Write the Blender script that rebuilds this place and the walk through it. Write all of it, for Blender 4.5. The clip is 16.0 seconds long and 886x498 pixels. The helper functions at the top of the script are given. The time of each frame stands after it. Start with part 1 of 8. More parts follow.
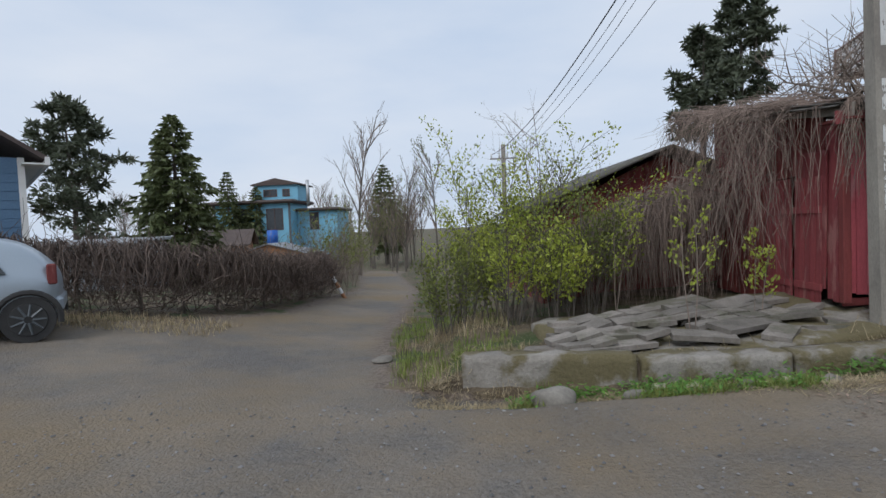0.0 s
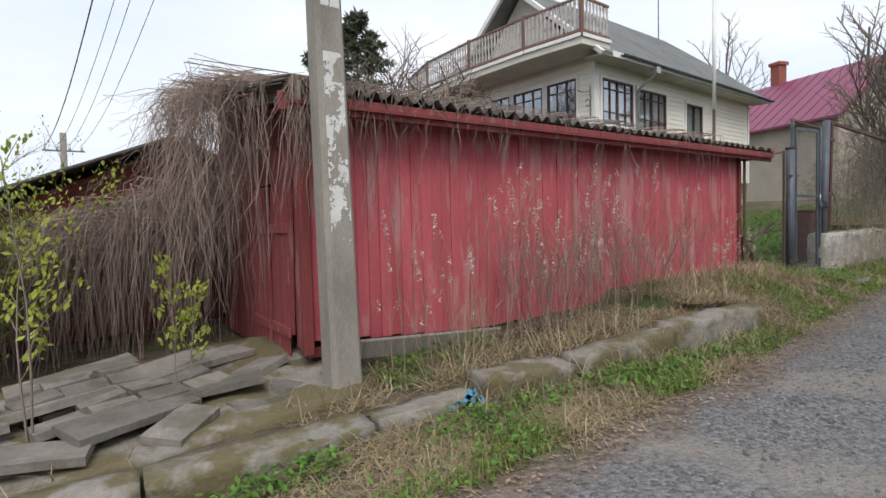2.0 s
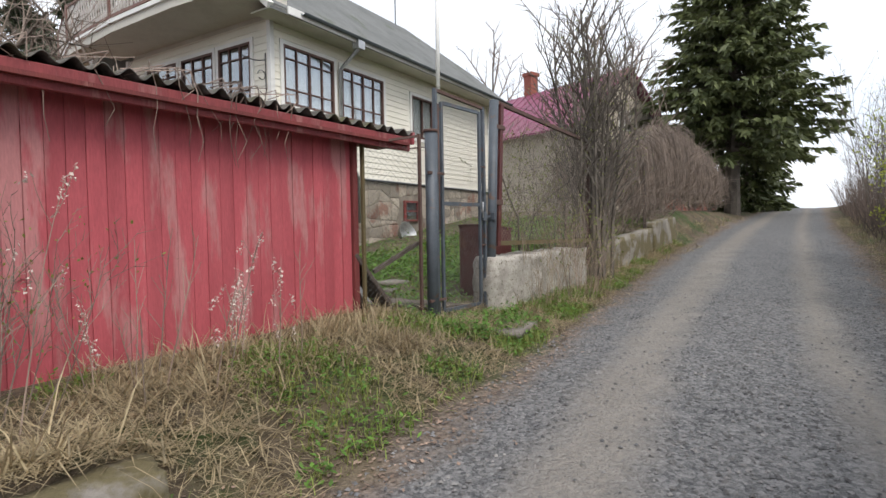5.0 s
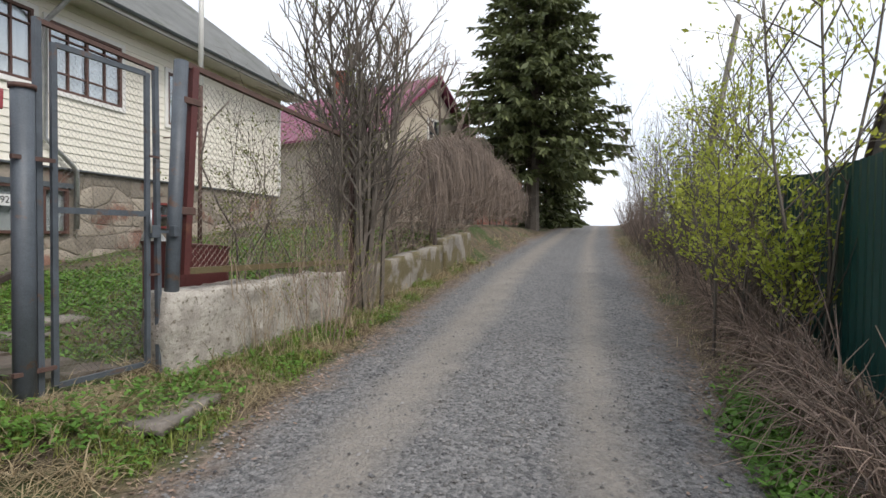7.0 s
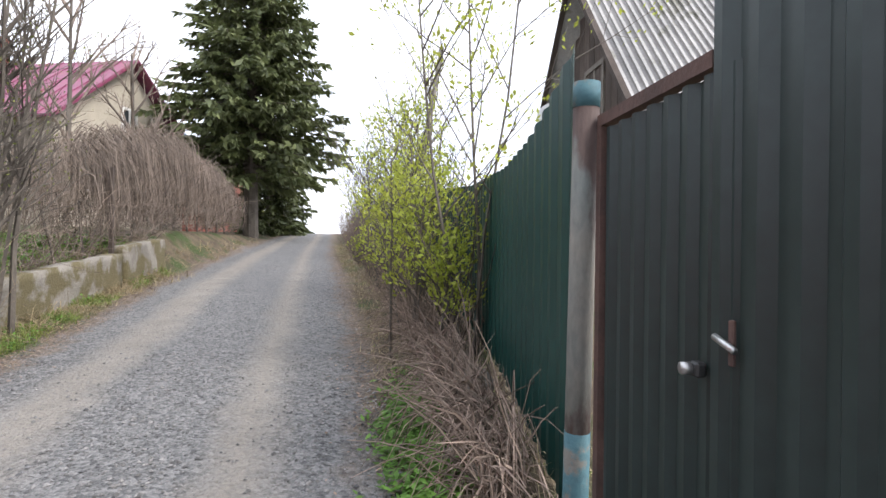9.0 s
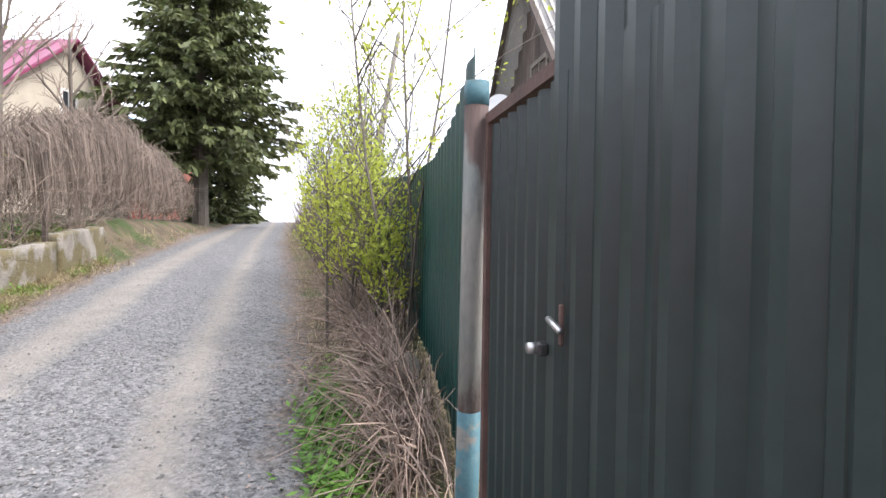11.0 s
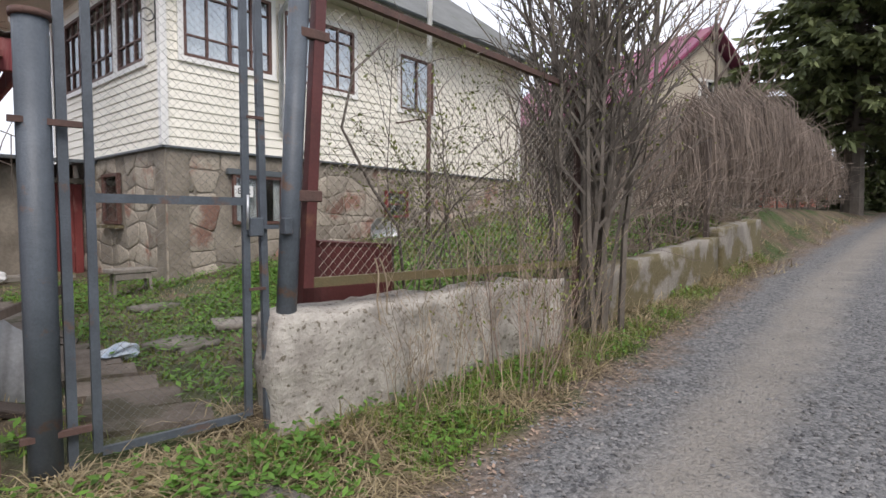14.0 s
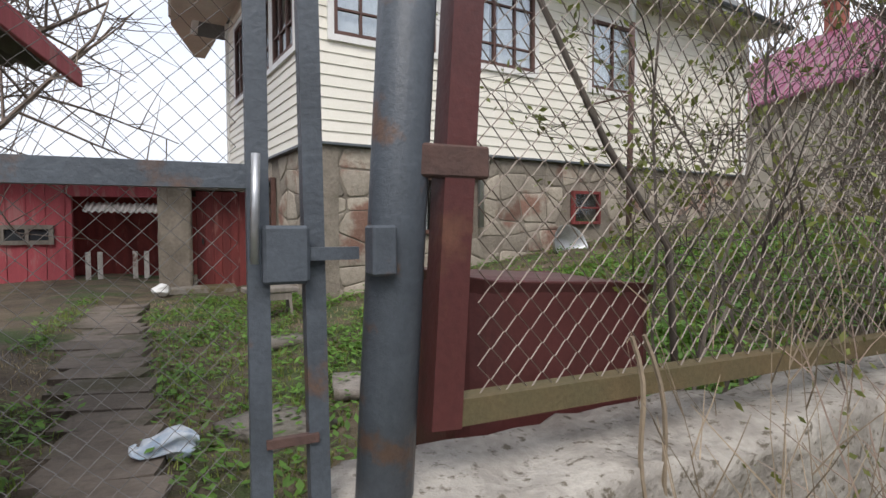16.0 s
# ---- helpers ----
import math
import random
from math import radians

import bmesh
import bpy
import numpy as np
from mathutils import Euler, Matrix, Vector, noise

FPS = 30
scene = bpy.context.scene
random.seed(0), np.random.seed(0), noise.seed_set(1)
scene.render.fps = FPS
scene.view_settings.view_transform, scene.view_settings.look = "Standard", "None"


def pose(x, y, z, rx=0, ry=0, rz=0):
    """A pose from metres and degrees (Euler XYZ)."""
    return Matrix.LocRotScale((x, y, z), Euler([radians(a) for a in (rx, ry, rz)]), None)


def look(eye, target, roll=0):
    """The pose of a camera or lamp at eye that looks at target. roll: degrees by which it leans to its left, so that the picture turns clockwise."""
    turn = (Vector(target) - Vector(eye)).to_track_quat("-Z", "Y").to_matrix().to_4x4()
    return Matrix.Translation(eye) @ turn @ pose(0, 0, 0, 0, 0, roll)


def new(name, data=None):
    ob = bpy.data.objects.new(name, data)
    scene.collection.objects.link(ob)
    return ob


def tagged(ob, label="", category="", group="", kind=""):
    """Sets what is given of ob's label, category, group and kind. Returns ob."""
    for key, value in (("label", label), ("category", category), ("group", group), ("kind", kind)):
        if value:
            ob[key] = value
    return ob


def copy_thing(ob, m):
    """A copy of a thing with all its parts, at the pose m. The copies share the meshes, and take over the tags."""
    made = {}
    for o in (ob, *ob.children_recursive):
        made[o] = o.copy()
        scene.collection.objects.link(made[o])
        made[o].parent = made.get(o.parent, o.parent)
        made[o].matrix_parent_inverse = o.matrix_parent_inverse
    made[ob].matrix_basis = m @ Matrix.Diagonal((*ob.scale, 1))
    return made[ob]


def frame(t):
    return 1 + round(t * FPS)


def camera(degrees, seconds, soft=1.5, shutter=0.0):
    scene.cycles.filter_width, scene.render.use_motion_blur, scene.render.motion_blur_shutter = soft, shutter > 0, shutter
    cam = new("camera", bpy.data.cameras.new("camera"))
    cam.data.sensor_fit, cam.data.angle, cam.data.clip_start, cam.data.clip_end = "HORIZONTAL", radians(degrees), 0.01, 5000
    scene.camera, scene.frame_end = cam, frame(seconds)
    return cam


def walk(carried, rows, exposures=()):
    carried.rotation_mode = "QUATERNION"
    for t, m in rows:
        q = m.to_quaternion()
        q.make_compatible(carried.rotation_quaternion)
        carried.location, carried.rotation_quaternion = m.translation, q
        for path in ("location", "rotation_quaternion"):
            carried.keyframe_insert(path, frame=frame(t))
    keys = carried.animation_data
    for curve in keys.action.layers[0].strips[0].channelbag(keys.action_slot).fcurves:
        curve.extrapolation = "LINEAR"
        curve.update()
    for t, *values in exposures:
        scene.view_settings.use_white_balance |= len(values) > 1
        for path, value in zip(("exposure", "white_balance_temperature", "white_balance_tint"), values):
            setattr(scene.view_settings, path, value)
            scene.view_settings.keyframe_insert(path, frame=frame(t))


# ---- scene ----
cam = camera(77.9, 16.0)
PATH = [
    (0, (-0.295, -0.34, 1.484), (-0.41, 1.655, 1.402), -2.4),
    (0.5, (0.353, 0.435, 1.52), (0.561, 2.422, 1.434), -2.1),
    (1, (1.097, 1.036, 1.519), (1.606, 2.968, 1.434), -1.6),
    (1.5, (1.867, 1.394, 1.495), (2.768, 3.178, 1.413), -1.6),
    (2, (2.744, 1.832, 1.483), (3.807, 3.524, 1.4), -1.4),
    (2.5, (3.593, 2.079, 1.48), (4.808, 3.666, 1.399), -1.5),
    (3, (4.486, 2.265, 1.462), (5.776, 3.791, 1.38), -1.5),
    (3.5, (5.373, 2.383, 1.499), (6.81, 3.771, 1.412), -1.3),
    (4, (6.317, 2.48, 1.487), (7.802, 3.818, 1.404), -1.1),
    (4.2, (6.657, 2.505, 1.499), (8.161, 3.821, 1.417), -1.0),
    (6.3, (9.827, 2.821, 1.661), (11.567, 3.805, 1.588), -0.1),
    (6.5, (10.004, 2.775, 1.673), (11.79, 3.673, 1.599), 0.3),
    (7, (10.388, 2.683, 1.712), (12.258, 3.393, 1.661), 0.6),
    (7.5, (10.698, 2.677, 1.697), (12.619, 3.234, 1.654), 1.0),
    (8, (10.95, 2.62, 1.68), (12.925, 2.933, 1.642), 1.2),
    (8.5, (10.874, 2.37, 1.659), (12.874, 2.397, 1.649), 1.0),
    (9, (10.82, 2.165, 1.68), (12.808, 1.94, 1.67), 0.5),
    (9.2, (10.79, 2.09, 1.676), (12.766, 1.783, 1.662), 0.6),
    (11.3, (10.665, 1.91, 1.69), (12.632, 1.545, 1.64), 0.7),
    (11.5, (10.69, 1.99, 1.69), (12.661, 1.653, 1.633), 0.7),
    (12, (10.812, 2.245, 1.69), (12.811, 2.216, 1.642), 1.0),
    (12.5, (11.108, 2.418, 1.681), (13.009, 3.035, 1.605), 1.1),
    (13, (11.57, 2.81, 1.708), (13.234, 3.915, 1.604), 0.9),
    (13.5, (12.054, 3.142, 1.737), (13.597, 4.409, 1.626), 0.6),
    (14, (12.5, 3.53, 1.765), (13.855, 4.997, 1.656), 0.2),
    (14.5, (12.91, 4.043, 1.745), (14.088, 5.657, 1.65), -0.2),
    (15, (13.2, 4.5, 1.755), (14.249, 6.2, 1.665), -0.2),
    (15.5, (13.471, 5.087, 1.75), (14.339, 6.887, 1.664), -0.3),
    (16, (13.703, 5.558, 1.767), (14.544, 7.371, 1.685), -0.2),
]
EXPOSURES = [(0, -0.2, 5950, 9), (1, 0.1, 6150, 10), (2, 0.3, 6400, 11), (3, 0.5, 6500, 11), (4.2, 0.55, 6500, 11), (6.3, 0.5, 6550, 11), (7, 0.5, 6550, 11), (8, 0.72, 6450, 12), (9, 1.2, 6400, 13), (11.5, 1.72, 6400, 15), (12, 1.5, 6400, 15), (12.5, 1.05, 6500, 15), (13.5, 0.65, 6450, 15), (14.5, 0.5, 6450, 14), (16, 0.45, 6450, 13)]
walk(cam, [(t, look(eye, target, roll)) for t, eye, target, roll in PATH], EXPOSURES)

# ---- sky and sun: bright overcast spring day ----
world = bpy.data.worlds.new("sky")
scene.world = world
world.use_nodes = True
wn, wl = world.node_tree.nodes, world.node_tree.links
wn.clear()
w_out = wn.new("ShaderNodeOutputWorld")
w_bg = wn.new("ShaderNodeBackground")
w_sky = wn.new("ShaderNodeTexSky")
w_sky.sky_type = "NISHITA"
w_sky.sun_disc = False
w_sky.sun_elevation = radians(48)
w_sky.sun_rotation = radians(200)
w_sky.dust_density = 3.0
w_tc = wn.new("ShaderNodeTexCoord")
w_map = wn.new("ShaderNodeMapping")
w_map.inputs["Scale"].default_value = (1.2, 1.2, 4.0)
w_noise = wn.new("ShaderNodeTexNoise")
w_noise.inputs["Scale"].default_value = 2.2
w_noise.inputs["Detail"].default_value = 6
w_ramp = wn.new("ShaderNodeValToRGB")
w_ramp.color_ramp.elements[0].position, w_ramp.color_ramp.elements[0].color = 0.3, (7.6, 8.4, 9.6, 1)
w_ramp.color_ramp.elements[1].position, w_ramp.color_ramp.elements[1].color = 0.72, (9.6, 9.8, 10.2, 1)
w_mix = wn.new("ShaderNodeMixRGB")
w_mix.inputs[0].default_value = 0.9
wl.new(w_tc.outputs["Generated"], w_map.inputs["Vector"])
wl.new(w_map.outputs["Vector"], w_noise.inputs["Vector"])
wl.new(w_noise.outputs["Fac"], w_ramp.inputs["Fac"])
wl.new(w_sky.outputs["Color"], w_mix.inputs[1])
wl.new(w_ramp.outputs["Color"], w_mix.inputs[2])
wl.new(w_mix.outputs["Color"], w_bg.inputs["Color"])
w_bg.inputs["Strength"].default_value = 0.095
wl.new(w_bg.outputs["Background"], w_out.inputs["Surface"])
sun = new("sun", bpy.data.lights.new("sun", "SUN"))
sun.data.energy, sun.data.angle, sun.data.color = 1.7, radians(25), (1.0, 0.96, 0.9)
sun.matrix_world = look((-20, -40, 50), (0, 0, 0))


# ---- materials ----
def mat(name, c1, c2, scale=3.0, rough=0.8, metal=0.0, bump=0.3, fine=40.0, c3=None, c3_at=0.62, c3_scale=1.0, stretch=(1, 1, 1), vary=0.0, islands=0.0, fine_mix=0.35, dist=0.01):
    """Two noise colours, a third in patches, fine grain and relief; vary shifts the value from piece to piece."""
    m = bpy.data.materials.new(name)
    m.use_nodes = True
    n, l = m.node_tree.nodes, m.node_tree.links
    b = n["Principled BSDF"]
    tc = n.new("ShaderNodeTexCoord")
    mp = n.new("ShaderNodeMapping")
    mp.inputs["Scale"].default_value = stretch
    l.new(tc.outputs["Object"], mp.inputs["Vector"])

    def noise_node(sc, det=5):
        t = n.new("ShaderNodeTexNoise")
        t.inputs["Scale"].default_value, t.inputs["Detail"].default_value = sc, det
        t.inputs["Roughness"].default_value = 0.6
        l.new(mp.outputs["Vector"], t.inputs["Vector"])
        return t

    def ramp(src, a, z):
        r = n.new("ShaderNodeMapRange")
        r.inputs["From Min"].default_value, r.inputs["From Max"].default_value = a, z
        l.new(src, r.inputs["Value"])
        return r.outputs["Result"]

    def mixed(f, a, c):
        x = n.new("ShaderNodeMixRGB")
        for k, q in ((0, f), (1, a), (2, c)):
            if isinstance(q, (tuple, list)):
                x.inputs[k].default_value = (*q, 1)
            elif isinstance(q, float):
                x.inputs[k].default_value = q
            else:
                l.new(q, x.inputs[k])
        return x

    big, small = noise_node(scale), noise_node(fine)
    col = mixed(ramp(big.outputs["Fac"], 0.35, 0.65), c1, c2).outputs[0]
    if c3:
        patch = noise_node(c3_scale, 7)
        col = mixed(ramp(patch.outputs["Fac"], c3_at - 0.03, c3_at + 0.05), col, c3).outputs[0]
    g = mixed(fine_mix, col, col)
    g.blend_type = "OVERLAY"
    l.new(small.outputs["Fac"], g.inputs[2])
    col = g.outputs[0]
    if vary or islands:
        hsv = n.new("ShaderNodeHueSaturation")
        src = n.new("ShaderNodeObjectInfo").outputs["Random"] if vary else n.new("ShaderNodeNewGeometry").outputs["Random Per Island"]
        v = vary or islands
        r = n.new("ShaderNodeMapRange")
        r.inputs["To Min"].default_value, r.inputs["To Max"].default_value = 1 - v, 1 + v
        l.new(src, r.inputs["Value"])
        l.new(r.outputs["Result"], hsv.inputs["Value"])
        l.new(col, hsv.inputs["Color"])
        col = hsv.outputs["Color"]
    l.new(col, b.inputs["Base Color"])
    b.inputs["Roughness"].default_value, b.inputs["Metallic"].default_value = rough, metal
    if bump:
        bp = n.new("ShaderNodeBump")
        bp.inputs["Strength"].default_value, bp.inputs["Distance"].default_value = bump, dist
        l.new(small.outputs["Fac"], bp.inputs["Height"])
        l.new(bp.outputs["Normal"], b.inputs["Normal"])
    return m


def leaf_mat(name, c1, c2, trans=0.35):
    m = mat(name, c1, c2, scale=1.5, rough=0.6, bump=0, fine=8, islands=0.35)
    n, l = m.node_tree.nodes, m.node_tree.links
    b = n["Principled BSDF"]
    col = b.inputs["Base Color"].links[0].from_socket
    t = n.new("ShaderNodeBsdfTranslucent")
    l.new(col, t.inputs["Color"])
    mx = n.new("ShaderNodeMixShader")
    mx.inputs[0].default_value = trans
    l.new(b.outputs[0], mx.inputs[1])
    l.new(t.outputs[0], mx.inputs[2])
    l.new(mx.outputs[0], n["Material Output"].inputs["Surface"])
    return m


M = {}
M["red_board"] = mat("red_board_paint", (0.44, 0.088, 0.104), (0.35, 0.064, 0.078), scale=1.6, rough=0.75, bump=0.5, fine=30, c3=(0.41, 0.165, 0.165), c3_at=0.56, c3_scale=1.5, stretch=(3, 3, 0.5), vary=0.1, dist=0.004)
# worn red, darkened so that the shed end's shade is in the colour
M["red_door"] = mat("worn_shaded_red_paint", (0.25, 0.05, 0.052), (0.18, 0.036, 0.04), scale=2, rough=0.8, bump=0.5, fine=30, stretch=(3, 3, 0.6), vary=0.15, c3=(0.28, 0.11, 0.1), c3_at=0.6, c3_scale=2)
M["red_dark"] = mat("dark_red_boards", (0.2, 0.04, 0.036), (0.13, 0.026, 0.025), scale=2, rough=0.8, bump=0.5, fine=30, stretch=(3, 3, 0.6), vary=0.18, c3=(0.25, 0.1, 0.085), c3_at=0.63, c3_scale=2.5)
M["maroon"] = mat("maroon_metal_paint", (0.1, 0.028, 0.026), (0.075, 0.022, 0.02), scale=3, rough=0.5, bump=0.2, fine=50, c3=(0.13, 0.055, 0.035), c3_at=0.62, c3_scale=3)
M["asbestos"] = mat("weathered_corrugated_sheet", (0.13, 0.12, 0.105), (0.07, 0.065, 0.058), scale=3, rough=0.95, bump=0.6, fine=45, c3=(0.09, 0.085, 0.04), c3_at=0.6, c3_scale=2)
M["old_sheet"] = mat("light_old_roof_sheet", (0.42, 0.4, 0.38), (0.3, 0.29, 0.28), scale=1, rough=0.95, bump=0.4, fine=25, c3=(0.2, 0.19, 0.16), c3_at=0.6, c3_scale=1.2)
M["concrete"] = mat("rough_concrete", (0.3, 0.275, 0.24), (0.19, 0.172, 0.148), scale=2.2, rough=0.95, bump=0.9, fine=26, c3=(0.13, 0.108, 0.055), c3_at=0.47, c3_scale=1.6, dist=0.02)
M["concrete_light"] = mat("light_rough_concrete", (0.46, 0.43, 0.38), (0.27, 0.245, 0.215), scale=5, rough=0.95, bump=1.0, fine=30, c3=(0.14, 0.12, 0.09), c3_at=0.6, c3_scale=26, dist=0.014)
M["pole"] = mat("utility_pole_concrete", (0.3, 0.275, 0.235), (0.21, 0.19, 0.165), scale=3, rough=0.95, bump=0.5, fine=60, stretch=(1, 1, 0.4), c3=(0.13, 0.12, 0.1), c3_at=0.6)
M["whitewash"] = mat("flaking_whitewash", (0.7, 0.7, 0.68), (0.58, 0.57, 0.54), scale=5, rough=0.9, bump=0.3)
M["slab"] = mat("broken_concrete_slab", (0.25, 0.222, 0.195), (0.14, 0.125, 0.105), scale=2.5, rough=0.95, bump=0.8, fine=30, vary=0.2, c3=(0.13, 0.12, 0.09), c3_at=0.58, c3_scale=2, dist=0.015)
M["path"] = mat("dirty_path_slab", (0.2, 0.165, 0.135), (0.12, 0.098, 0.078), scale=2.5, rough=0.95, bump=0.8, fine=30, vary=0.2, c3=(0.09, 0.08, 0.05), c3_at=0.56, c3_scale=2, dist=0.015)
M["siding"] = mat("cream_vinyl_siding", (0.8, 0.765, 0.67), (0.75, 0.715, 0.62), scale=0.8, rough=0.55, bump=0.08, fine=60, vary=0.03)
M["white_trim"] = mat("white_trim", (0.78, 0.77, 0.74), (0.7, 0.69, 0.66), scale=2, rough=0.5, bump=0.05)
M["soffit"] = mat("pale_soffit", (0.6, 0.57, 0.5), (0.52, 0.49, 0.43), scale=1.5, rough=0.7, bump=0.1)
M["stone"] = mat("rubble_stone", (0.36, 0.315, 0.255), (0.27, 0.235, 0.19), scale=1.6, rough=0.95, bump=0.9, fine=18, vary=0.34, c3=(0.21, 0.12, 0.09), c3_at=0.58, c3_scale=1.3, dist=0.02)
M["mortar"] = mat("grey_mortar", (0.27, 0.235, 0.19), (0.17, 0.145, 0.115), scale=2.5, rough=0.95, bump=0.8, fine=22, dist=0.02)
M["roof_grey"] = mat("grey_felt_shingle", (0.17, 0.175, 0.17), (0.12, 0.125, 0.12), scale=1.2, rough=0.95, bump=0.5, fine=30, c3=(0.1, 0.11, 0.085), c3_at=0.62)
M["gutter"] = mat("grey_gutter", (0.1, 0.115, 0.125), (0.075, 0.085, 0.095), scale=3, rough=0.5, bump=0.05)
M["galv"] = mat("galvanised_pipe", (0.5, 0.51, 0.52), (0.4, 0.41, 0.42), scale=6, rough=0.4, metal=0.7, bump=0.05)
M["rail_wood"] = mat("weathered_red_rail", (0.16, 0.085, 0.07), (0.22, 0.14, 0.12), scale=3, rough=0.9, bump=0.4, stretch=(1, 1, 0.3))
M["baluster"] = mat("peeling_white_baluster", (0.5, 0.48, 0.45), (0.38, 0.34, 0.31), scale=6, rough=0.9, bump=0.4, c3=(0.2, 0.11, 0.09), c3_at=0.62, c3_scale=5)
M["win_brown"] = mat("brown_window_frame", (0.12, 0.06, 0.045), (0.085, 0.042, 0.034), scale=4, rough=0.6, bump=0.1)
M["magenta"] = mat("crimson_metal_roof", (0.24, 0.05, 0.105), (0.2, 0.045, 0.095), scale=0.8, rough=0.45, bump=0.05, c3=(0.23, 0.06, 0.09), c3_at=0.6)
M["brick"] = mat("red_brick", (0.3, 0.1, 0.07), (0.24, 0.08, 0.06), scale=6, rough=0.9, bump=0.3)
M["plaster"] = mat("beige_plaster", (0.5, 0.45, 0.36), (0.42, 0.37, 0.3), scale=1.2, rough=0.95, bump=0.3)
M["blue_wall"] = mat("sky_blue_boards", (0.21, 0.47, 0.62), (0.18, 0.41, 0.56), scale=0.5, rough=0.7, bump=0.05)
M["blue_siding"] = mat("slate_blue_siding", (0.12, 0.21, 0.33), (0.1, 0.18, 0.29), scale=0.7, rough=0.6, bump=0.05, vary=0.04)
M["brown_roof"] = mat("brown_roof", (0.1, 0.075, 0.065), (0.075, 0.055, 0.05), scale=2, rough=0.8, bump=0.2)
M["orange_wall"] = mat("orange_boards", (0.35, 0.17, 0.08), (0.28, 0.13, 0.06), scale=1, rough=0.8, bump=0.1)
M["gate_paint"] = mat("grey_blue_gate_paint", (0.085, 0.1, 0.118), (0.062, 0.073, 0.086), scale=6, rough=0.5, bump=0.25, fine=80, c3=(0.12, 0.075, 0.055), c3_at=0.62, c3_scale=7)
M["rust"] = mat("rusty_steel", (0.11, 0.062, 0.05), (0.075, 0.045, 0.038), scale=8, rough=0.85, bump=0.4, fine=60)
M["rust_moss"] = mat("mossy_rusty_angle", (0.13, 0.095, 0.045), (0.1, 0.085, 0.04), scale=5, rough=0.85, bump=0.4, fine=60)
M["rust_wire"] = mat("rusty_wire", (0.22, 0.175, 0.145), (0.3, 0.26, 0.22), scale=9, rough=0.8, bump=0)
M["wire"] = mat("galvanised_wire", (0.2, 0.195, 0.185), (0.15, 0.135, 0.125), scale=12, rough=0.5, metal=0.4, bump=0)
M["green_sheet"] = mat("dark_green_sheet", (0.006, 0.044, 0.037), (0.005, 0.036, 0.031), scale=0.8, rough=0.42, bump=0.03, fine=15)
M["gate_sheet"] = mat("grey_green_sheet", (0.019, 0.033, 0.031), (0.015, 0.026, 0.025), scale=1.2, rough=0.42, bump=0.05, fine=20)
M["post_old"] = mat("peeling_teal_post", (0.13, 0.14, 0.13), (0.17, 0.155, 0.13), scale=5, rough=0.8, bump=0.5, fine=40, c3=(0.07, 0.045, 0.038), c3_at=0.5, c3_scale=3.5, stretch=(1, 1, 0.4))
M["teal"] = mat("teal_paint", (0.045, 0.12, 0.145), (0.07, 0.15, 0.165), scale=8, rough=0.7, bump=0.3, c3=(0.15, 0.14, 0.12), c3_at=0.55, c3_scale=8)
M["dark_wood"] = mat("old_dark_timber", (0.06, 0.045, 0.037), (0.1, 0.078, 0.065), scale=2, rough=0.95, bump=0.6, stretch=(2, 2, 0.4), vary=0.2)
M["grey_wood"] = mat("weathered_grey_wood", (0.25, 0.22, 0.19), (0.17, 0.15, 0.125), scale=3, rough=0.95, bump=0.5, stretch=(4, 1, 1), vary=0.15)
M["bark"] = mat("grey_brown_bark", (0.14, 0.12, 0.1), (0.085, 0.072, 0.06), scale=6, rough=0.95, bump=0.6, fine=50, stretch=(1, 1, 0.4), islands=0.25)
M["twig"] = mat("bare_twigs", (0.23, 0.18, 0.145), (0.15, 0.12, 0.1), scale=3, rough=0.95, bump=0, islands=0.4)
M["vine"] = mat("dry_vine_stems", (0.25, 0.19, 0.155), (0.16, 0.12, 0.1), scale=3, rough=0.95, bump=0, islands=0.5)
M["hedge"] = mat("dark_dry_hedge_stems", (0.16, 0.12, 0.098), (0.1, 0.075, 0.062), scale=3, rough=0.95, bump=0, islands=0.5)
M["cane"] = mat("tan_bramble_canes", (0.33, 0.25, 0.2), (0.19, 0.14, 0.112), scale=3, rough=0.95, bump=0, islands=0.5)
M["straw_stem"] = mat("dry_weed_stalks", (0.31, 0.245, 0.17), (0.2, 0.155, 0.105), scale=4, rough=0.9, bump=0, islands=0.35)
M["needle"] = leaf_mat("spruce_needles", (0.13, 0.15, 0.055), (0.085, 0.105, 0.042), 0.25)
M["needle_pale"] = leaf_mat("olive_conifer_foliage", (0.075, 0.09, 0.026), (0.05, 0.068, 0.022), 0.15)
M["pine"] = leaf_mat("pine_needles", (0.105, 0.12, 0.075), (0.075, 0.09, 0.055), 0.25)
M["leaf"] = leaf_mat("fresh_yellow_green_leaves", (0.43, 0.46, 0.07), (0.31, 0.37, 0.055), 0.45)
M["leaf_olive"] = leaf_mat("olive_spring_leaves", (0.2, 0.22, 0.05), (0.14, 0.165, 0.04), 0.35)
M["leaf_green"] = leaf_mat("green_weed_leaves", (0.14, 0.27, 0.042), (0.1, 0.21, 0.034), 0.35)
M["grass"] = leaf_mat("fresh_grass", (0.17, 0.25, 0.045), (0.25, 0.26, 0.075), 0.3)
M["straw"] = leaf_mat("dry_grass", (0.42, 0.345, 0.21), (0.3, 0.235, 0.14), 0.25)
M["litter"] = mat("dead_leaves", (0.2, 0.14, 0.105), (0.3, 0.215, 0.16), scale=3, rough=0.9, bump=0, islands=0.4)
M["gravel"] = mat("gravel_stones", (0.11, 0.11, 0.115), (0.22, 0.21, 0.2), scale=3, rough=0.95, bump=0, islands=0.45)
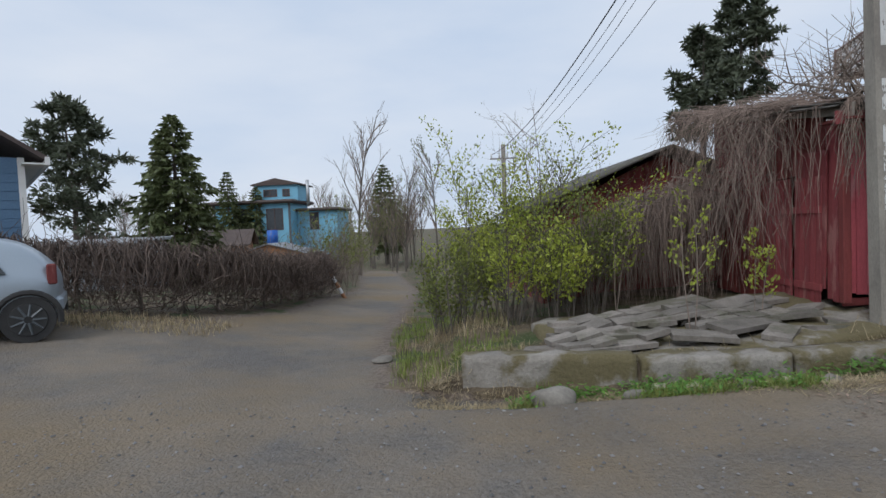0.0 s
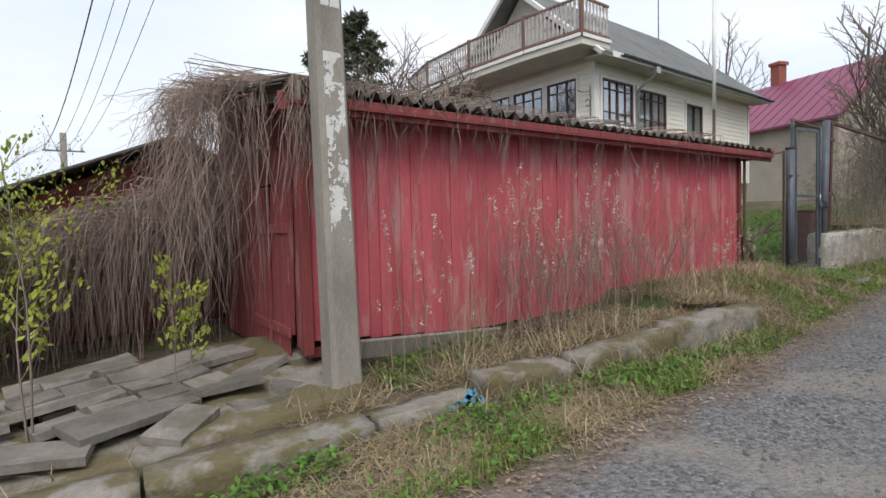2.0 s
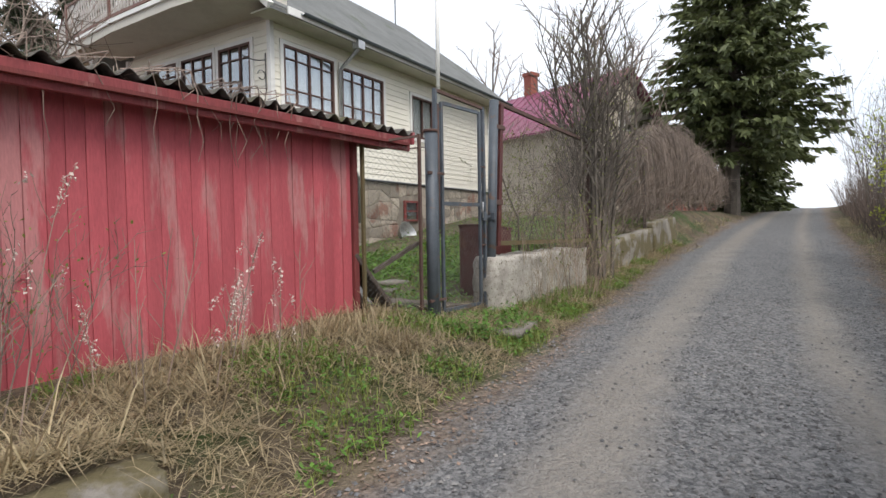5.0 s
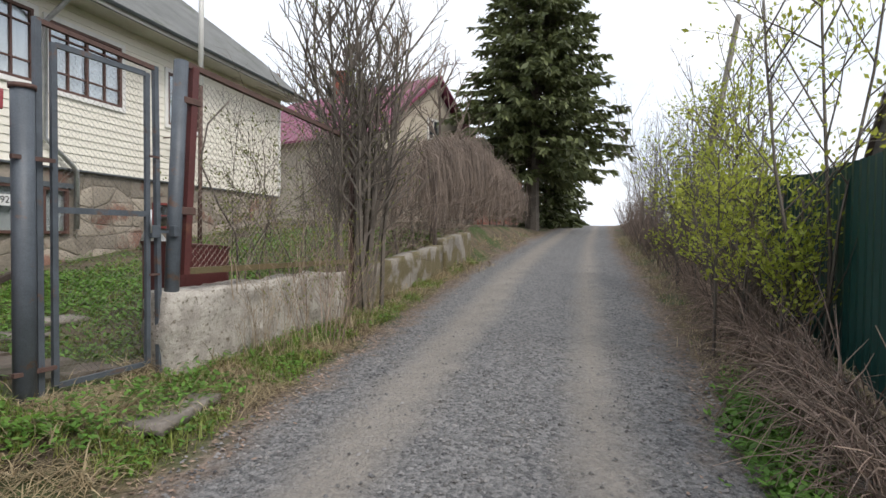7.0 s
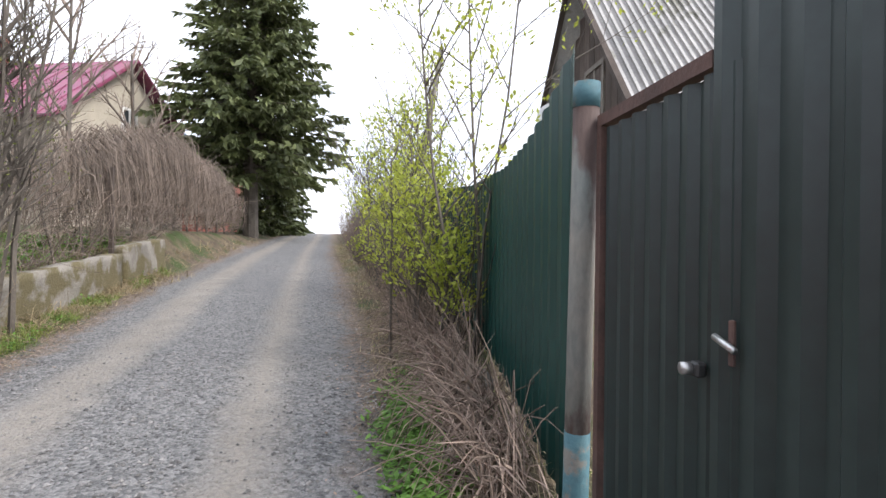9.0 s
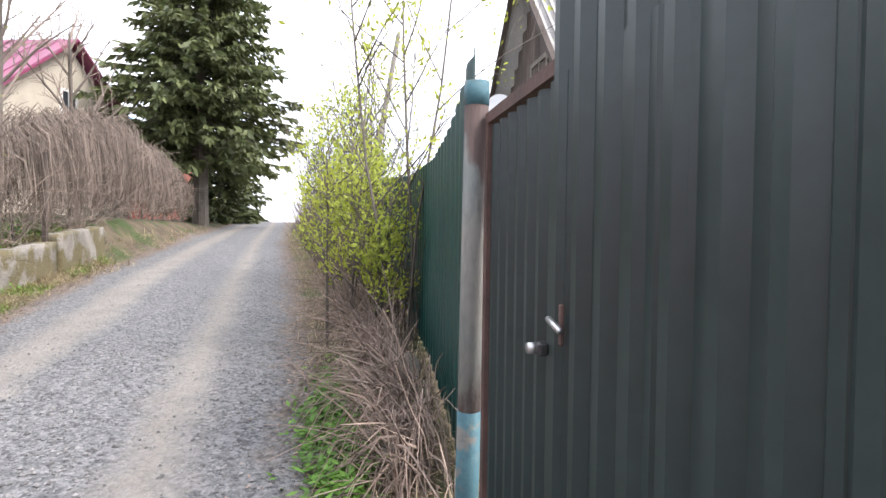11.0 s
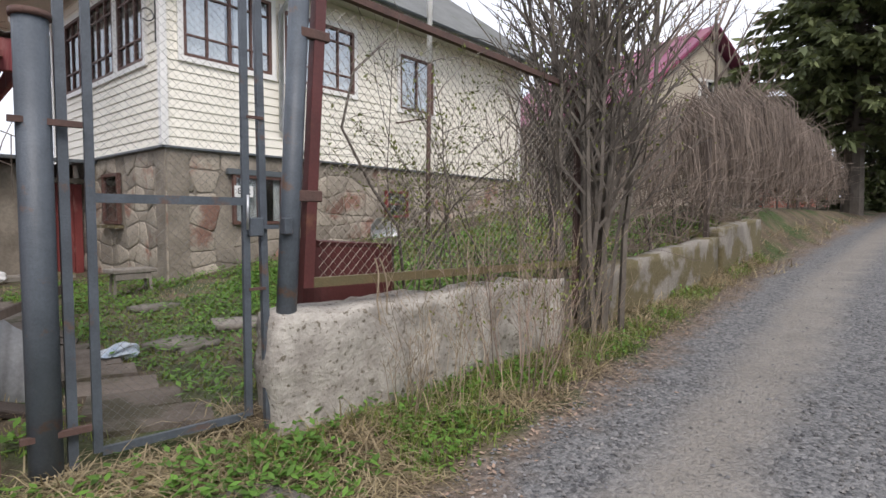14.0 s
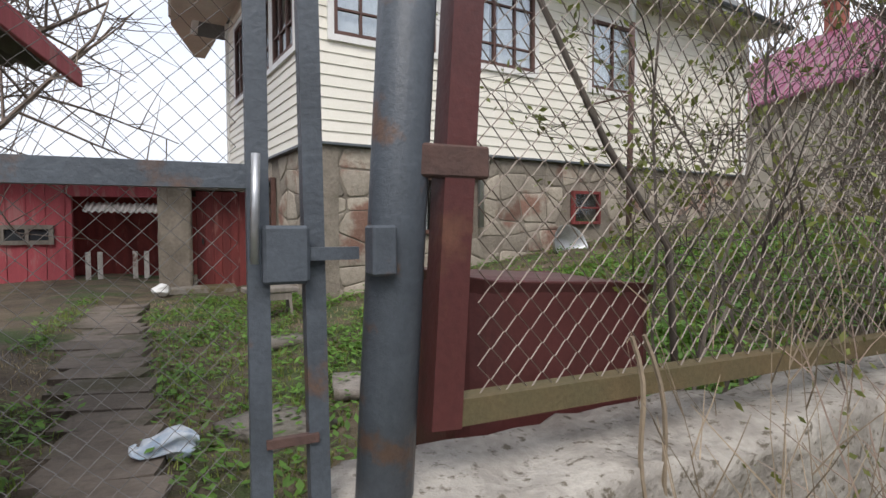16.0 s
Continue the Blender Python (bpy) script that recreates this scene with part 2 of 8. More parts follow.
M["rock"] = mat("field_stone", (0.24, 0.22, 0.19), (0.15, 0.135, 0.115), scale=3, rough=0.95, bump=0.6, fine=30)
M["black"] = mat("black_plastic", (0.02, 0.02, 0.02), (0.03, 0.03, 0.03), rough=0.5, bump=0)
M["cable"] = M["black"]
M["white_plain"] = mat("white_enamel", (0.75, 0.75, 0.74), (0.68, 0.68, 0.67), rough=0.4, bump=0)
M["chrome"] = mat("worn_steel", (0.55, 0.55, 0.54), (0.45, 0.44, 0.43), rough=0.35, metal=0.8, bump=0)
M["car_paint"] = mat("silver_blue_car_paint", (0.35, 0.4, 0.45), (0.33, 0.38, 0.43), scale=1, rough=0.28, metal=0.35, bump=0, fine_mix=0.05)
M["tyre"] = mat("tyre_rubber", (0.025, 0.025, 0.026), (0.035, 0.034, 0.033), rough=0.85, bump=0.2)
M["blue_plastic"] = mat("blue_plastic", (0.02, 0.12, 0.45), (0.02, 0.1, 0.4), rough=0.4, bump=0)
M["tarp"] = mat("grey_sheet", (0.3, 0.31, 0.32), (0.22, 0.23, 0.24), rough=0.6, bump=0.1)
M["blue_roof"] = mat("blue_metal_roof", (0.06, 0.19, 0.33), (0.05, 0.16, 0.29), rough=0.45, bump=0)
M["blue_rag"] = mat("pale_blue_rag", (0.4, 0.5, 0.62), (0.62, 0.66, 0.7), scale=14, rough=0.9, bump=0.3)
M["curtain"] = mat("lace_curtain", (0.82, 0.82, 0.81), (0.6, 0.61, 0.62), scale=9, rough=0.9, bump=0.1, stretch=(1, 1, 0.35))
# near-black: the dimness of the unlit rooms is put into the colour
M["room"] = mat("unlit_room_dark", (0.05, 0.045, 0.04), (0.04, 0.036, 0.032), rough=0.9, bump=0)
M["spray_blue"] = mat("blue_spray_paint", (0.1, 0.3, 0.5), (0.16, 0.36, 0.52), scale=20, rough=0.8, bump=0)
M["forest"] = mat("distant_wood", (0.08, 0.075, 0.055), (0.12, 0.1, 0.08), scale=0.05, rough=1, bump=0, fine=0.6)

glass = bpy.data.materials.new("window_glass")
glass.use_nodes = True
gn, gl = glass.node_tree.nodes, glass.node_tree.links
gb = gn["Principled BSDF"]
gb.inputs["Base Color"].default_value = (0.75, 0.8, 0.85, 1)
gb.inputs["Metallic"].default_value = 1.0
gb.inputs["Roughness"].default_value = 0.05
g_t = gn.new("ShaderNodeBsdfTransparent")
g_t.inputs["Color"].default_value = (0.85, 0.88, 0.88, 1)
g_m = gn.new("ShaderNodeMixShader")
g_m.inputs[0].default_value = 0.74
gl.new(gb.outputs[0], g_m.inputs[1])
gl.new(g_t.outputs[0], g_m.inputs[2])
gl.new(g_m.outputs[0], gn["Material Output"].inputs["Surface"])
M["glass"] = glass


# ---- mesh helpers ----
def undo(parent):
    """Parts are built in place in the world; this takes their thing's own place off again."""
    return parent.matrix_basis.inverted() if parent.parent is None else Matrix.Identity(4)


def mesh_ob(name, verts, faces, material, parent=None, label="", smooth=False):
    me = bpy.data.meshes.new(name)
    me.from_pydata(verts, [], faces)
    if smooth:
        me.shade_smooth()
    me.materials.append(material)
    ob = new(name, me)
    if parent is not None:
        ob.parent = parent
        ob.matrix_parent_inverse = undo(parent)
    if label:
        tagged(ob, label)
    return ob


def part(name, bm, material, parent=None, label="", smooth=False):
    me = bpy.data.meshes.new(name)
    bm.normal_update()
    bm.to_mesh(me)
    bm.free()
    if smooth:
        me.shade_smooth()
    me.materials.append(material)
    ob = new(name, me)
    if parent is not None:
        ob.parent = parent
        ob.matrix_parent_inverse = undo(parent)
    if label:
        tagged(ob, label)
    return ob


def thing(name, x, y, z, label, category, group="", kind=""):
    e = new(name)
    e.location = (x, y, z)
    e.empty_display_size = 0.1
    return tagged(e, label, category, group, kind)


def box(bm, c, s, turn=0.0, bevel=0.0, tilt=(0, 0)):
    """A box of size s round c, turned about z and tilted, with bevelled edges."""
    r = bmesh.ops.create_cube(bm, size=1)
    vs = r["verts"]
    bmesh.ops.scale(bm, vec=s, verts=vs)
    if bevel:
        es = list({e for v in vs for e in v.link_edges})
        g = bmesh.ops.bevel(bm, geom=es, offset=bevel, segments=1, affect="EDGES")
        vs = list({v for f in g["faces"] for v in f.verts} | {v for v in vs if v.is_valid})
    m = Matrix.Translation(c) @ Euler((radians(tilt[0]), radians(tilt[1]), radians(turn))).to_matrix().to_4x4()
    bmesh.ops.transform(bm, matrix=m, verts=vs)
    return vs


def boxes(*args):
    bm = bmesh.new()
    for a in args:
        box(bm, *a) if not isinstance(a[-1], dict) else box(bm, *a[:-1], **a[-1])
    return bm


class Soup:
    """Collects many small pieces of geometry into one mesh."""

    def __init__(self):
        self.v, self.f = [], []

    def tube(self, pts, r0, r1, n=3):
        """A tapered tube along points."""
        base = len(self.v)
        k = len(pts)
        for i, p in enumerate(pts):
            a, b = pts[max(0, i - 1)], pts[min(k - 1, i + 1)]
            d = (b - a).normalized()
            s = d.orthogonal().normalized()
            if i:
                s = prev - d * prev.dot(d)
                s = s.normalized() if s.length > 1e-6 else d.orthogonal().normalized()
            prev = s
            t = d.cross(s)
            r = r0 + (r1 - r0) * i / max(1, k - 1)
            for j in range(n):
                an = 2 * math.pi * j / n
                q = p + (s * math.cos(an) + t * math.sin(an)) * r
                self.v.append(q[:])
        for i in range(k - 1):
            for j in range(n):
                a = base + i * n + j
                b = base + i * n + (j + 1) % n
                self.f.append((a, b, b + n, a + n))
        self.f.append(tuple(base + j for j in reversed(range(n))))
        self.f.append(tuple(base + (k - 1) * n + j for j in range(n)))

    def quad(self, c, a, b):
        k = len(self.v)
        self.v += [(c - a)[:], (c + b * 0.5)[:], (c + a)[:], (c - b * 0.5)[:]]
        self.f.append((k, k + 1, k + 2, k + 3))

    def blade(self, p, tip, w):
        k = len(self.v)
        mid = p.lerp(tip, 0.55) + Vector((0, 0, 0.12 * (tip - p).length))
        self.v += [(p - w)[:], (p + w)[:], (mid + w * 0.7)[:], (mid - w * 0.7)[:], tip[:]]
        self.f += [(k, k + 1, k + 2, k + 3), (k + 3, k + 2, k + 4)]

    def ob(self, name, material, parent=None, label="", smooth=False):
        return mesh_ob(name, self.v, self.f, material, parent, label, smooth)


def rnd(a, b):
    return random.uniform(a, b)


def V(*a):
    return Vector(a)


# ---- the lie of the land ----
LANE_X = [-30, -0.6, 2.8, 7.3, 9.75, 13.7, 15.3, 22.3, 30, 44, 60, 1500]
LANE_L = [4.9, 4.9, 4.1, 4.5, 4.85, 5.5, 5.73, 6.7, 7.2, 7.8, 8.6, 8.6]
LANE_R = [-9, -7, -4, -0.5, 0.8, 1.88, 2.08, 2.8, 3.7, 4.9, 5.6, 5.6]


def sstep(x, a, b):
    t = np.clip((x - a) / (b - a), 0, 1)
    return t * t * (3 - 2 * t)


def land(x, y):
    """The height of the ground."""
    x, y = np.asarray(x, float), np.asarray(y, float)
    f = np.interp(x, [-1500, -40, -10, -2, 0, 7, 14, 18, 22, 30, 38, 44, 50, 90, 1500], [-4, 0.5, 0.42, -0.1, -0.1, 0.1, 0.36, 0.55, 0.85, 1.4, 1.95, 2.38, 2.42, 0.6, -6])
    yl = np.interp(x, LANE_X, LANE_L)
    yr = np.interp(x, LANE_X, LANE_R)
    mid, half = (yl + yr) / 2, (yl - yr) / 2
    z = f - 0.02 * np.clip(np.abs(y - mid) / half, 0, 1) ** 2
    # down the side road
    low = sstep(-x, -3.5, 0.5)
    z = z - low * 0.055 * np.clip(y - 3, 0, 60) * (1 - 0.55 * sstep(-x, 3, 7) * (1 - sstep(y, 11, 22)))
    # the raised shed yard behind the low wall
    shed = np.interp(x, [-0.6, 4, 6, 9, 12, 13], [-0.12, 0.02, 0.22, 0.45, 0.54, 0.5])
    k = sstep(x, -0.9, -0.3) * (1 - sstep(x, 12.2, 14)) * np.where(x < 9, sstep(y, 5.35, 5.5), sstep(y, yl, yl + 1.6)) * (1 - low * sstep(y, 8, 11) * 0.8)
    z = z * (1 - k) + shed * k
    # house yard
    yard = 0.45 + 0.125 * np.clip(x - 14.4, 0, 12) + 0.02 * np.clip(y - 8, 0, 20) * sstep(x, 14, 18)
    k = sstep(x, 12.2, 12.8) * sstep(y, 6.62, 6.75)
    k = np.where(x > 17, sstep(x, 12, 12.8) * sstep(y, 6.8, 8.2), k)
    z = z * (1 - k) + np.maximum(yard, z) * k
    # shallow dip before the low wall
    z = z - 0.13 * sstep(y, 4.55, 5.2) * (1 - sstep(y, 5.4, 5.5)) * (1 - sstep(x, 2.6, 4.6)) * sstep(x, -1.6, -0.6)
    # verge and bank beside the lane
    z = z + np.where(x > 8.5, 0.12 * sstep(y, yl, yl + 0.9) * (1 - sstep(x, 40, 50)), 0)
    z = z + np.where(x > 9, 0.22 * sstep(-y, -yr, -yr + 1.3), 0)
    return z


def wavy(x, y):
    return 0.025 * noise.noise(V(x * 0.9, y * 0.9, 0)) + 0.012 * noise.noise(V(x * 3.1, y * 3.1, 4))


def gz(x, y):
    return float(land(x, y)) + wavy(x, y)


def road_dist(x, y):
    """Metres inside the driven surface (negative outside)."""
    yl = np.interp(x, LANE_X, LANE_L)
    yr = np.interp(x, LANE_X, LANE_R)
    d = np.minimum(yl - y, y - yr)
    side_r = np.interp(y, [-50, 4.9, 5.5, 9, 22, 40, 1500], [60, 4, -1.25, -1.8, -2.7, -6, -6])
    side_l = np.interp(y, [-50, 5, 8.6, 9.5, 12.0, 22.5, 40, 1500], [-40, -12, -7.6, -5.9, -4.75, -5.2, -9, -9])
    d2 = np.where(y < 45, np.minimum(side_r - x, x - side_l), -1)
    d2 = np.where(y > 4, d2, -1)
    return np.maximum(d, d2)


def grow(a, b, step, ratio):
    out, v = [], a
    while abs(v - a) < abs(b - a):
        step *= ratio
        v += step if b > a else -step
        out.append(v)
    return out


XS = np.array(sorted(grow(-12, -1400, 0.2, 1.16) + list(np.arange(-12, 30, 0.16)) + grow(30, 1400, 0.2, 1.14)))
YS = np.array(sorted(grow(-3, -1400, 0.2, 1.16) + list(np.arange(-3, 17, 0.14)) + grow(17, 1400, 0.2, 1.14)))


def build_ground():
    gx, gy = np.meshgrid(XS, YS)
    z = land(gx, gy)
    d = road_dist(gx, gy)
    nx, ny = len(XS), len(YS)
    verts = []
    for j in range(ny):
        for i in range(nx):
            x, y = float(gx[j, i]), float(gy[j, i])
            near = abs(x) < 60 and abs(y) < 60
            verts.append((x, y, float(z[j, i]) + (wavy(x, y) if near else 0)))
    yl, yr = np.interp(gx, LANE_X, LANE_L), np.interp(gx, LANE_X, LANE_R)
    lat = (gy - yr) / (yl - yr)
    lat = np.where((gx > 2) & (gy < yl) & (gy > yr), lat, -1)
    fade = np.clip((gx - 3) / 5.5, 0, 1)
    lat = lat * fade - 0.35 * (1 - fade) * (lat >= 0) + np.where(lat < 0, -1 * (1 - fade), 0)
    sets = {"road": [], "ground": []}
    for j in range(ny - 1):
        for i in range(nx - 1):
            a = j * nx + i
            sets["road" if d[j, i] > -0.1 else "ground"].append((a, a + 1, a + nx + 1, a + nx))
    dd, ll = d.ravel(), lat.ravel()
    m = ground_material()
    for name, faces in sets.items():
        used = sorted({k for f in faces for k in f})
        at = {k: i for i, k in enumerate(used)}
        ob = mesh_ob(name, [verts[k] for k in used], [tuple(at[k] for k in f) for f in faces], m, smooth=True)
        for nm, src in (("road_d", dd), ("lat", ll)):
            ob.data.attributes.new(nm, "FLOAT", "POINT").data.foreach_set("value", np.array([src[k] for k in used], dtype=np.float32))
        tagged(ob, "grey gravel lane with two pale wheel tracks" if name == "road" else "rough ground with dry and green grass", "road" if name == "road" else "ground", kind="structure")


def ground_material():
    m = bpy.data.materials.new("gravel_and_turf")
    m.use_nodes = True
    n, l = m.node_tree.nodes, m.node_tree.links
    b = n["Principled BSDF"]
    tc = n.new("ShaderNodeTexCoord")

    def nz(sc, det=6, rough=0.6):
        t = n.new("ShaderNodeTexNoise")
        t.inputs["Scale"].default_value, t.inputs["Detail"].default_value, t.inputs["Roughness"].default_value = sc, det, rough
        l.new(tc.outputs["Object"], t.inputs["Vector"])
        return t.outputs["Fac"]

    def rng(src, a, z, lo=0.0, hi=1.0):
        r = n.new("ShaderNodeMapRange")
        for key, val in (("From Min", a), ("From Max", z), ("To Min", lo), ("To Max", hi)):
            r.inputs[key].default_value = val
        l.new(src, r.inputs["Value"])
        return r.outputs["Result"]

    def mix(f, a, c, mode="MIX"):
        x = n.new("ShaderNodeMixRGB")
        x.blend_type = mode
        for k, q in ((0, f), (1, a), (2, c)):
            if isinstance(q, tuple):
                x.inputs[k].default_value = (*q, 1)
            elif isinstance(q, float):
                x.inputs[k].default_value = q
            else:
                l.new(q, x.inputs[k])
        return x.outputs[0]

    def mth(op, a, c):
        x = n.new("ShaderNodeMath")
        x.operation = op
        for k, q in ((0, a), (1, c)):
            if isinstance(q, float):
                x.inputs[k].default_value = q
            else:
                l.new(q, x.inputs[k])
        return x.outputs[0]

    def attr(name):
        a = n.new("ShaderNodeAttribute")
        a.attribute_name = name
        return a.outputs["Fac"]

    vor = n.new("ShaderNodeTexVoronoi")
    vor.inputs["Scale"].default_value = 34
    l.new(tc.outputs["Object"], vor.inputs["Vector"])
    vor2 = n.new("ShaderNodeTexVoronoi")
    vor2.inputs["Scale"].default_value = 75
    l.new(tc.outputs["Object"], vor2.inputs["Vector"])
    big, medium, fine = nz(0.35), nz(2.3), nz(28.0)
    # stones: grey with bluish and pale bits
    stones = mix(rng(vor.outputs["Color"], 0.1, 0.9), (0.042, 0.044, 0.048), (0.27, 0.265, 0.26))
    stones = mix(0.4, stones, mix(rng(vor2.outputs["Color"], 0.1, 0.9), (0.035, 0.037, 0.04), (0.26, 0.255, 0.25)))
    dust = mix(rng(medium, 0.3, 0.7), (0.21, 0.19, 0.165), (0.265, 0.242, 0.212))
    dust = mix(0.25, dust, fine, "OVERLAY")
    mud = mix(rng(medium, 0.35, 0.65), (0.09, 0.077, 0.064), (0.125, 0.107, 0.088))
    lat = mth("ADD", attr("lat"), mth("MULTIPLY", mth("SUBTRACT", medium, 0.5), 0.12))
    t1 = mth("MULTIPLY", rng(lat, 0.2, 0.29), rng(lat, 0.38, 0.3))
    t2 = mth("MULTIPLY", rng(lat, 0.6, 0.68), rng(lat, 0.83, 0.75))
    track = mth("MAXIMUM", t1, t2)
    in_lane = rng(lat, -0.3, 0.0)
    dirt = mix(0.3, mix(rng(medium, 0.3, 0.7), (0.2, 0.162, 0.12), (0.275, 0.228, 0.17)), fine, "OVERLAY")
    dirty = mix(rng(mth("ADD", big, mth("MULTIPLY", medium, 0.5)), 0.55, 0.85), dirt, mix(0.35, mud, stones))
    lane = mix(mth("MULTIPLY", track, rng(fine, 0.25, 0.6, 0.55, 0.95)), stones, dust)
    road = mix(in_lane, dirty, lane)
    sand = (0.2, 0.15, 0.09)
    road = mix(mth("MULTIPLY", rng(nz(0.22), 0.45, 0.62), mth("SUBTRACT", 1.0, in_lane)), road, mix(0.3, sand, fine, "OVERLAY"))
    # turf: straw, soil, green
    turf = mix(rng(medium, 0.38, 0.62), (0.15, 0.115, 0.072), (0.08, 0.06, 0.04))
    turf = mix(rng(nz(1.1), 0.5, 0.62), turf, (0.05, 0.075, 0.02))
    turf = mix(0.5, turf, fine, "OVERLAY")
    edge = mth("ADD", attr("road_d"), mth("MULTIPLY", mth("SUBTRACT", medium, 0.5), 0.9))
    edge = mth("ADD", edge, mth("MULTIPLY", mth("SUBTRACT", fine, 0.5), 0.25))
    litter = mix(0.5, mix(rng(nz(14.0), 0.4, 0.6), (0.11, 0.085, 0.068), (0.21, 0.165, 0.13)), fine, "OVERLAY")
    col = mix(rng(edge, -0.12, 0.08), turf, litter)
    col = mix(rng(edge, 0.12, 0.4), col, road)
    l.new(col, b.inputs["Base Color"])
    b.inputs["Roughness"].default_value = 0.95
    bp = n.new("ShaderNodeBump")
    bp.inputs["Strength"].default_value, bp.inputs["Distance"].default_value = 0.9, 0.02
    h = mth("ADD", mth("MULTIPLY", vor.outputs["Distance"], -0.6), mth("ADD", fine, mth("MULTIPLY", vor2.outputs["Distance"], -0.4)))
    l.new(h, bp.inputs["Height"])
    l.new(bp.outputs["Normal"], b.inputs["Normal"])
    return m


build_ground()


# ---- red shed beside the lane ----
def lerp_pts(a, b, t):
    return tuple(p + (q - p) * t for p, q in zip(a, b))


def boarded_wall(parent, a, b, z0, z1, material, name="board", width=0.13, thick=0.024, normal=1, skip=None, lean=0.0):
    """Upright boards from plan point a to b; z0 and z1 give the foot and head along the wall."""
    length = math.hypot(b[0] - a[0], b[1] - a[1])
    n = max(1, round(length / width))
    w = length / n
    ang = math.atan2(b[1] - a[1], b[0] - a[0])
    for i in range(n):
        if skip and skip(i, n):
            continue
        t = (i + 0.5) / n
        x, y = a[0] + (b[0] - a[0]) * t, a[1] + (b[1] - a[1]) * t
        lo, hi = z0(t) + rnd(-0.015, 0.015), z1(t)
        bm = bmesh.new()
        off = rnd(-0.006, 0.006)
        box(bm, (0, off, (lo + hi) / 2), (w - 0.003, thick, hi - lo), bevel=0.003)
        bmesh.ops.transform(bm, matrix=pose(x, y, 0, 0, 0, math.degrees(ang) + rnd(-0.6, 0.6)) @ pose(0, 0, 0, 0, rnd(-lean, lean), 0), verts=bm.verts)
        part(name, bm, material, parent)


def wave_sheet(parent, name, corners, waves, amp, material, rows=6, thick=0.007, label="", rag=0.0, trapez=False):
    """A corrugated sheet over four corners (front left, front right, back right, back left)."""
    fl, fr, br, bl = [Vector(c) for c in corners]
    per = 8
    n = int(waves * per)
    nrm = (fr - fl).cross(bl - fl).normalized()
    vs, fs = [], []
    for side in (0, 1):
        for j in range(rows + 1):
            t = j / rows
            for i in range(n + 1):
                s = i / n
                p = fl.lerp(fr, s).lerp(bl.lerp(br, s), t)
                ph = (i % per) / per
                if trapez:
                    h = 1 if 0.1 < ph < 0.4 else (-1 if 0.6 < ph < 0.95 else 0)
                else:
                    h = math.cos(2 * math.pi * ph)
                q = p + nrm * (h * amp + (thick if side else 0))
                if rag and j == 0:
                    q += (fl - bl).normalized() * rag * noise.noise(V(s * 40, 3, 0))
                q += nrm * 0.012 * noise.noise(V(p.x * 0.8, p.y * 0.8, p.z)) * (1 if rag else 0)
                vs.append(q[:])
    k = (rows + 1) * (n + 1)
    for j in range(rows):
        for i in range(n):
            a = j * (n + 1) + i
            fs.append((a, a + n + 1, a + n + 2, a + 1))
            fs.append((k + a, k + a + 1, k + a + n + 2, k + a + n + 1))
    for i in range(n):
        fs.append((i, i + 1, k + i + 1, k + i))
        a = rows * (n + 1) + i
        fs.append((a, k + a, k + a + 1, a + 1))
    for j in range(rows):
        a = j * (n + 1)
        fs.append((a, k + a, k + a + n + 1, a + n + 1))
        a += n
        fs.append((a, a + n + 1, k + a + n + 1, k + a))
    return mesh_ob(name, vs, fs, material, parent, label, smooth=not trapez)


SA, SB = (4.40, 6.88), (12.06, 7.15)
SC, SD = (11.95, 10.4), (4.28, 10.3)


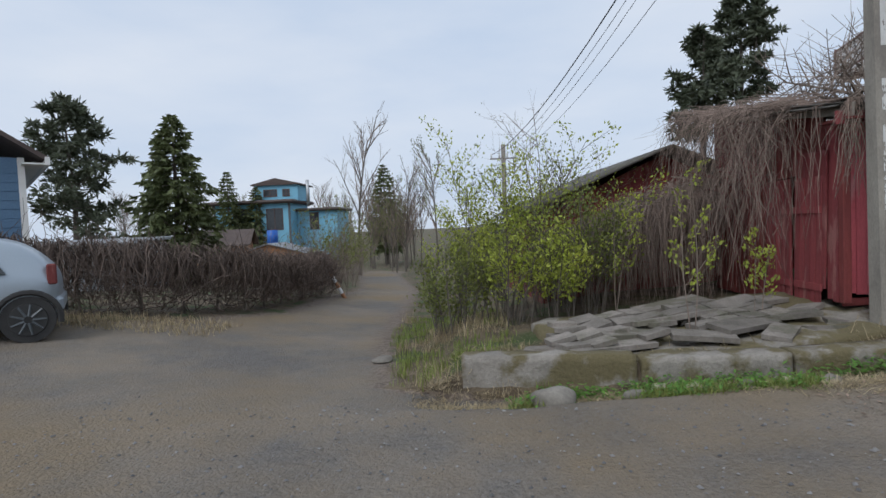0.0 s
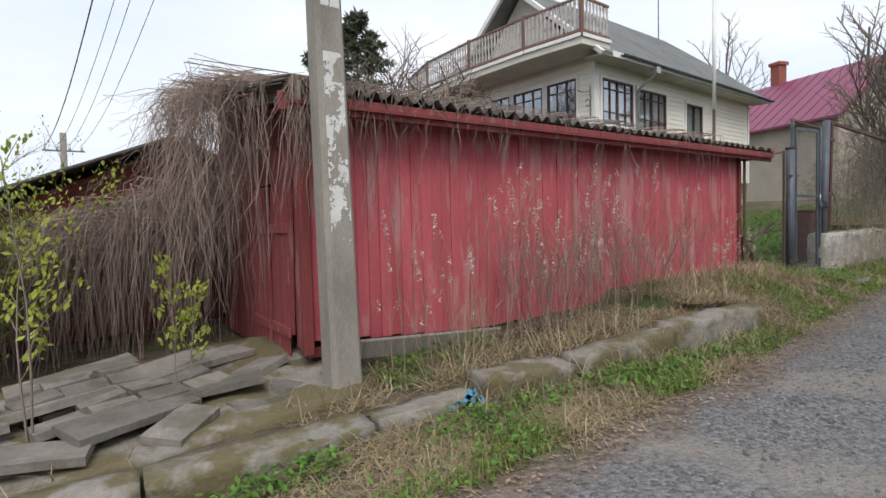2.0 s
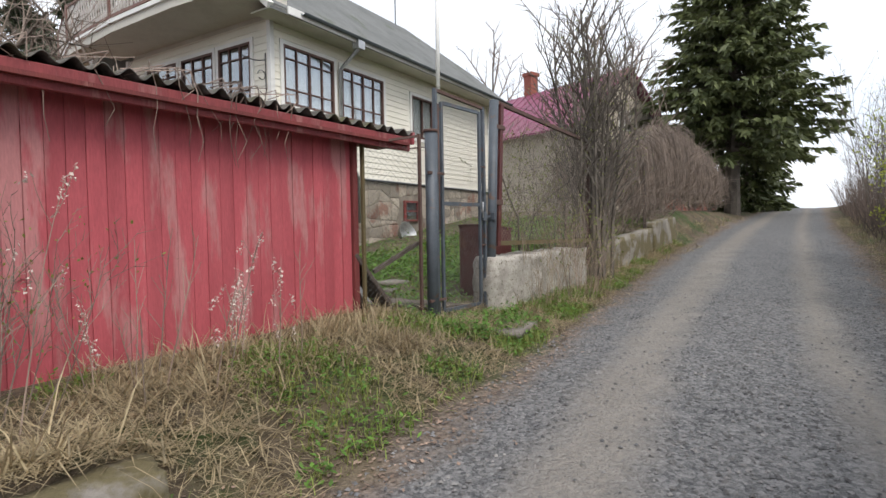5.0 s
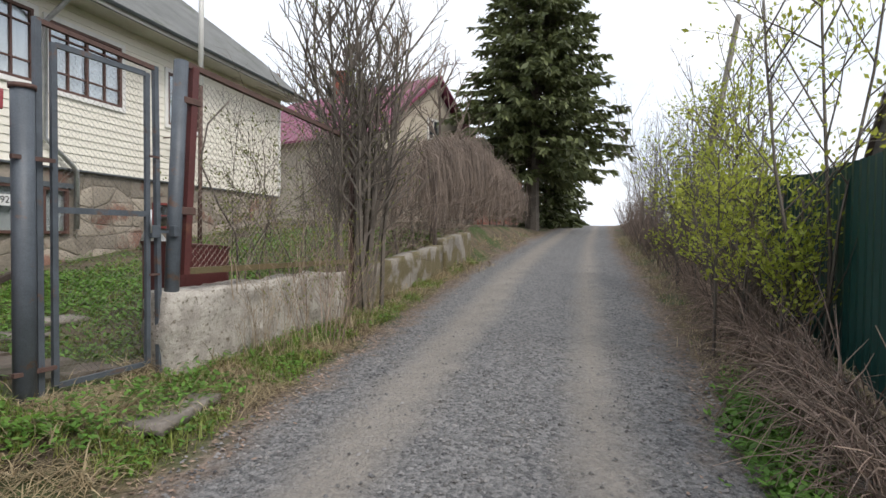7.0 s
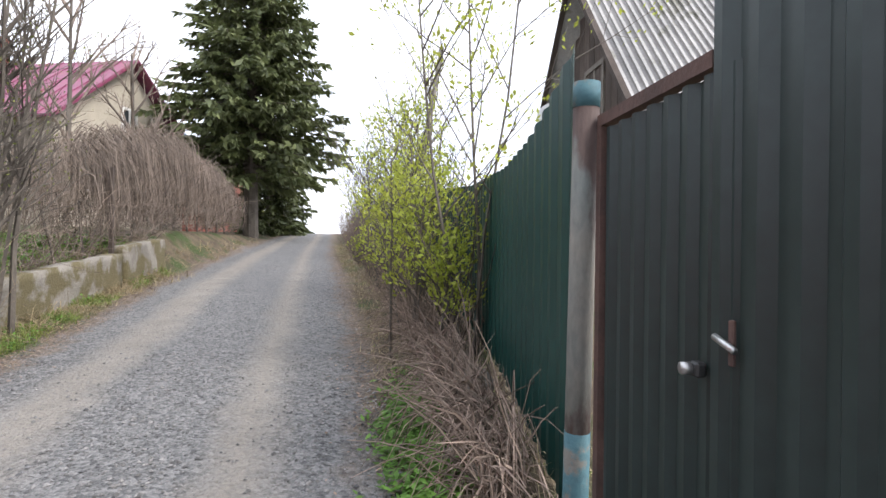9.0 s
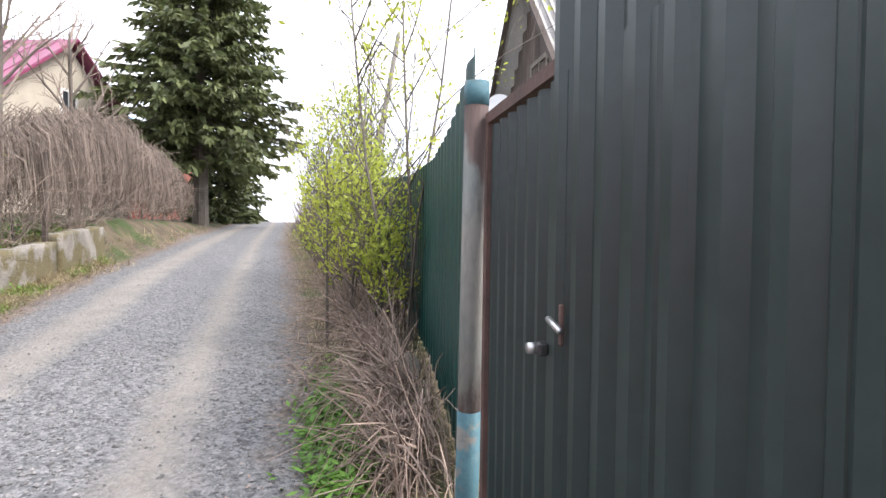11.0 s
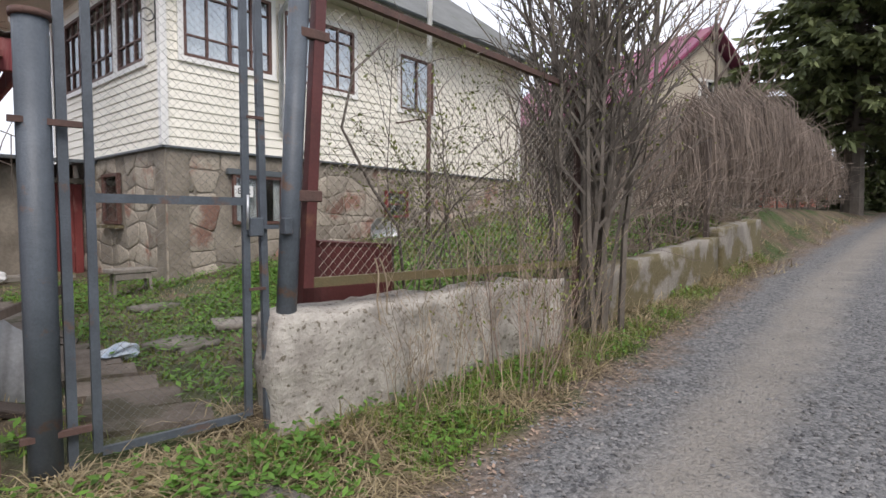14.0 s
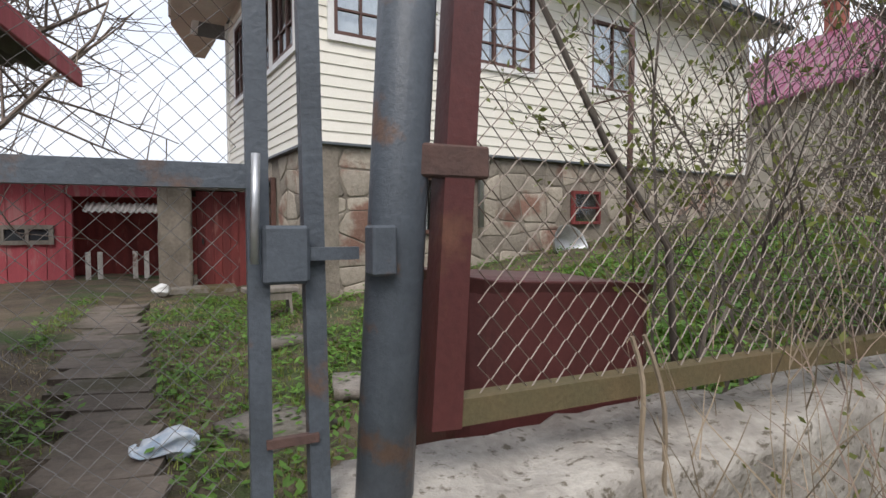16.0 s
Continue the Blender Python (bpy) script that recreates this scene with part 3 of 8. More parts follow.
def build_shed():
    shed = thing("shed", 8.0, 8.6, 0.3, "long shed of faded red boards with a corrugated roof", "shed")
    foot = lambda t: float(np.interp(t, [0, 0.27, 0.55, 0.85, 1], [0.41, 0.3, 0.33, 0.51, 0.6]))
    head = lambda t: 2.64
    boarded_wall(shed, SA, SB, foot, head, M["red_board"], width=0.128)
    # added dark red sheet that keeps skylight out of the board gaps
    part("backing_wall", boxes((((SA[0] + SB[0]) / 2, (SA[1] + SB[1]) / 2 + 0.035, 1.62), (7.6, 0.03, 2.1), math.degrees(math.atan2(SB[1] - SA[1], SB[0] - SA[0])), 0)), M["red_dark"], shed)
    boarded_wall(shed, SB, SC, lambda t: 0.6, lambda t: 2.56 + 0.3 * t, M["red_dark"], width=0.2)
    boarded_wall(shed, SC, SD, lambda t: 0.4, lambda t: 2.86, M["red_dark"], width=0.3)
    # end wall: a pair of sagging board doors in a frame
    dx, dy = (SD[0] - SA[0]), (SD[1] - SA[1])

    def at(t, off=0.0):
        return (SA[0] + dx * t - off, SA[1] + dy * t)
    # the shade on this end is put into the colour by the darker reds
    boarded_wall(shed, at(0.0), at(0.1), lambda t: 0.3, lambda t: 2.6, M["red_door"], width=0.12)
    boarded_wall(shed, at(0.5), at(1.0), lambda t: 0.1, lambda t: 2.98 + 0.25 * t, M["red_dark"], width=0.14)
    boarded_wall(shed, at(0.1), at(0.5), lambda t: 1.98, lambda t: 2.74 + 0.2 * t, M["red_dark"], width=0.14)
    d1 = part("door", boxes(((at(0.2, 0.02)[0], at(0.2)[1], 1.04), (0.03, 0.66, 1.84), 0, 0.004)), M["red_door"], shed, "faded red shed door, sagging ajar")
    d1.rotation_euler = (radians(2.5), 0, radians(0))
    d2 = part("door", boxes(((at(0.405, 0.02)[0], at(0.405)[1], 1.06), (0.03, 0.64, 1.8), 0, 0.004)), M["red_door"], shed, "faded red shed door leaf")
    for t, lean in ((0.2, 2.5), (0.405, 0)):
        for z in (0.45, 1.5):
            o = part("door_ledge", boxes(((at(t, 0.05)[0], at(t)[1], z), (0.03, 0.62, 0.1), 0, 0.004)), M["red_door"], shed)
        for k in range(-2, 3):
            part("door_board", boxes(((at(t, 0.04)[0], at(t)[1] + k * 0.125, 1.05), (0.012, 0.112, 1.8), 0, 0.003, (rnd(-0.6, 0.6) + lean, 0))), M["red_door"], shed)
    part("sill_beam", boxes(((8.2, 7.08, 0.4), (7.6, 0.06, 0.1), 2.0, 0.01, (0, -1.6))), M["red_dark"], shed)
    # corner posts in the same darkened red as the shaded end
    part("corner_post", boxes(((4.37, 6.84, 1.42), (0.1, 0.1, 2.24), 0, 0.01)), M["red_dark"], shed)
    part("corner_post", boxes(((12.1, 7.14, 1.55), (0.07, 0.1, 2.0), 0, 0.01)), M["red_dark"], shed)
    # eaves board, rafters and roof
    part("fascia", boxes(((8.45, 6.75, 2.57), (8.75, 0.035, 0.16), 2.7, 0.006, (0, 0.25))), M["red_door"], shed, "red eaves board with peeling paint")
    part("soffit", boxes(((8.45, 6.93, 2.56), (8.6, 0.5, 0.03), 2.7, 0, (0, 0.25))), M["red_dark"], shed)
    part("verge_board", boxes(((4.2, 8.4, 2.98), (0.035, 3.9, 0.16), 1.5, 0.006, (9, 0))), M["grey_wood"], shed)
    part("verge_board", boxes(((12.92, 8.8, 2.78), (0.035, 3.75, 0.14), -1.2, 0.006, (4.6, 0))), M["red_board"], shed)
    wave_sheet(shed, "roof", ((4.12, 6.5, 2.72), (12.86, 6.93, 2.68), (12.94, 10.7, 2.98), (4.0, 10.6, 3.35)), 50, 0.032, M["asbestos"], rows=10, rag=0.04, label="dark mossy corrugated roofing sheets")
    part("folded_ridge_sheet", boxes(((4.2, 7.5, 2.9), (0.4, 1.9, 0.012), 1.5, 0.003, (8, -14))), M["asbestos"], shed)
    part("footing", boxes(((8.2, 7.25, 0.02), (7.4, 0.25, 0.7), 2.0, 0.03, (0, -1.6))), M["dark_wood"], shed)
    for k in range(7):
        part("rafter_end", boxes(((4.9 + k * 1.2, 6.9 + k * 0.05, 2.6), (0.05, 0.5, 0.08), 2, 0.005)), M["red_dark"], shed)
    # loose planks and panel under the sill
    pl = thing("plank", 5.6, 6.75, 0.2, "grey weathered board lying against the shed footing", "plank")
    part("board_face", boxes(((5.7, 6.74, 0.27), (1.75, 0.045, 0.2), 2, 0.008, (20, 3))), M["grey_wood"], pl)


build_shed()


def rough_block(name, c, s, material, parent=None, turn=0, tilt=(0, 0), cuts=5, amp=0.025, seed=0, label="", edge=0.02, smooth=True):
    """A block with a chipped, uneven surface."""
    bm = bmesh.new()
    bmesh.ops.create_cube(bm, size=1)
    longest = max(s)
    bmesh.ops.scale(bm, vec=s, verts=bm.verts)
    for _ in range(cuts):
        es = [e for e in bm.edges if e.calc_length() > max(0.09, longest / 24)]
        if not es:
            break
        bmesh.ops.subdivide_edges(bm, edges=es, cuts=1, use_grid_fill=True)
        if len(bm.verts) > 2200:
            break
    for v in bm.verts:
        p = v.co + V(seed * 7.3, seed * 3.1, 0)
        d = noise.noise_vector(p * 3.0) * amp + noise.noise_vector(p * 11) * amp * 0.35
        e = sum(abs(abs(v.co[k]) - s[k] / 2) < 1e-4 for k in range(3))
        v.co += d * (1 if e == 1 else 1.0)
        if e >= 2:
            v.co *= 1 - edge * e * abs(noise.noise(p * 5))
    bmesh.ops.transform(bm, matrix=pose(*c, tilt[0], tilt[1], turn), verts=bm.verts)
    return part(name, bm, material, parent, label, smooth=smooth)


def build_low_wall():
    """The low broken concrete wall between lane and shed."""
    wall = thing("low_concrete_wall", 4, 5.45, 0, "low cracked concrete wall with moss and dirt along the verge", "wall", kind="structure")
    runs = ((-0.48, 1.35, 0.08, 0.06), (1.4, 2.9, 0.02, 0.05), (2.93, 4.35, 0.05, 0.12), (4.4, 5.25, 0.1, 0.16), (5.3, 6.25, 0.26, 0.27), (6.35, 7.6, 0.3, 0.4), (7.65, 9.2, 0.42, 0.5))
    for i, (x0, x1, t0, t1) in enumerate(runs):
        y0, y1 = 5.6 - 0.03 * x0, 5.6 - 0.03 * x1
        bot = gz((x0 + x1) / 2, 5.2) - 0.3
        top = (t0 + t1) / 2
        rough_block("wall_block", ((x0 + x1) / 2, (y0 + y1) / 2, (bot + top) / 2), (x1 - x0, 0.3, top - bot), M["concrete"], wall, turn=-1.7, tilt=(rnd(-3, 3), -math.degrees(math.atan2(t1 - t0, x1 - x0))), amp=0.022 if i < 4 else 0.045, seed=i, cuts=6, edge=0.006 if i < 4 else 0.02)
    mark = thing("paint_mark", 5.2, 5.28, 0.12, "faint blue spray paint smear on the concrete wall", "paint mark")
    s = Soup()
    for k in range(26):
        c = V(rnd(4.9, 5.6), 5.262, rnd(0.0, 0.2))
        s.quad(c, V(rnd(0.02, 0.06), 0, rnd(-0.02, 0.02)), V(rnd(-0.02, 0.02), 0, rnd(0.03, 0.1)))
    tagged(s.ob("smear", M["spray_blue"], mark), kind="stuff")


build_low_wall()


def build_slabs():
    """Collapsed paving slabs before the shed's end."""
    rng = random.Random(5)
    spots = [(1.2, 6.0, 0.03, 1.1, 0.34, 20), (1.7, 6.5, 0.08, 1.2, 0.36, 24), (2.3, 6.1, 0.1, 0.7, 0.3, -10), (2.2, 6.9, 0.18, 1.2, 0.4, 18), (2.9, 6.4, 0.16, 0.9, 0.34, 28),
             (2.9, 7.2, 0.22, 1.3, 0.4, 14), (3.5, 6.7, 0.2, 0.8, 0.36, -8), (3.5, 7.5, 0.25, 1.0, 0.4, 22), (3.9, 7.0, 0.2, 0.6, 0.34, 36), (1.0, 6.6, 0.02, 0.8, 0.36, 8), (1.5, 7.2, 0.1, 0.9, 0.34, 30),
             (3.2, 6.15, 0.1, 0.5, 0.3, 50), (2.5, 7.8, 0.2, 1.0, 0.4, 10), (3.8, 6.35, 0.1, 0.45, 0.3, 12), (0.6, 6.2, -0.02, 0.7, 0.3, -14), (4.1, 6.6, 0.12, 0.5, 0.28, 70)]
    for i, (x, y, z, l, w, a) in enumerate(spots):
        o = rough_block("paving_slab", (x, y, z), (l, w, 0.06), M["slab"], None, turn=a, tilt=(rng.uniform(-9, 9), rng.uniform(-10, 4)), cuts=3, amp=0.007, seed=i + 20, edge=0.008, smooth=False)
        tagged(o, "cracked grey concrete slab tilted on the rubble", "slab", "collapsed slabs before the shed")
    for i in range(9):
        for j in range(4):
            if rng.random() < 0.2:
                continue
            x, y = 0.75 + 0.34 * i - 0.1 * j + rng.uniform(-0.03, 0.03), 5.9 + 0.11 * i + 0.27 * j + rng.uniform(-0.03, 0.03)
            o = rough_block("broken_slab", (x, y, 0.06 + 0.055 * (x - 0.7) + 0.03 * j), (0.32, 0.24, 0.06), M["slab"], None, turn=17 + rng.uniform(-9, 9), tilt=(rng.uniform(-7, 9), rng.uniform(-14, 2)), cuts=1, amp=0.006, seed=i * 5 + j + 50, edge=0.006, smooth=False)
            tagged(o, "short broken slab lying on the rubble", "slab", "collapsed slabs before the shed")
    b = rough_block("rubble_base", (2.6, 6.9, -0.12), (4.0, 2.2, 0.42), M["concrete"], None, turn=8, tilt=(4, -4), cuts=4, amp=0.06, seed=3)
    tagged(b, "bed of broken concrete and dark soil under the slabs", "rubble", kind="structure")


build_slabs()


def build_pole():
    """The concrete power pole by the shed, with whitewash patches."""
    pole = thing("utility_pole", 4.47, 6.32, -0.1, "weathered concrete utility pole with flaking whitewash", "utility pole")
    bm = bmesh.new()
    h = 8.6
    for k in range(13):
        t = k / 12
        w, d = 0.30 - 0.10 * t, 0.24 - 0.07 * t
        z = -0.35 + h * t
        c = 0.035
        ring = [(w / 2 - c, -d / 2), (w / 2, -d / 2 + c), (w / 2, d / 2 - c), (w / 2 - c, d / 2), (-w / 2 + c, d / 2), (-w / 2, d / 2 - c), (-w / 2, -d / 2 + c), (-w / 2 + c, -d / 2)]
        vs = [bm.verts.new((x, y, z)) for x, y in ring]
        if k:
            for j in range(8):
                bm.faces.new((prev[j], prev[(j + 1) % 8], vs[(j + 1) % 8], vs[j]))
        prev = vs
    bm.faces.new(prev)
    m = pose(4.5, 6.32, 0, 0, -1.2, 8)
    bmesh.ops.transform(bm, matrix=m, verts=bm.verts)
    part("shaft", bm, M["pole"], pole)
    # whitewash: a sheet with ragged patches on the road face
    rng = random.Random(3)

    def patch(z0, z1, dens):
        s = Soup()
        z = z0
        while z < z1:
            t = (z + 0.35) / h
            w, d = 0.30 - 0.10 * t, 0.24 - 0.07 * t
            for k in range(30):
                x = -w / 2 + 0.045 + (w - 0.09) * k / 29
                v = noise.noise(V(x * 9, 1.7, z * 5)) + 0.5 * noise.noise(V(x * 30, 5, z * 24)) + 0.35 * noise.noise(V(x * 80, 2, z * 60))
                if v > dens:
                    hw, hh = (w - 0.09) / 58 + 0.0005, 0.0085
                    b = len(s.v)
                    y = -d / 2 - 0.002 
                    s.v += [(x - hw, y, z), (x + hw, y, z), (x + hw, y, z + hh), (x - hw, y, z + hh)]
                    s.f.append((b, b + 1, b + 2, b + 3))
            z += 0.008
        s.v = [(m @ V(*q))[:] for q in s.v]
        s.ob("whitewash", M["whitewash"], pole, "flaking white paint patches")
    patch(3.32, 3.95, -0.45)
    patch(1.35, 2.95, 0.02)
    for z in (7.4, 7.8):
        part("cross_arm", boxes(((4.28, 6.32, z), (1.3, 0.08, 0.08), 30, 0.01)), M["grey_wood"], pole)


build_pole()


# ---- the cream house ----
HO, HA = (15.26, 13.18), 6.83
HM = pose(HO[0], HO[1], 0, 0, 0, HA)
HL, HD = 10.45, 5.6
Z_SID, Z_TOP = 2.95, 6.25


def hpart(name, bm, material, parent, label="", smooth=False):
    bmesh.ops.transform(bm, matrix=HM, verts=bm.verts)
    return part(name, bm, material, parent, label, smooth)


def wall_segments(length, holes, z0, z1):
    """Free intervals along a course between the openings that it meets."""
    cuts = sorted((a, b) for a, b, lo, hi in holes if lo < z1 - 0.01 and hi > z0 + 0.01)
    x, out = 0.0, []
    for a, b in cuts:
        if a > x + 0.01:
            out.append((x, a))
        x = max(x, b)
    if x < length - 0.01:
        out.append((x, length))
    return out


def siding(parent, m, length, holes, z0, z1, course=0.155, name="siding_board"):
    """Lapped boards in courses, stopped at the openings."""
    z = z0
    while z < z1 - 0.02:
        h = min(course, z1 - z)
        # split the course where an opening starts or ends within it
        edges = sorted({z, z + h} | {q for a, b, lo, hi in holes for q in (lo, hi) if z < q < z + h})
        for lo, hi in zip(edges, edges[1:]):
            for a, b in wall_segments(length, holes, lo, hi):
                bm = bmesh.new()
                d0 = 0.018 * (1 - (lo - z) / h) + 0.004
                d1 = 0.018 * (1 - (hi - z) / h) + 0.004
                q = [(a, -d0, lo), (b, -d0, lo), (b, -d1, hi), (a, -d1, hi), (a, 0, lo), (b, 0, lo), (b, 0, hi), (a, 0, hi)]
                vs = [bm.verts.new(p) for p in q]
                for f in ((0, 1, 2, 3), (5, 4, 7, 6), (4, 5, 1, 0), (3, 2, 6, 7), (4, 0, 3, 7), (1, 5, 6, 2)):
                    bm.faces.new([vs[k] for k in f])
                bmesh.ops.transform(bm, matrix=m, verts=bm.verts)
                part(name, bm, M["siding"], parent)
        z += h


def window(parent, m, a, b, lo, hi, cols, frame_mat, casing=True, upper=0.62, curtain=True, side_rows=2):
    """A casement window with glazing bars, white casing, panes and lace curtains behind."""
    w = part("window", bmesh_frame(m, a, b, lo, hi, 0.055, 0.07, -0.02), frame_mat, parent, "brown painted multi-pane window")
    n = cols
    for k in range(1, n):
        x = a + (b - a) * k / n
        part("glazing_bar", mboxes(m, ((x, -0.02, (lo + hi) / 2), (0.035 if k % 2 else 0.05, 0.05, hi - lo - 0.1))), frame_mat, w)
    for zz in ([lo + (hi - lo) * 0.27, lo + (hi - lo) * 0.78] if side_rows == 2 else [lo + (hi - lo) * 0.5] if side_rows else []):
        part("glazing_bar", mboxes(m, (((a + b) / 2, -0.02, zz), (b - a - 0.1, 0.045, 0.03))), frame_mat, w)
    for k in range(n):
        x0, x1 = a + (b - a) * k / n, a + (b - a) * (k + 1) / n
        o = part("pane", mboxes(m, (((x0 + x1) / 2, -0.012, (lo + hi) / 2), (x1 - x0 - 0.03, 0.004, hi - lo - 0.08))), M["glass"], w)
        o.visible_shadow = False
    if curtain:
        s = Soup()
        N = 60
        for i in range(N + 1):
            x = a + (b - a) * i / N
            y = 0.045 + 0.016 * math.sin(i * 1.1) + 0.012 * math.sin(i * 2.7)
            s.v += [(m @ V(x, y, lo + 0.03))[:], (m @ V(x, y, hi - 0.05))[:]]
        gap = (N * 0.46, N * 0.56)
        for i in range(N):
            if not gap[0] < i < gap[1]:
                s.f.append((2 * i, 2 * i + 2, 2 * i + 3, 2 * i + 1))
        s.ob("curtain", M["curtain"], w, "white lace curtain behind the glass", smooth=True)
    if casing:
        part("casing", bmesh_frame(m, a - 0.09, b + 0.09, lo - 0.09, hi + 0.09, 0.09, 0.05, -0.035), M["white_trim"], w)
    return w


def mboxes(m, *args):
    bm = boxes(*args)
    bmesh.ops.transform(bm, matrix=m, verts=bm.verts)
    return bm


def bmesh_frame(m, a, b, lo, hi, t, d, y):
    return mboxes(m, ((a + t / 2, y, (lo + hi) / 2), (t, d, hi - lo)), ((b - t / 2, y, (lo + hi) / 2), (t, d, hi - lo)),
                  (((a + b) / 2, y, lo + t / 2), (b - a - 2 * t, d - 0.004, t)), (((a + b) / 2, y, hi - t / 2), (b - a - 2 * t, d - 0.004, t)))


def rubble(parent, m, length, z0, z1, holes, cell=0.42, seed=1, foot=None):
    """Irregular stones set in mortar."""
    rng = random.Random(seed)
    nx, nz_ = max(2, round(length / cell)), max(2, round((z1 - z0) / (cell * 0.8)))
    grid = {}
    for i in range(nx + 1):
        for j in range(nz_ + 1):
            jx = 0 if i in (0, nx) else rng.uniform(-0.36, 0.36) * length / nx
            jz = 0 if j in (0, nz_) else rng.uniform(-0.36, 0.36) * (z1 - z0) / nz_
            grid[i, j] = (length * i / nx + jx, z0 + (z1 - z0) * j / nz_ + jz)
    for i in range(nx):
        for j in range(nz_):
            q = [grid[i, j], grid[i + 1, j], grid[i + 1, j + 1], grid[i, j + 1]]
            cx, cz = sum(p[0] for p in q) / 4, sum(p[1] for p in q) / 4
            if any(a - 0.16 < cx < b + 0.16 and lo - 0.14 < cz < hi + 0.14 for a, b, lo, hi in holes) or rng.random() < 0.03:
                continue
            if foot and cz < foot(cx) - 0.2:
                continue
            k = rng.uniform(0.9, 0.97)
            pts = []
            for e in range(4):
                p, r = q[e], q[(e + 1) % 4]
                for t in (0.1, 0.9):
                    x, z = p[0] + (r[0] - p[0]) * t, p[1] + (r[1] - p[1]) * t
                    pts.append((cx + (x - cx) * k, cz + (z - cz) * k))
            bm = bmesh.new()
            d = rng.uniform(0.006, 0.018)
            back = [bm.verts.new((x, 0.01, z)) for x, z in pts]
            mid = [bm.verts.new((x, -d * 0.7, z)) for x, z in pts]
            top = [bm.verts.new((cx + (x - cx) * 0.92, -d, cz + (z - cz) * 0.92)) for x, z in pts]
            for r0, r1 in ((back, mid), (mid, top)):
                for e in range(8):
                    bm.faces.new((r0[e], r0[(e + 1) % 8], r1[(e + 1) % 8], r1[e]))
            bm.faces.new(top)
            bmesh.ops.transform(bm, matrix=m, verts=bm.verts)
            part("stone", bm, M["stone"], parent, smooth=True)


def wall_with_holes(parent, name, m, length, z0, z1, holes, material, thick=0.3):
    """A wall of blocks around its openings."""
    bm = bmesh.new()
    zs = sorted({z0, z1} | {q for h in holes for q in h[2:] if z0 < q < z1})
    for lo, hi in zip(zs, zs[1:]):
        for a, b in wall_segments(length, holes, lo, hi):
            box(bm, ((a + b) / 2, thick / 2, (lo + hi) / 2), (b - a, thick, hi - lo))
    bmesh.ops.transform(bm, matrix=m, verts=bm.verts)
    return part(name, bm, material, parent)


def build_house():
    house = thing("house", HO[0] + 5, HO[1] + 3, 0.6, "cream sided two-storey house on a rubble stone base", "house")
    front = HM
    side = HM @ pose(0, HD, 0, 0, 0, -90)
    back = HM @ pose(HL, HD, 0, 0, 0, 180)
    right = HM @ pose(HL, 0, 0, 0, 0, 90)
    f_holes = [(0.32, 1.96, 4.44, 5.78), (2.24, 3.96, 4.42, 5.72), (5.35, 6.52, 4.35, 5.62)]
    fb_holes = [(1.15, 2.65, 1.66, 2.55), (4.9, 5.62, 1.8, 2.42)]
    s_holes = [(HD - 1.75, HD - 0.62, 4.4, 5.85), (HD - 3.2, HD - 1.95, 4.4, 5.85), (HD - 4.7, HD - 3.4, 4.4, 5.85)]
    sb_holes = [(HD - 2.75, HD - 1.95, 1.65, 2.6)]
    for m, ln, holes, bh in ((front, HL, f_holes, fb_holes), (side, HD, s_holes, sb_holes), (back, HL, [], []), (right, HD, [], [])):
        wall_with_holes(house, "upper_wall", m @ pose(0, 0.004, 0), ln, Z_SID, Z_TOP, holes, M["soffit"], 0.2)
        wall_with_holes(house, "stone_base", m @ pose(0, 0.03, 0), ln, -0.4, Z_SID, bh, M["mortar"], 0.35)
        siding(house, m, ln, holes, Z_SID, Z_TOP)
        part("drip_board", mboxes(m, ((ln / 2, -0.02, Z_SID - 0.02), (ln + 0.06, 0.09, 0.035))), M["gutter"], house)
    rubble(house, front @ pose(0, 0.03, 0), HL, 0.3, Z_SID - 0.05, fb_holes, seed=4, foot=lambda x: 0.4 + 0.13 * x)
    rubble(house, side @ pose(0, 0.03, 0), HD, 0.3, Z_SID - 0.05, sb_holes, seed=8)
    for (a, b, lo, hi), c in zip(f_holes, (4, 4, 2)):
        window(house, front, a, b, lo, hi, c, M["win_brown"], side_rows=2 if c == 4 else 0)
    for a, b, lo, hi in s_holes:
        window(house, side, a, b, lo, hi, 3, M["win_brown"], curtain=False)
    w = window(house, front, *fb_holes[0], 3, M["win_brown"], casing=False, side_rows=0)
    part("lintel", mboxes(front, ((1.9, -0.02, 2.6), (1.7, 0.1, 0.1))), M["gutter"], house)
    window(house, front, *fb_holes[1], 1, M["red_dark"], casing=False, side_rows=1, curtain=False)
    window(house, side, *sb_holes[0], 1, M["win_brown"], casing=False, side_rows=1, curtain=False)
    part("window_ledge", mboxes(side, ((HD - 2.35, -0.06, 1.6), (0.95, 0.16, 0.06))), M["concrete"], house)
    # solid box added behind the windows, coloured dark for the unlit rooms
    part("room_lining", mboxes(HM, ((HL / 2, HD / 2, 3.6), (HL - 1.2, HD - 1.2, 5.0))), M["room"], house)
    # corner trims
    for x, y in ((-0.012, -0.012), (HL + 0.012, -0.012), (-0.012, HD + 0.012)):
        part("corner_trim", mboxes(HM, ((x, y, (Z_SID + Z_TOP) / 2), (0.11, 0.11, Z_TOP - Z_SID))), M["white_trim"], house)
    # roof: ridge along the front, half-hipped at the far end
    rz, rv, ov = 9.15, 2.8, 0.72
    e0, e1 = -0.6, HL + 0.5
    bm = bmesh.new()
    ez = 6.12
    hip = 9.1
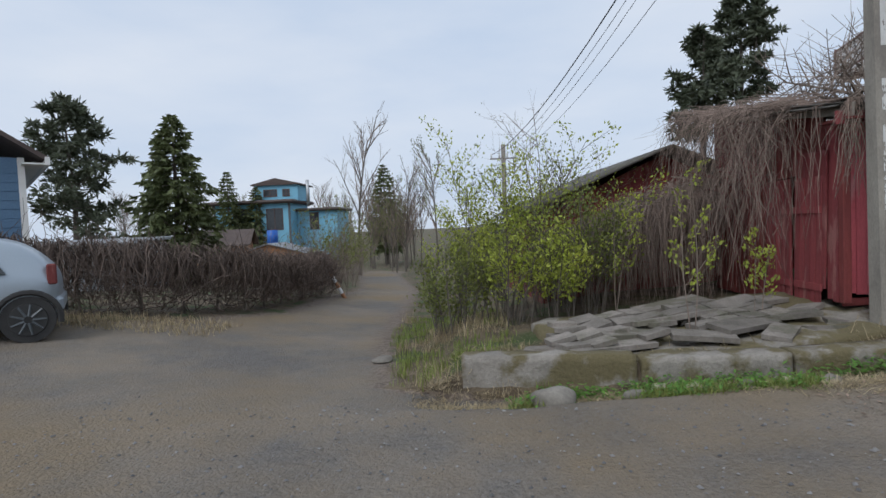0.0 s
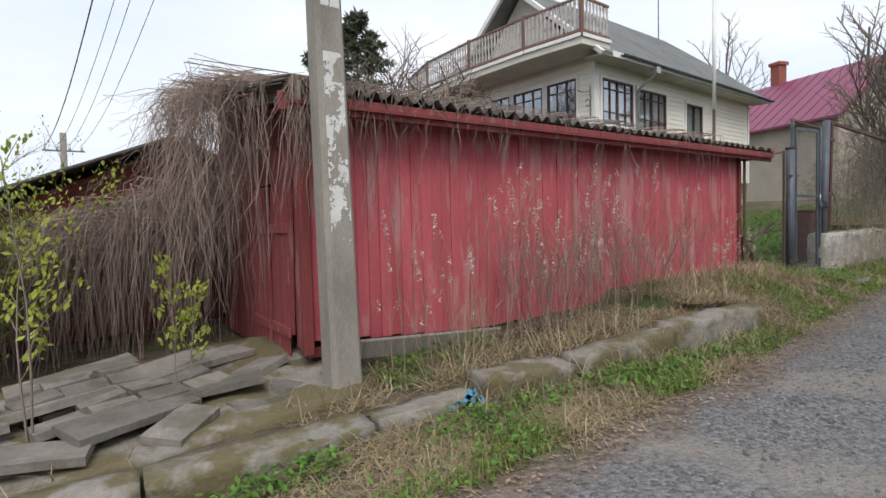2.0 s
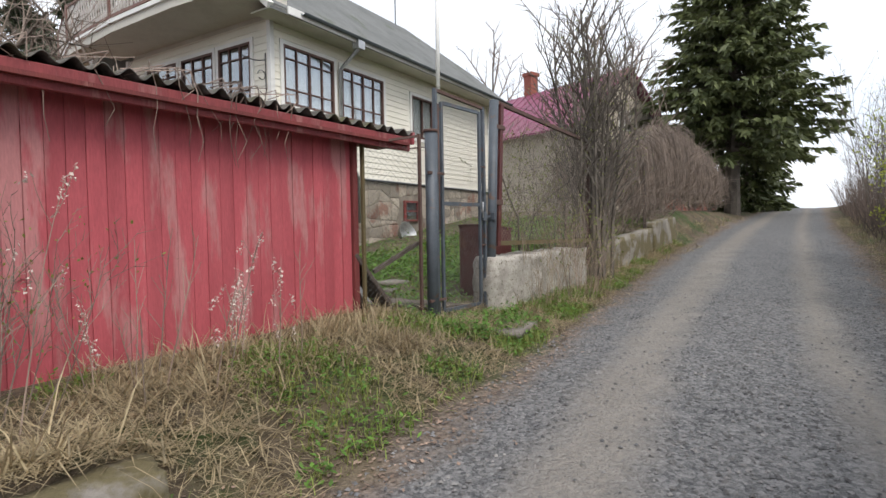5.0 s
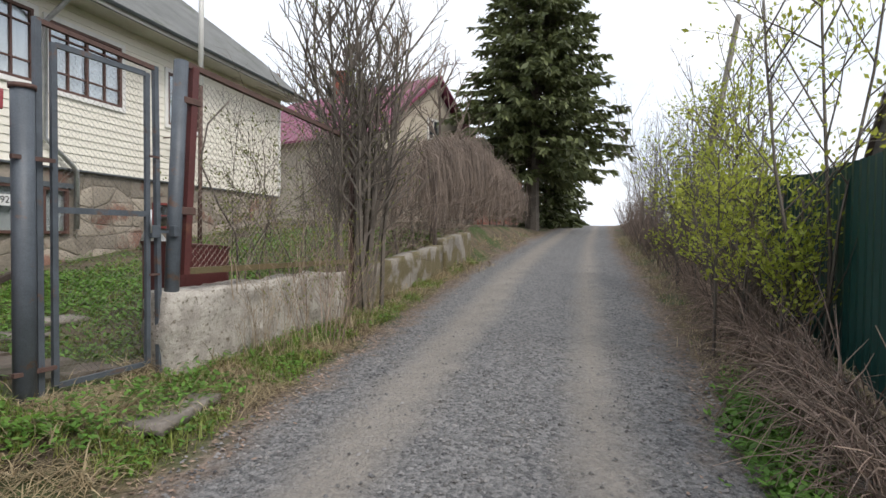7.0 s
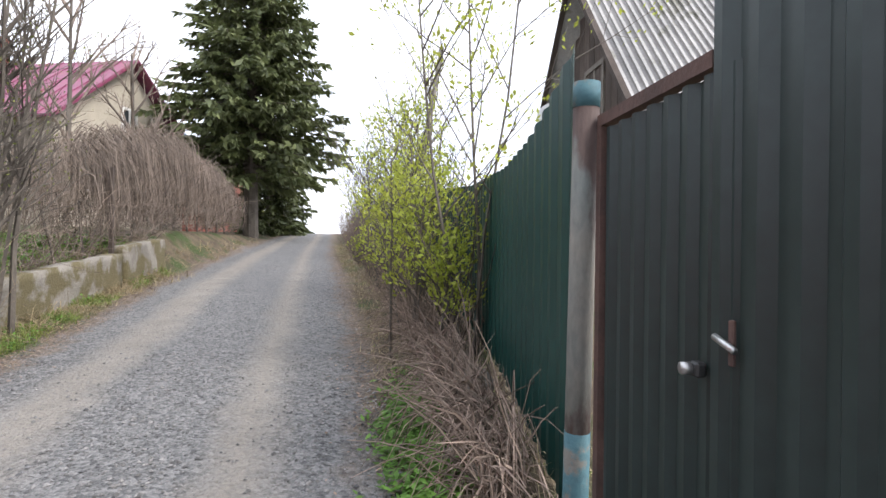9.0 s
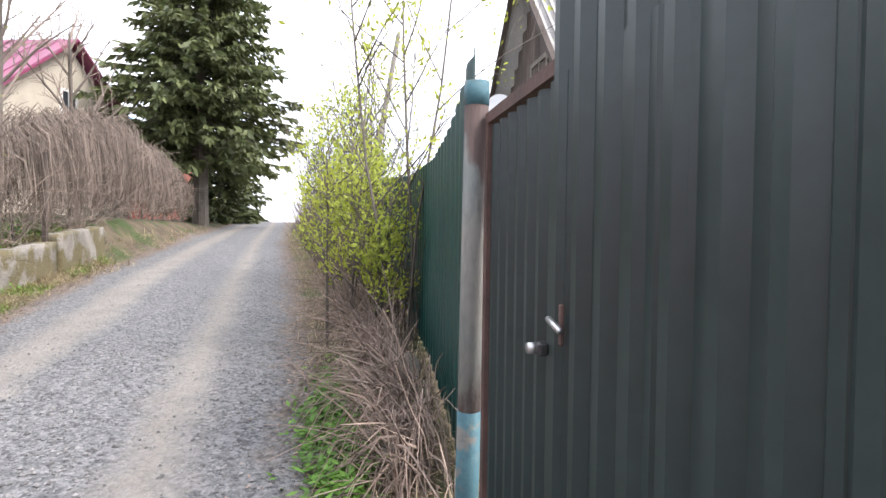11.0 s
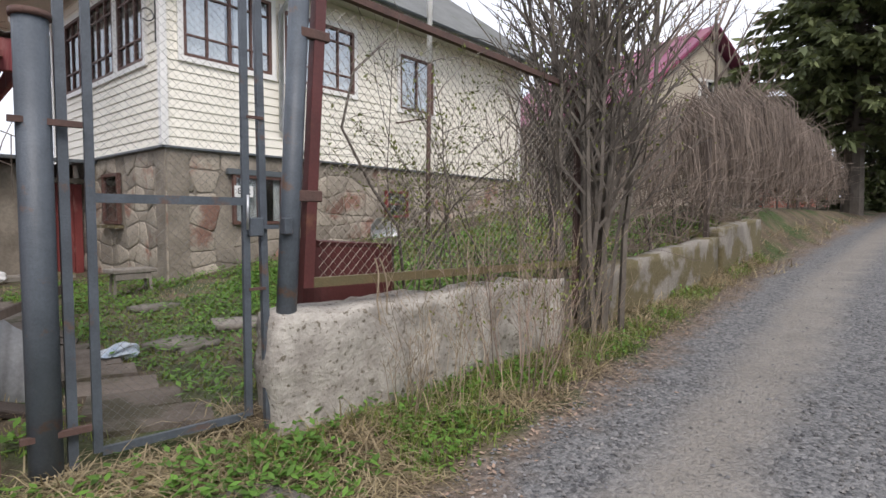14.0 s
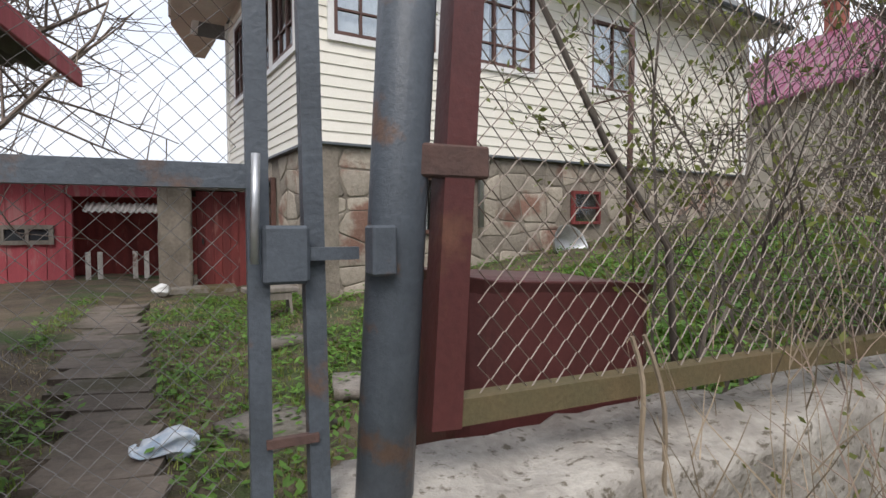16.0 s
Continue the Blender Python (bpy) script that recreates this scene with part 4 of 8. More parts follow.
    pts = [(e0, -ov, ez), (e1, -ov, ez), (e1, 0.95, 7.55), (hip, rv, rz), (e0, rv, rz), (e0, HD + ov, ez), (e1, HD + ov, ez), (e1, HD - 0.95, 7.55)]
    top = [bm.verts.new((x, y, z + 0.13)) for x, y, z in pts]
    low = [bm.verts.new(p) for p in pts]
    for vs, flip in ((top, False), (low, True)):
        for f in ((0, 1, 2, 3, 4), (4, 3, 7, 6, 5), (2, 7, 3)):
            q = [vs[k] for k in f]
            bm.faces.new(q[::-1] if flip else q)
    ring = [0, 1, 2, 7, 6, 5, 4]
    for a, b in zip(ring, ring[1:] + ring[:1]):
        bm.faces.new((low[a], low[b], top[b], top[a]))
    hpart("roof", bm, M["roof_grey"], house, "grey weathered shingle roof")
    part("eaves_soffit", mboxes(HM, ((HL / 2, -0.36, 6.2), (HL + 1.0, 0.72, 0.03))), M["soffit"], house)
    part("fascia", mboxes(HM, ((HL / 2 + 0.2, -0.735, 6.22), (HL + 0.7, 0.03, 0.16))), M["white_trim"], house)
    gut = bmesh.new()
    vs = []
    for k in range(7):
        an = math.pi + math.pi * k / 6
        vs.append((0.06 * math.cos(an), 0.06 * math.sin(an)))
    for x0, x1 in ((0.2, HL + 0.5),):
        r0 = [gut.verts.new((x0, -0.81 + a, 6.26 + b)) for a, b in vs]
        r1 = [gut.verts.new((x1, -0.81 + a, 6.24 + b)) for a, b in vs]
        for k in range(6):
            gut.faces.new((r0[k], r0[k + 1], r1[k + 1], r1[k]))
    hpart("gutter", gut, M["gutter"], house, smooth=True)
    # gables
    for x, sgn in ((0.0, 1), (HL, -1)):
        bm = bmesh.new()
        tri = [(x, 0.1, 6.2), (x, HD - 0.1, 6.2), (x, rv + 0.6, rz - 0.55), (x, rv - 0.6, rz - 0.55)] if sgn < 0 else [(x, 0.1, 6.2), (x, HD - 0.1, 6.2), (x, rv, rz - 0.1)]
        if sgn < 0:
            tri = [(x, 0.1, 6.2), (x, HD - 0.1, 6.2), (x, HD - 1.1, 7.4), (x, 1.1, 7.4)]
        a = [bm.verts.new(p) for p in tri]
        b = [bm.verts.new((p[0] + 0.15 * sgn, p[1], p[2])) for p in tri]
        bm.faces.new(a[::-1] if sgn > 0 else a)
        bm.faces.new(b if sgn > 0 else b[::-1])
        for k in range(len(tri)):
            bm.faces.new((a[k], a[(k + 1) % len(tri)], b[(k + 1) % len(tri)], b[k]))
        hpart("gable", bm, M["soffit"], house)
    for y0, y1 in ((-ov, rv), (HD + ov, rv)):
        s = Soup()
        s.tube([HM @ V(e0 - 0.01, y0, ez + 0.05), HM @ V(e0 - 0.01, y1, rz + 0.05)], 0.09, 0.09, 4)
        s.ob("barge_board", M["white_trim"], house)
    # balcony slab over the end wall
    bm = bmesh.new()
    outline = [(0.0, -0.55), (-1.25, -0.5), (-1.36, 1.5), (-1.3, 4.0), (-1.05, 6.6), (-0.25, 8.9), (0.0, 8.9)]
    a = [bm.verts.new((x, y, 6.36)) for x, y in outline]
    b = [bm.verts.new((x, y, 6.56)) for x, y in outline]
    bm.faces.new(a)
    bm.faces.new(b[::-1])
    for k in range(len(outline)):
        bm.faces.new((a[k], b[k], b[(k + 1) % len(outline)], a[(k + 1) % len(outline)]))
    hpart("balcony_slab", bm, M["soffit"], house, "pale boarded underside of the balcony")
    edge = outline[:6]
    for p, q in zip(edge, edge[1:]):
        s = Soup()
        s.tube([HM @ V(p[0], p[1], 6.6), HM @ V(q[0], q[1], 6.6)], 0.07, 0.07, 4)
        s.ob("slab_edge", M["white_trim"], house)
    rail = [(0.0, -0.5)] + outline[1:6]
    acc = 0
    for p, q in zip(rail, rail[1:]):
        ln = math.hypot(q[0] - p[0], q[1] - p[1])
        for z in (6.72, 7.6):
            s = Soup()
            s.tube([HM @ V(p[0], p[1], z), HM @ V(q[0], q[1], z)], 0.045, 0.045, 4)
            s.ob("handrail", M["rail_wood"], house)
        s = Soup()
        s.tube([HM @ V(q[0], q[1], 6.55), HM @ V(q[0], q[1], 7.66)], 0.065, 0.065, 4)
        s.ob("rail_post", M["rail_wood"], house)
        n = int(ln / 0.14)
        for k in range(n):
            t = (k + 0.5) / n
            x, y = p[0] + (q[0] - p[0]) * t, p[1] + (q[1] - p[1]) * t
            ang = math.degrees(math.atan2(q[1] - p[1], q[0] - p[0]))
            bm = bmesh.new()
            prof = ((6.75, 0.035), (6.85, 0.05), (7.0, 0.022), (7.18, 0.05), (7.34, 0.022), (7.46, 0.05), (7.58, 0.035))
            prev = None
            for z, w in prof:
                vs = [bm.verts.new(c) for c in ((-w, -0.012, z), (w, -0.012, z), (w, 0.012, z), (-w, 0.012, z))]
                if prev:
                    for j in range(4):
                        bm.faces.new((prev[j], prev[(j + 1) % 4], vs[(j + 1) % 4], vs[j]))
                prev = vs
            bmesh.ops.transform(bm, matrix=HM @ pose(x, y, 0, 0, 0, ang), verts=bm.verts)
            part("baluster", bm, M["baluster"], house)
    # downpipe
    s = Soup()
    s.tube([HM @ V(*q) for q in ((2.12, -0.72, 6.2), (2.12, -0.7, 6.0), (2.12, -0.12, 5.6), (2.12, -0.1, 3.45), (2.65, -0.14, 3.0), (2.78, -0.1, 2.9), (2.78, -0.1, 1.75))], 0.05, 0.05, 8)
    s.ob("downpipe", M["galv"], house, "galvanised downpipe", smooth=True)
    part("rainwater_head", mboxes(HM, ((2.12, -0.73, 6.12), (0.24, 0.2, 0.24))), M["galv"], house)
    # wrought iron bracket on the corner
    s = Soup()
    s.tube([HM @ V(-0.05 - 0.6 * t, 0.12, 5.35 - 0.25 * t + 0.2 * t * t) for t in (0, 0.25, 0.5, 0.75, 1)], 0.012, 0.012, 5)
    s.tube([HM @ V(-0.05 - 0.12 - 0.1 * math.cos(a), 0.12, 5.0 + 0.1 * math.sin(a)) for a in np.linspace(0, 5.5, 12)], 0.01, 0.01, 5)
    s.tube([HM @ V(-0.05, 0.12, z) for z in (4.6, 5.0, 5.5)], 0.012, 0.012, 5)
    s.ob("iron_bracket", M["black"], house)
    # plate with the house number
    plate = part("number_plate", mboxes(front, ((1.34, -0.07, 2.25), (0.36, 0.012, 0.2))), M["white_plain"], house, "white enamel house number plate")
    txt = bpy.data.curves.new("house_number", "FONT")
    txt.body, txt.size, txt.align_x, txt.align_y, txt.extrude = "892", 0.17, "CENTER", "CENTER", 0.002
    to = new("house_number", txt)
    txt.materials.append(M["black"])
    to.parent = plate
    to.matrix_basis = front @ pose(1.34, -0.079, 2.25, 90, 0, 0)
    # porch with a red door, set back at the end of the side wall
    part("porch_wall", boxes(((13.48, 17.3, 1.6), (0.58, 0.5, 2.6), 0, 0.02)), M["mortar"], house)
    part("porch_wall", boxes(((14.1, 17.45, 2.62), (1.1, 0.25, 0.5), 0, 0.02)), M["dark_wood"], house)
    d = part("red_door", boxes(((14.3, 17.15, 1.48), (0.92, 0.06, 1.97), 0, 0.006)), M["red_dark"], house, "dark red plank door")
    for k in range(6):
        part("door_plank", boxes(((13.915 + k * 0.153, 17.11, 1.5), (0.145, 0.02, 1.9), 0, 0.004)), M["red_dark"], d)
    part("door_handle", boxes(((13.95, 17.08, 1.5), (0.03, 0.05, 0.12), 0, 0.005)), M["black"], d)
    part("door_lintel", boxes(((14.2, 17.1, 2.53), (1.5, 0.2, 0.1), 0, 0.01)), M["grey_wood"], house)
    part("porch_roof", boxes(((13.9, 16.9, 2.92), (2.6, 1.3, 0.07), 5, 0.01, (4, 0))), M["gutter"], house)
    part("porch_step", boxes(((13.9, 16.6, 0.62), (1.2, 0.6, 0.12), 0, 0.02)), M["concrete"], house)
    part("porch_step", boxes(((13.9, 16.3, 0.52), (1.5, 0.6, 0.1), 0, 0.02)), M["concrete"], house)
    return house


build_house()


def build_chimney_mast():
    mast = thing("flue_pipe", *(HM @ V(5.3, -1.0, 1.2)), "tall white metal mast beside the house", "mast")
    s = Soup()
    s.tube([HM @ V(5.2, -1.05, 0.9), HM @ V(5.25, -1.05, 5.2)], 0.05, 0.05, 8)
    s.ob("rusty_base", M["rust"], mast, smooth=True)
    s = Soup()
    s.tube([HM @ V(5.25, -1.05, 5.2), HM @ V(5.3, -1.05, 9.3)], 0.06, 0.06, 8)
    s.ob("white_tube", M["white_trim"], mast, smooth=True)
    s = Soup()
    s.tube([HM @ V(5.3, -1.05, 9.3), HM @ V(5.3, -1.05, 9.45)], 0.12, 0.12, 8)
    s.ob("cap", M["galv"], mast)
    part("stay", mboxes(HM, ((5.25, -0.5, 4.0), (0.03, 1.0, 0.03))), M["rust"], mast)
    ant = thing("tv_antenna", *(HM @ V(8.2, 2.4, 8.8)), "thin roof antenna with a cross boom", "antenna")
    s = Soup()
    s.tube([HM @ V(8.2, 2.6, 8.8), HM @ V(8.2, 2.6, 12.6)], 0.025, 0.02, 5)
    s.ob("pole", M["gutter"], ant)
    s = Soup()
    s.tube([HM @ V(7.2, 2.2, 11.3), HM @ V(9.6, 3.0, 11.3)], 0.016, 0.016, 4)
    for k in range(6):
        s.tube([HM @ V(7.3 + k * 0.2, 2.24 - 0.28, 11.3 + 0.12), HM @ V(7.3 + k * 0.2, 2.24 + 0.4, 11.3 - 0.1)], 0.008, 0.008, 3)
    s.ob("boom", M["gutter"], ant)


build_chimney_mast()


# ---- gate, side fence and wall before the house ----
def chain_link(parent, a, b, z0, z1, pitch=0.031, r=0.0013, bulge=0.01, material="wire"):
    """Diamond wire mesh between plan points a and b."""
    length = math.hypot(b[0] - a[0], b[1] - a[1])
    n = int(length / (pitch))
    s = Soup()
    d = V((b[0] - a[0]) / length, (b[1] - a[1]) / length, 0)
    nrm = V(-d.y, d.x, 0)
    for i in range(n):
        pts, z, k = [], z0, 0
        x0 = i * pitch
        while z <= z1 + 1e-6:
            side = ((k + i) % 2) * pitch
            p = V(a[0], a[1], 0) + d * min(length, x0 + side) + V(0, 0, z) + nrm * (0.003 * (1 if (k + i) % 2 else -1) + bulge * noise.noise(V(x0 * 2, z * 2, 1)))
            pts.append(p)
            z += pitch
            k += 1
        s.tube(pts, r, r, 3)
    return s.ob("chain_link_mesh", M[material], parent, "diamond wire mesh")


def bar(name, parent, p, q, r, material, n=8, label="", square=False):
    s = Soup()
    s.tube([V(*p), V(*q)], r, r, 4 if square else n)
    o = s.ob(name, material, parent, label, smooth=not square)
    if not square:
        o.data.shade_smooth()
    return o


def build_gate():
    g = thing("gate", 13.4, 6.65, 0.45, "grey-blue steel wicket gate with wire mesh", "gate")
    bar("gate_post", g, (12.84, 6.64, 0.2), (12.84, 6.64, 2.68), 0.07, M["gate_paint"], 16, "round grey-blue pipe post")
    bar("post_cap", g, (12.84, 6.64, 2.66), (12.84, 6.64, 2.69), 0.082, M["rust"], 16)
    bar("gate_post", g, (14.03, 6.65, 0.5), (14.19, 6.66, 3.25), 0.062, M["gate_paint"], 16, "leaning grey-blue pipe post")
    for z in (0.75, 2.2):
        bar("hinge_strap", g, (12.74, 6.6, z), (13.02, 6.6, z), 0.02, M["rust"], square=True)
    # outer frame
    bar("frame_stile", g, (12.95, 6.66, 0.45), (12.945, 6.66, 3.18), 0.03, M["gate_paint"], square=True)
    bar("frame_stile", g, (13.945, 6.66, 0.45), (13.908, 6.66, 3.12), 0.028, M["gate_paint"], square=True)
    bar("frame_head", g, (12.945, 6.66, 3.16), (13.91, 6.66, 3.1), 0.025, M["rust"], square=True)
    bar("threshold_bar", g, (12.96, 6.66, 0.47), (13.96, 6.66, 0.47), 0.028, M["rust"], square=True)
    leaf = part("gate_leaf", boxes(((13.053, 6.655, 1.82), (0.04, 0.03, 2.44)), ((13.822, 6.655, 1.82), (0.04, 0.03, 2.44)), ((13.437, 6.655, 0.6), (0.73, 0.026, 0.04)), ((13.437, 6.655, 1.862), (0.73, 0.026, 0.045)), ((13.437, 6.655, 3.03), (0.73, 0.026, 0.04))), M["gate_paint"], g, "welded steel leaf of the gate")
    chain_link(leaf, (13.075, 6.672), (13.805, 6.672), 0.61, 3.02, pitch=0.023, r=0.0011)
    part("lock_box", boxes(((13.868, 6.63, 1.715), (0.085, 0.06, 0.11), 0, 0.006)), M["gate_paint"], leaf)
    part("lock_bolt", boxes(((13.95, 6.625, 1.715), (0.12, 0.02, 0.025))), M["gate_paint"], leaf)
    bar("lever", leaf, (13.81, 6.6, 1.7), (13.815, 6.6, 1.9), 0.008, M["galv"])
    part("latch_plate", boxes(((14.05, 6.6, 1.72), (0.05, 0.06, 0.1), 0, 0.005)), M["gate_paint"], g)
    for z in (1.35, 2.35):
        bar("leaf_hinge", leaf, (13.83, 6.64, z), (13.93, 6.64, z), 0.012, M["rust"], square=True)
    # mesh bay between shed and gate
    bay = thing("wire_fence", 12.4, 6.7, 0.5, "narrow wire mesh fence in a rusty frame beside the shed", "fence")
    bar("stile", bay, (12.66, 6.66, 0.5), (12.66, 6.66, 2.62), 0.022, M["rust"], square=True)
    bar("stile", bay, (12.17, 7.06, 0.5), (12.17, 7.06, 2.5), 0.025, M["rust_moss"], square=True)
    bar("rail", bay, (12.17, 7.06, 2.5), (12.66, 6.66, 2.6), 0.018, M["rust"], square=True)
    chain_link(bay, (12.19, 7.04), (12.65, 6.67), 0.5, 2.5)
    # mesh fence on the concrete wall
    f = thing("mesh_fence", 15.5, 6.66, 1.2, "rusty angle-iron fence panel with wire mesh on the wall", "fence")
    bar("stile", f, (14.197, 6.64, 1.33), (14.312, 6.64, 3.22), 0.05, M["maroon"], square=True, label="maroon channel iron")
    bar("bottom_rail", f, (14.17, 6.64, 1.36), (17.3, 6.72, 1.32), 0.042, M["rust_moss"], square=True)
    bar("top_rail", f, (14.2, 6.64, 3.23), (17.3, 6.72, 3.06), 0.035, M["rust"], square=True)
    bar("stile", f, (17.3, 6.72, 0.9), (17.3, 6.72, 3.06), 0.04, M["rust"], square=True)
    part("cleat", boxes(((14.2, 6.62, 1.905), (0.2, 0.04, 0.07), 0, 0.005)), M["rust"], f)
    part("cleat", boxes(((14.26, 6.62, 2.9), (0.2, 0.05, 0.06), 0, 0.005)), M["rust"], f)
    chain_link(f, (14.29, 6.64), (17.28, 6.72), 1.38, 3.14, pitch=0.036, r=0.0021, material="rust_wire")
    cord = thing("cord", 14.72, 6.5, 1.4, "pale cord looped over the fence rail", "cord")
    s = Soup()
    s.tube([V(14.67 + 0.015 * math.sin(k * 0.9), 6.56 - 0.05 * math.sin(k * 0.25), 1.5 - k * 0.055) for k in range(14)], 0.006, 0.006, 4)
    s.tube([V(14.71 + 0.02 * math.sin(k * 0.7) + 0.008 * k, 6.56 - 0.04 * math.sin(k * 0.25), 1.5 - k * 0.06) for k in range(12)], 0.006, 0.006, 4)
    s.ob("loop", M["straw_stem"], cord)
    # wall
    w = thing("concrete_wall", 15.4, 6.62, 0.5, "thick rough-cast concrete wall with chipped pale top", "wall", kind="structure")
    rough_block("wall_block", (15.42, 6.72, 0.7), (2.95, 0.36, 1.0), M["concrete_light"], w, turn=1.0, tilt=(0, -0.6), cuts=7, amp=0.055, seed=2)
    w2 = thing("far_concrete_wall", 22, 7.3, 1.0, "low grey concrete wall below the hedge", "wall", kind="structure")
    for i, (x0, x1, zt) in enumerate(((17.6, 21.7, 1.36), (21.85, 24.2, 1.72))):
        rough_block("wall_block", ((x0 + x1) / 2, 6.95 + (x0 + x1 - 39) * 0.033, zt - 0.5), (x1 - x0, 0.25, 1.0), M["concrete"], w2, turn=3.8, tilt=(0, -4.2), cuts=4, amp=0.035, seed=30 + i)
    for x in (18.6, 21.75):
        bar("fence_post", w2, (x, 7.2, 0.8), (x, 7.2, 3.1), 0.05, M["dark_wood"], square=True)
    # old barrel-like tank
    t = thing("steel_tank", 14.9, 7.3, 0.5, "maroon sheet-steel tank behind the wall", "tank")
    def tub(name, w, d, z0, z1):
        """An upright tub of rounded-rectangle plan, sunk a little to one end."""
        bm, rings = bmesh.new(), []
        for inset, z in ((0.03, z0), (0.0, z0 + 0.06), (0.0, z1)):
            ring = []
            for cx, cy, a0 in ((1, 1, 0), (-1, 1, 90), (-1, -1, 180), (1, -1, 270)):
                for a in (0, 22, 45, 68, 90):
                    q = radians(a0 + a)
                    x, y = cx * (w / 2 - 0.13) + (0.13 - inset) * math.cos(q), cy * (d / 2 - 0.13) + (0.13 - inset) * math.sin(q)
                    ring.append(bm.verts.new((14.84 + x, 7.26 + y, z - 0.075 * x + 0.012 * math.sin(x * 9))))
            rings.append(ring)
        for r0, r1 in zip(rings, rings[1:]):
            for k in range(20):
                bm.faces.new((r0[k], r0[(k + 1) % 20], r1[(k + 1) % 20], r1[k]))
        bm.faces.new(rings[0][::-1])
        bm.faces.new(rings[-1])
        return part(name, bm, M["maroon"], t)
    tub("tank_body", 0.8, 0.52, 0.5, 1.56)
    tub("rim", 0.83, 0.55, 1.52, 1.585)


build_gate()


# ---- the corrugated fence and gate across the lane ----
def build_green_fence():
    f = thing("sheet_metal_fence", 18, 0.9, 0.5, "dark green profiled sheet-metal fence", "fence", kind="structure")
    runs = [(13.3, 1.28), (13.75, 1.24), (14.35, 1.2), (15.3, 1.14), (17.4, 1.08), (20, 1.1), (23, 1.25), (26.5, 1.5), (30, 1.9)]
    tops = [2.62, 2.49, 2.39, 2.34, 2.42, 2.66, 2.9, 3.15, 3.4]
    for i, (p, q) in enumerate(zip(runs, runs[1:])):
        z0, z1 = gz(*p) + 0.02, gz(*q) + 0.02
        top0, top1 = tops[i], tops[i + 1]
        ln = math.hypot(q[0] - p[0], q[1] - p[1])
        wave_sheet(f, "sheet", ((p[0], p[1], z0), (q[0] + 0.03, q[1], z1), (q[0] + 0.03, q[1], top1), (p[0], p[1], top0)), max(2, round(ln / 0.2)), 0.011, M["green_sheet"], rows=2, thick=0.002, trapez=True)
        bar("rail", f, (p[0], p[1] - 0.05, z0 + 0.5), (q[0], q[1] - 0.05, z1 + 0.5), 0.025, M["rust"], square=True)
    g = thing("sheet_metal_gate", 12.2, 1.37, 0.5, "tall dark grey-green corrugated sheet gate with a rusty frame", "gate")
    wave_sheet(g, "gate_leaf", ((11.05, 1.3, 0.3), (12.87, 1.3, 0.35), (12.87, 1.3, 2.14), (11.05, 1.3, 2.14)), 1.82 / 0.105, 0.012, M["gate_sheet"], rows=2, thick=0.002, trapez=True)
    wave_sheet(g, "gate_infill", ((7.2, 1.325, 0.3), (12.145, 1.315, 0.3), (12.145, 1.315, 2.36), (7.2, 1.325, 2.6)), 5.0 / 0.135, 0.014, M["gate_sheet"], rows=2, thick=0.002, trapez=True)
    bar("gate_stile", g, (12.9, 1.3, 0.3), (12.885, 1.3, 2.18), 0.03, M["rust"], square=True)
    bar("gate_head", g, (12.145, 1.3, 2.17), (12.9, 1.3, 2.175), 0.032, M["rust"], square=True)
    bar("gate_stile", g, (11.0, 1.33, 0.3), (11.0, 1.33, 2.2), 0.03, M["rust"], square=True)
    post = thing("gate_post", 13.1, 1.42, 0.4, "old pipe gate post with peeling teal and bare rusty steel", "post")
    bar("shaft", post, (13.05, 1.35, 0.15), (12.945, 1.35, 2.25), 0.052, M["post_old"], 16)
    bar("cap", post, (12.946, 1.35, 2.24), (12.942, 1.35, 2.34), 0.054, M["teal"], 16, "teal painted top")
    bar("foot", post, (13.052, 1.35, 0.1), (13.012, 1.35, 0.92), 0.0535, M["teal"], 16, "flaking teal paint")
    # lock and handle on the gate leaf
    h = part("door_handle", boxes(((12.034, 1.335, 1.455), (0.018, 0.012, 0.11), 0, 0.003)), M["rust"], g, "rusty handle plate")
    bar("lever", h, (12.0, 1.352, 1.443), (12.07, 1.358, 1.467), 0.009, M["chrome"], label="steel lever")
    k = part("lock", boxes(((12.174, 1.335, 1.363), (0.04, 0.03, 0.04), 0, 0.006)), M["black"], g)
    bar("knob", k, (12.187, 1.345, 1.363), (12.187, 1.375, 1.363), 0.017, M["chrome"], 12)
    stone = rough_block("boundary_stone", (7.3, 1.3, 0.4), (0.2, 0.2, 0.9), M["concrete"], None, cuts=2, amp=0.02, seed=77)
    tagged(stone, "short concrete post ending the fence", "post")


build_green_fence()


# ---- plants ----
def bent(p, d, length, wob, n=4, sag=0.0):
    """A wandering line of points from p along d."""
    pts, q, step = [p.copy()], p.copy(), length / n
    d = d.normalized()
    for _ in range(n):
        d = (d + V(rnd(-wob, wob), rnd(-wob, wob), rnd(-wob, wob)) + V(0, 0, -sag)).normalized()
        q = q + d * step
        pts.append(q.copy())
    return pts, d


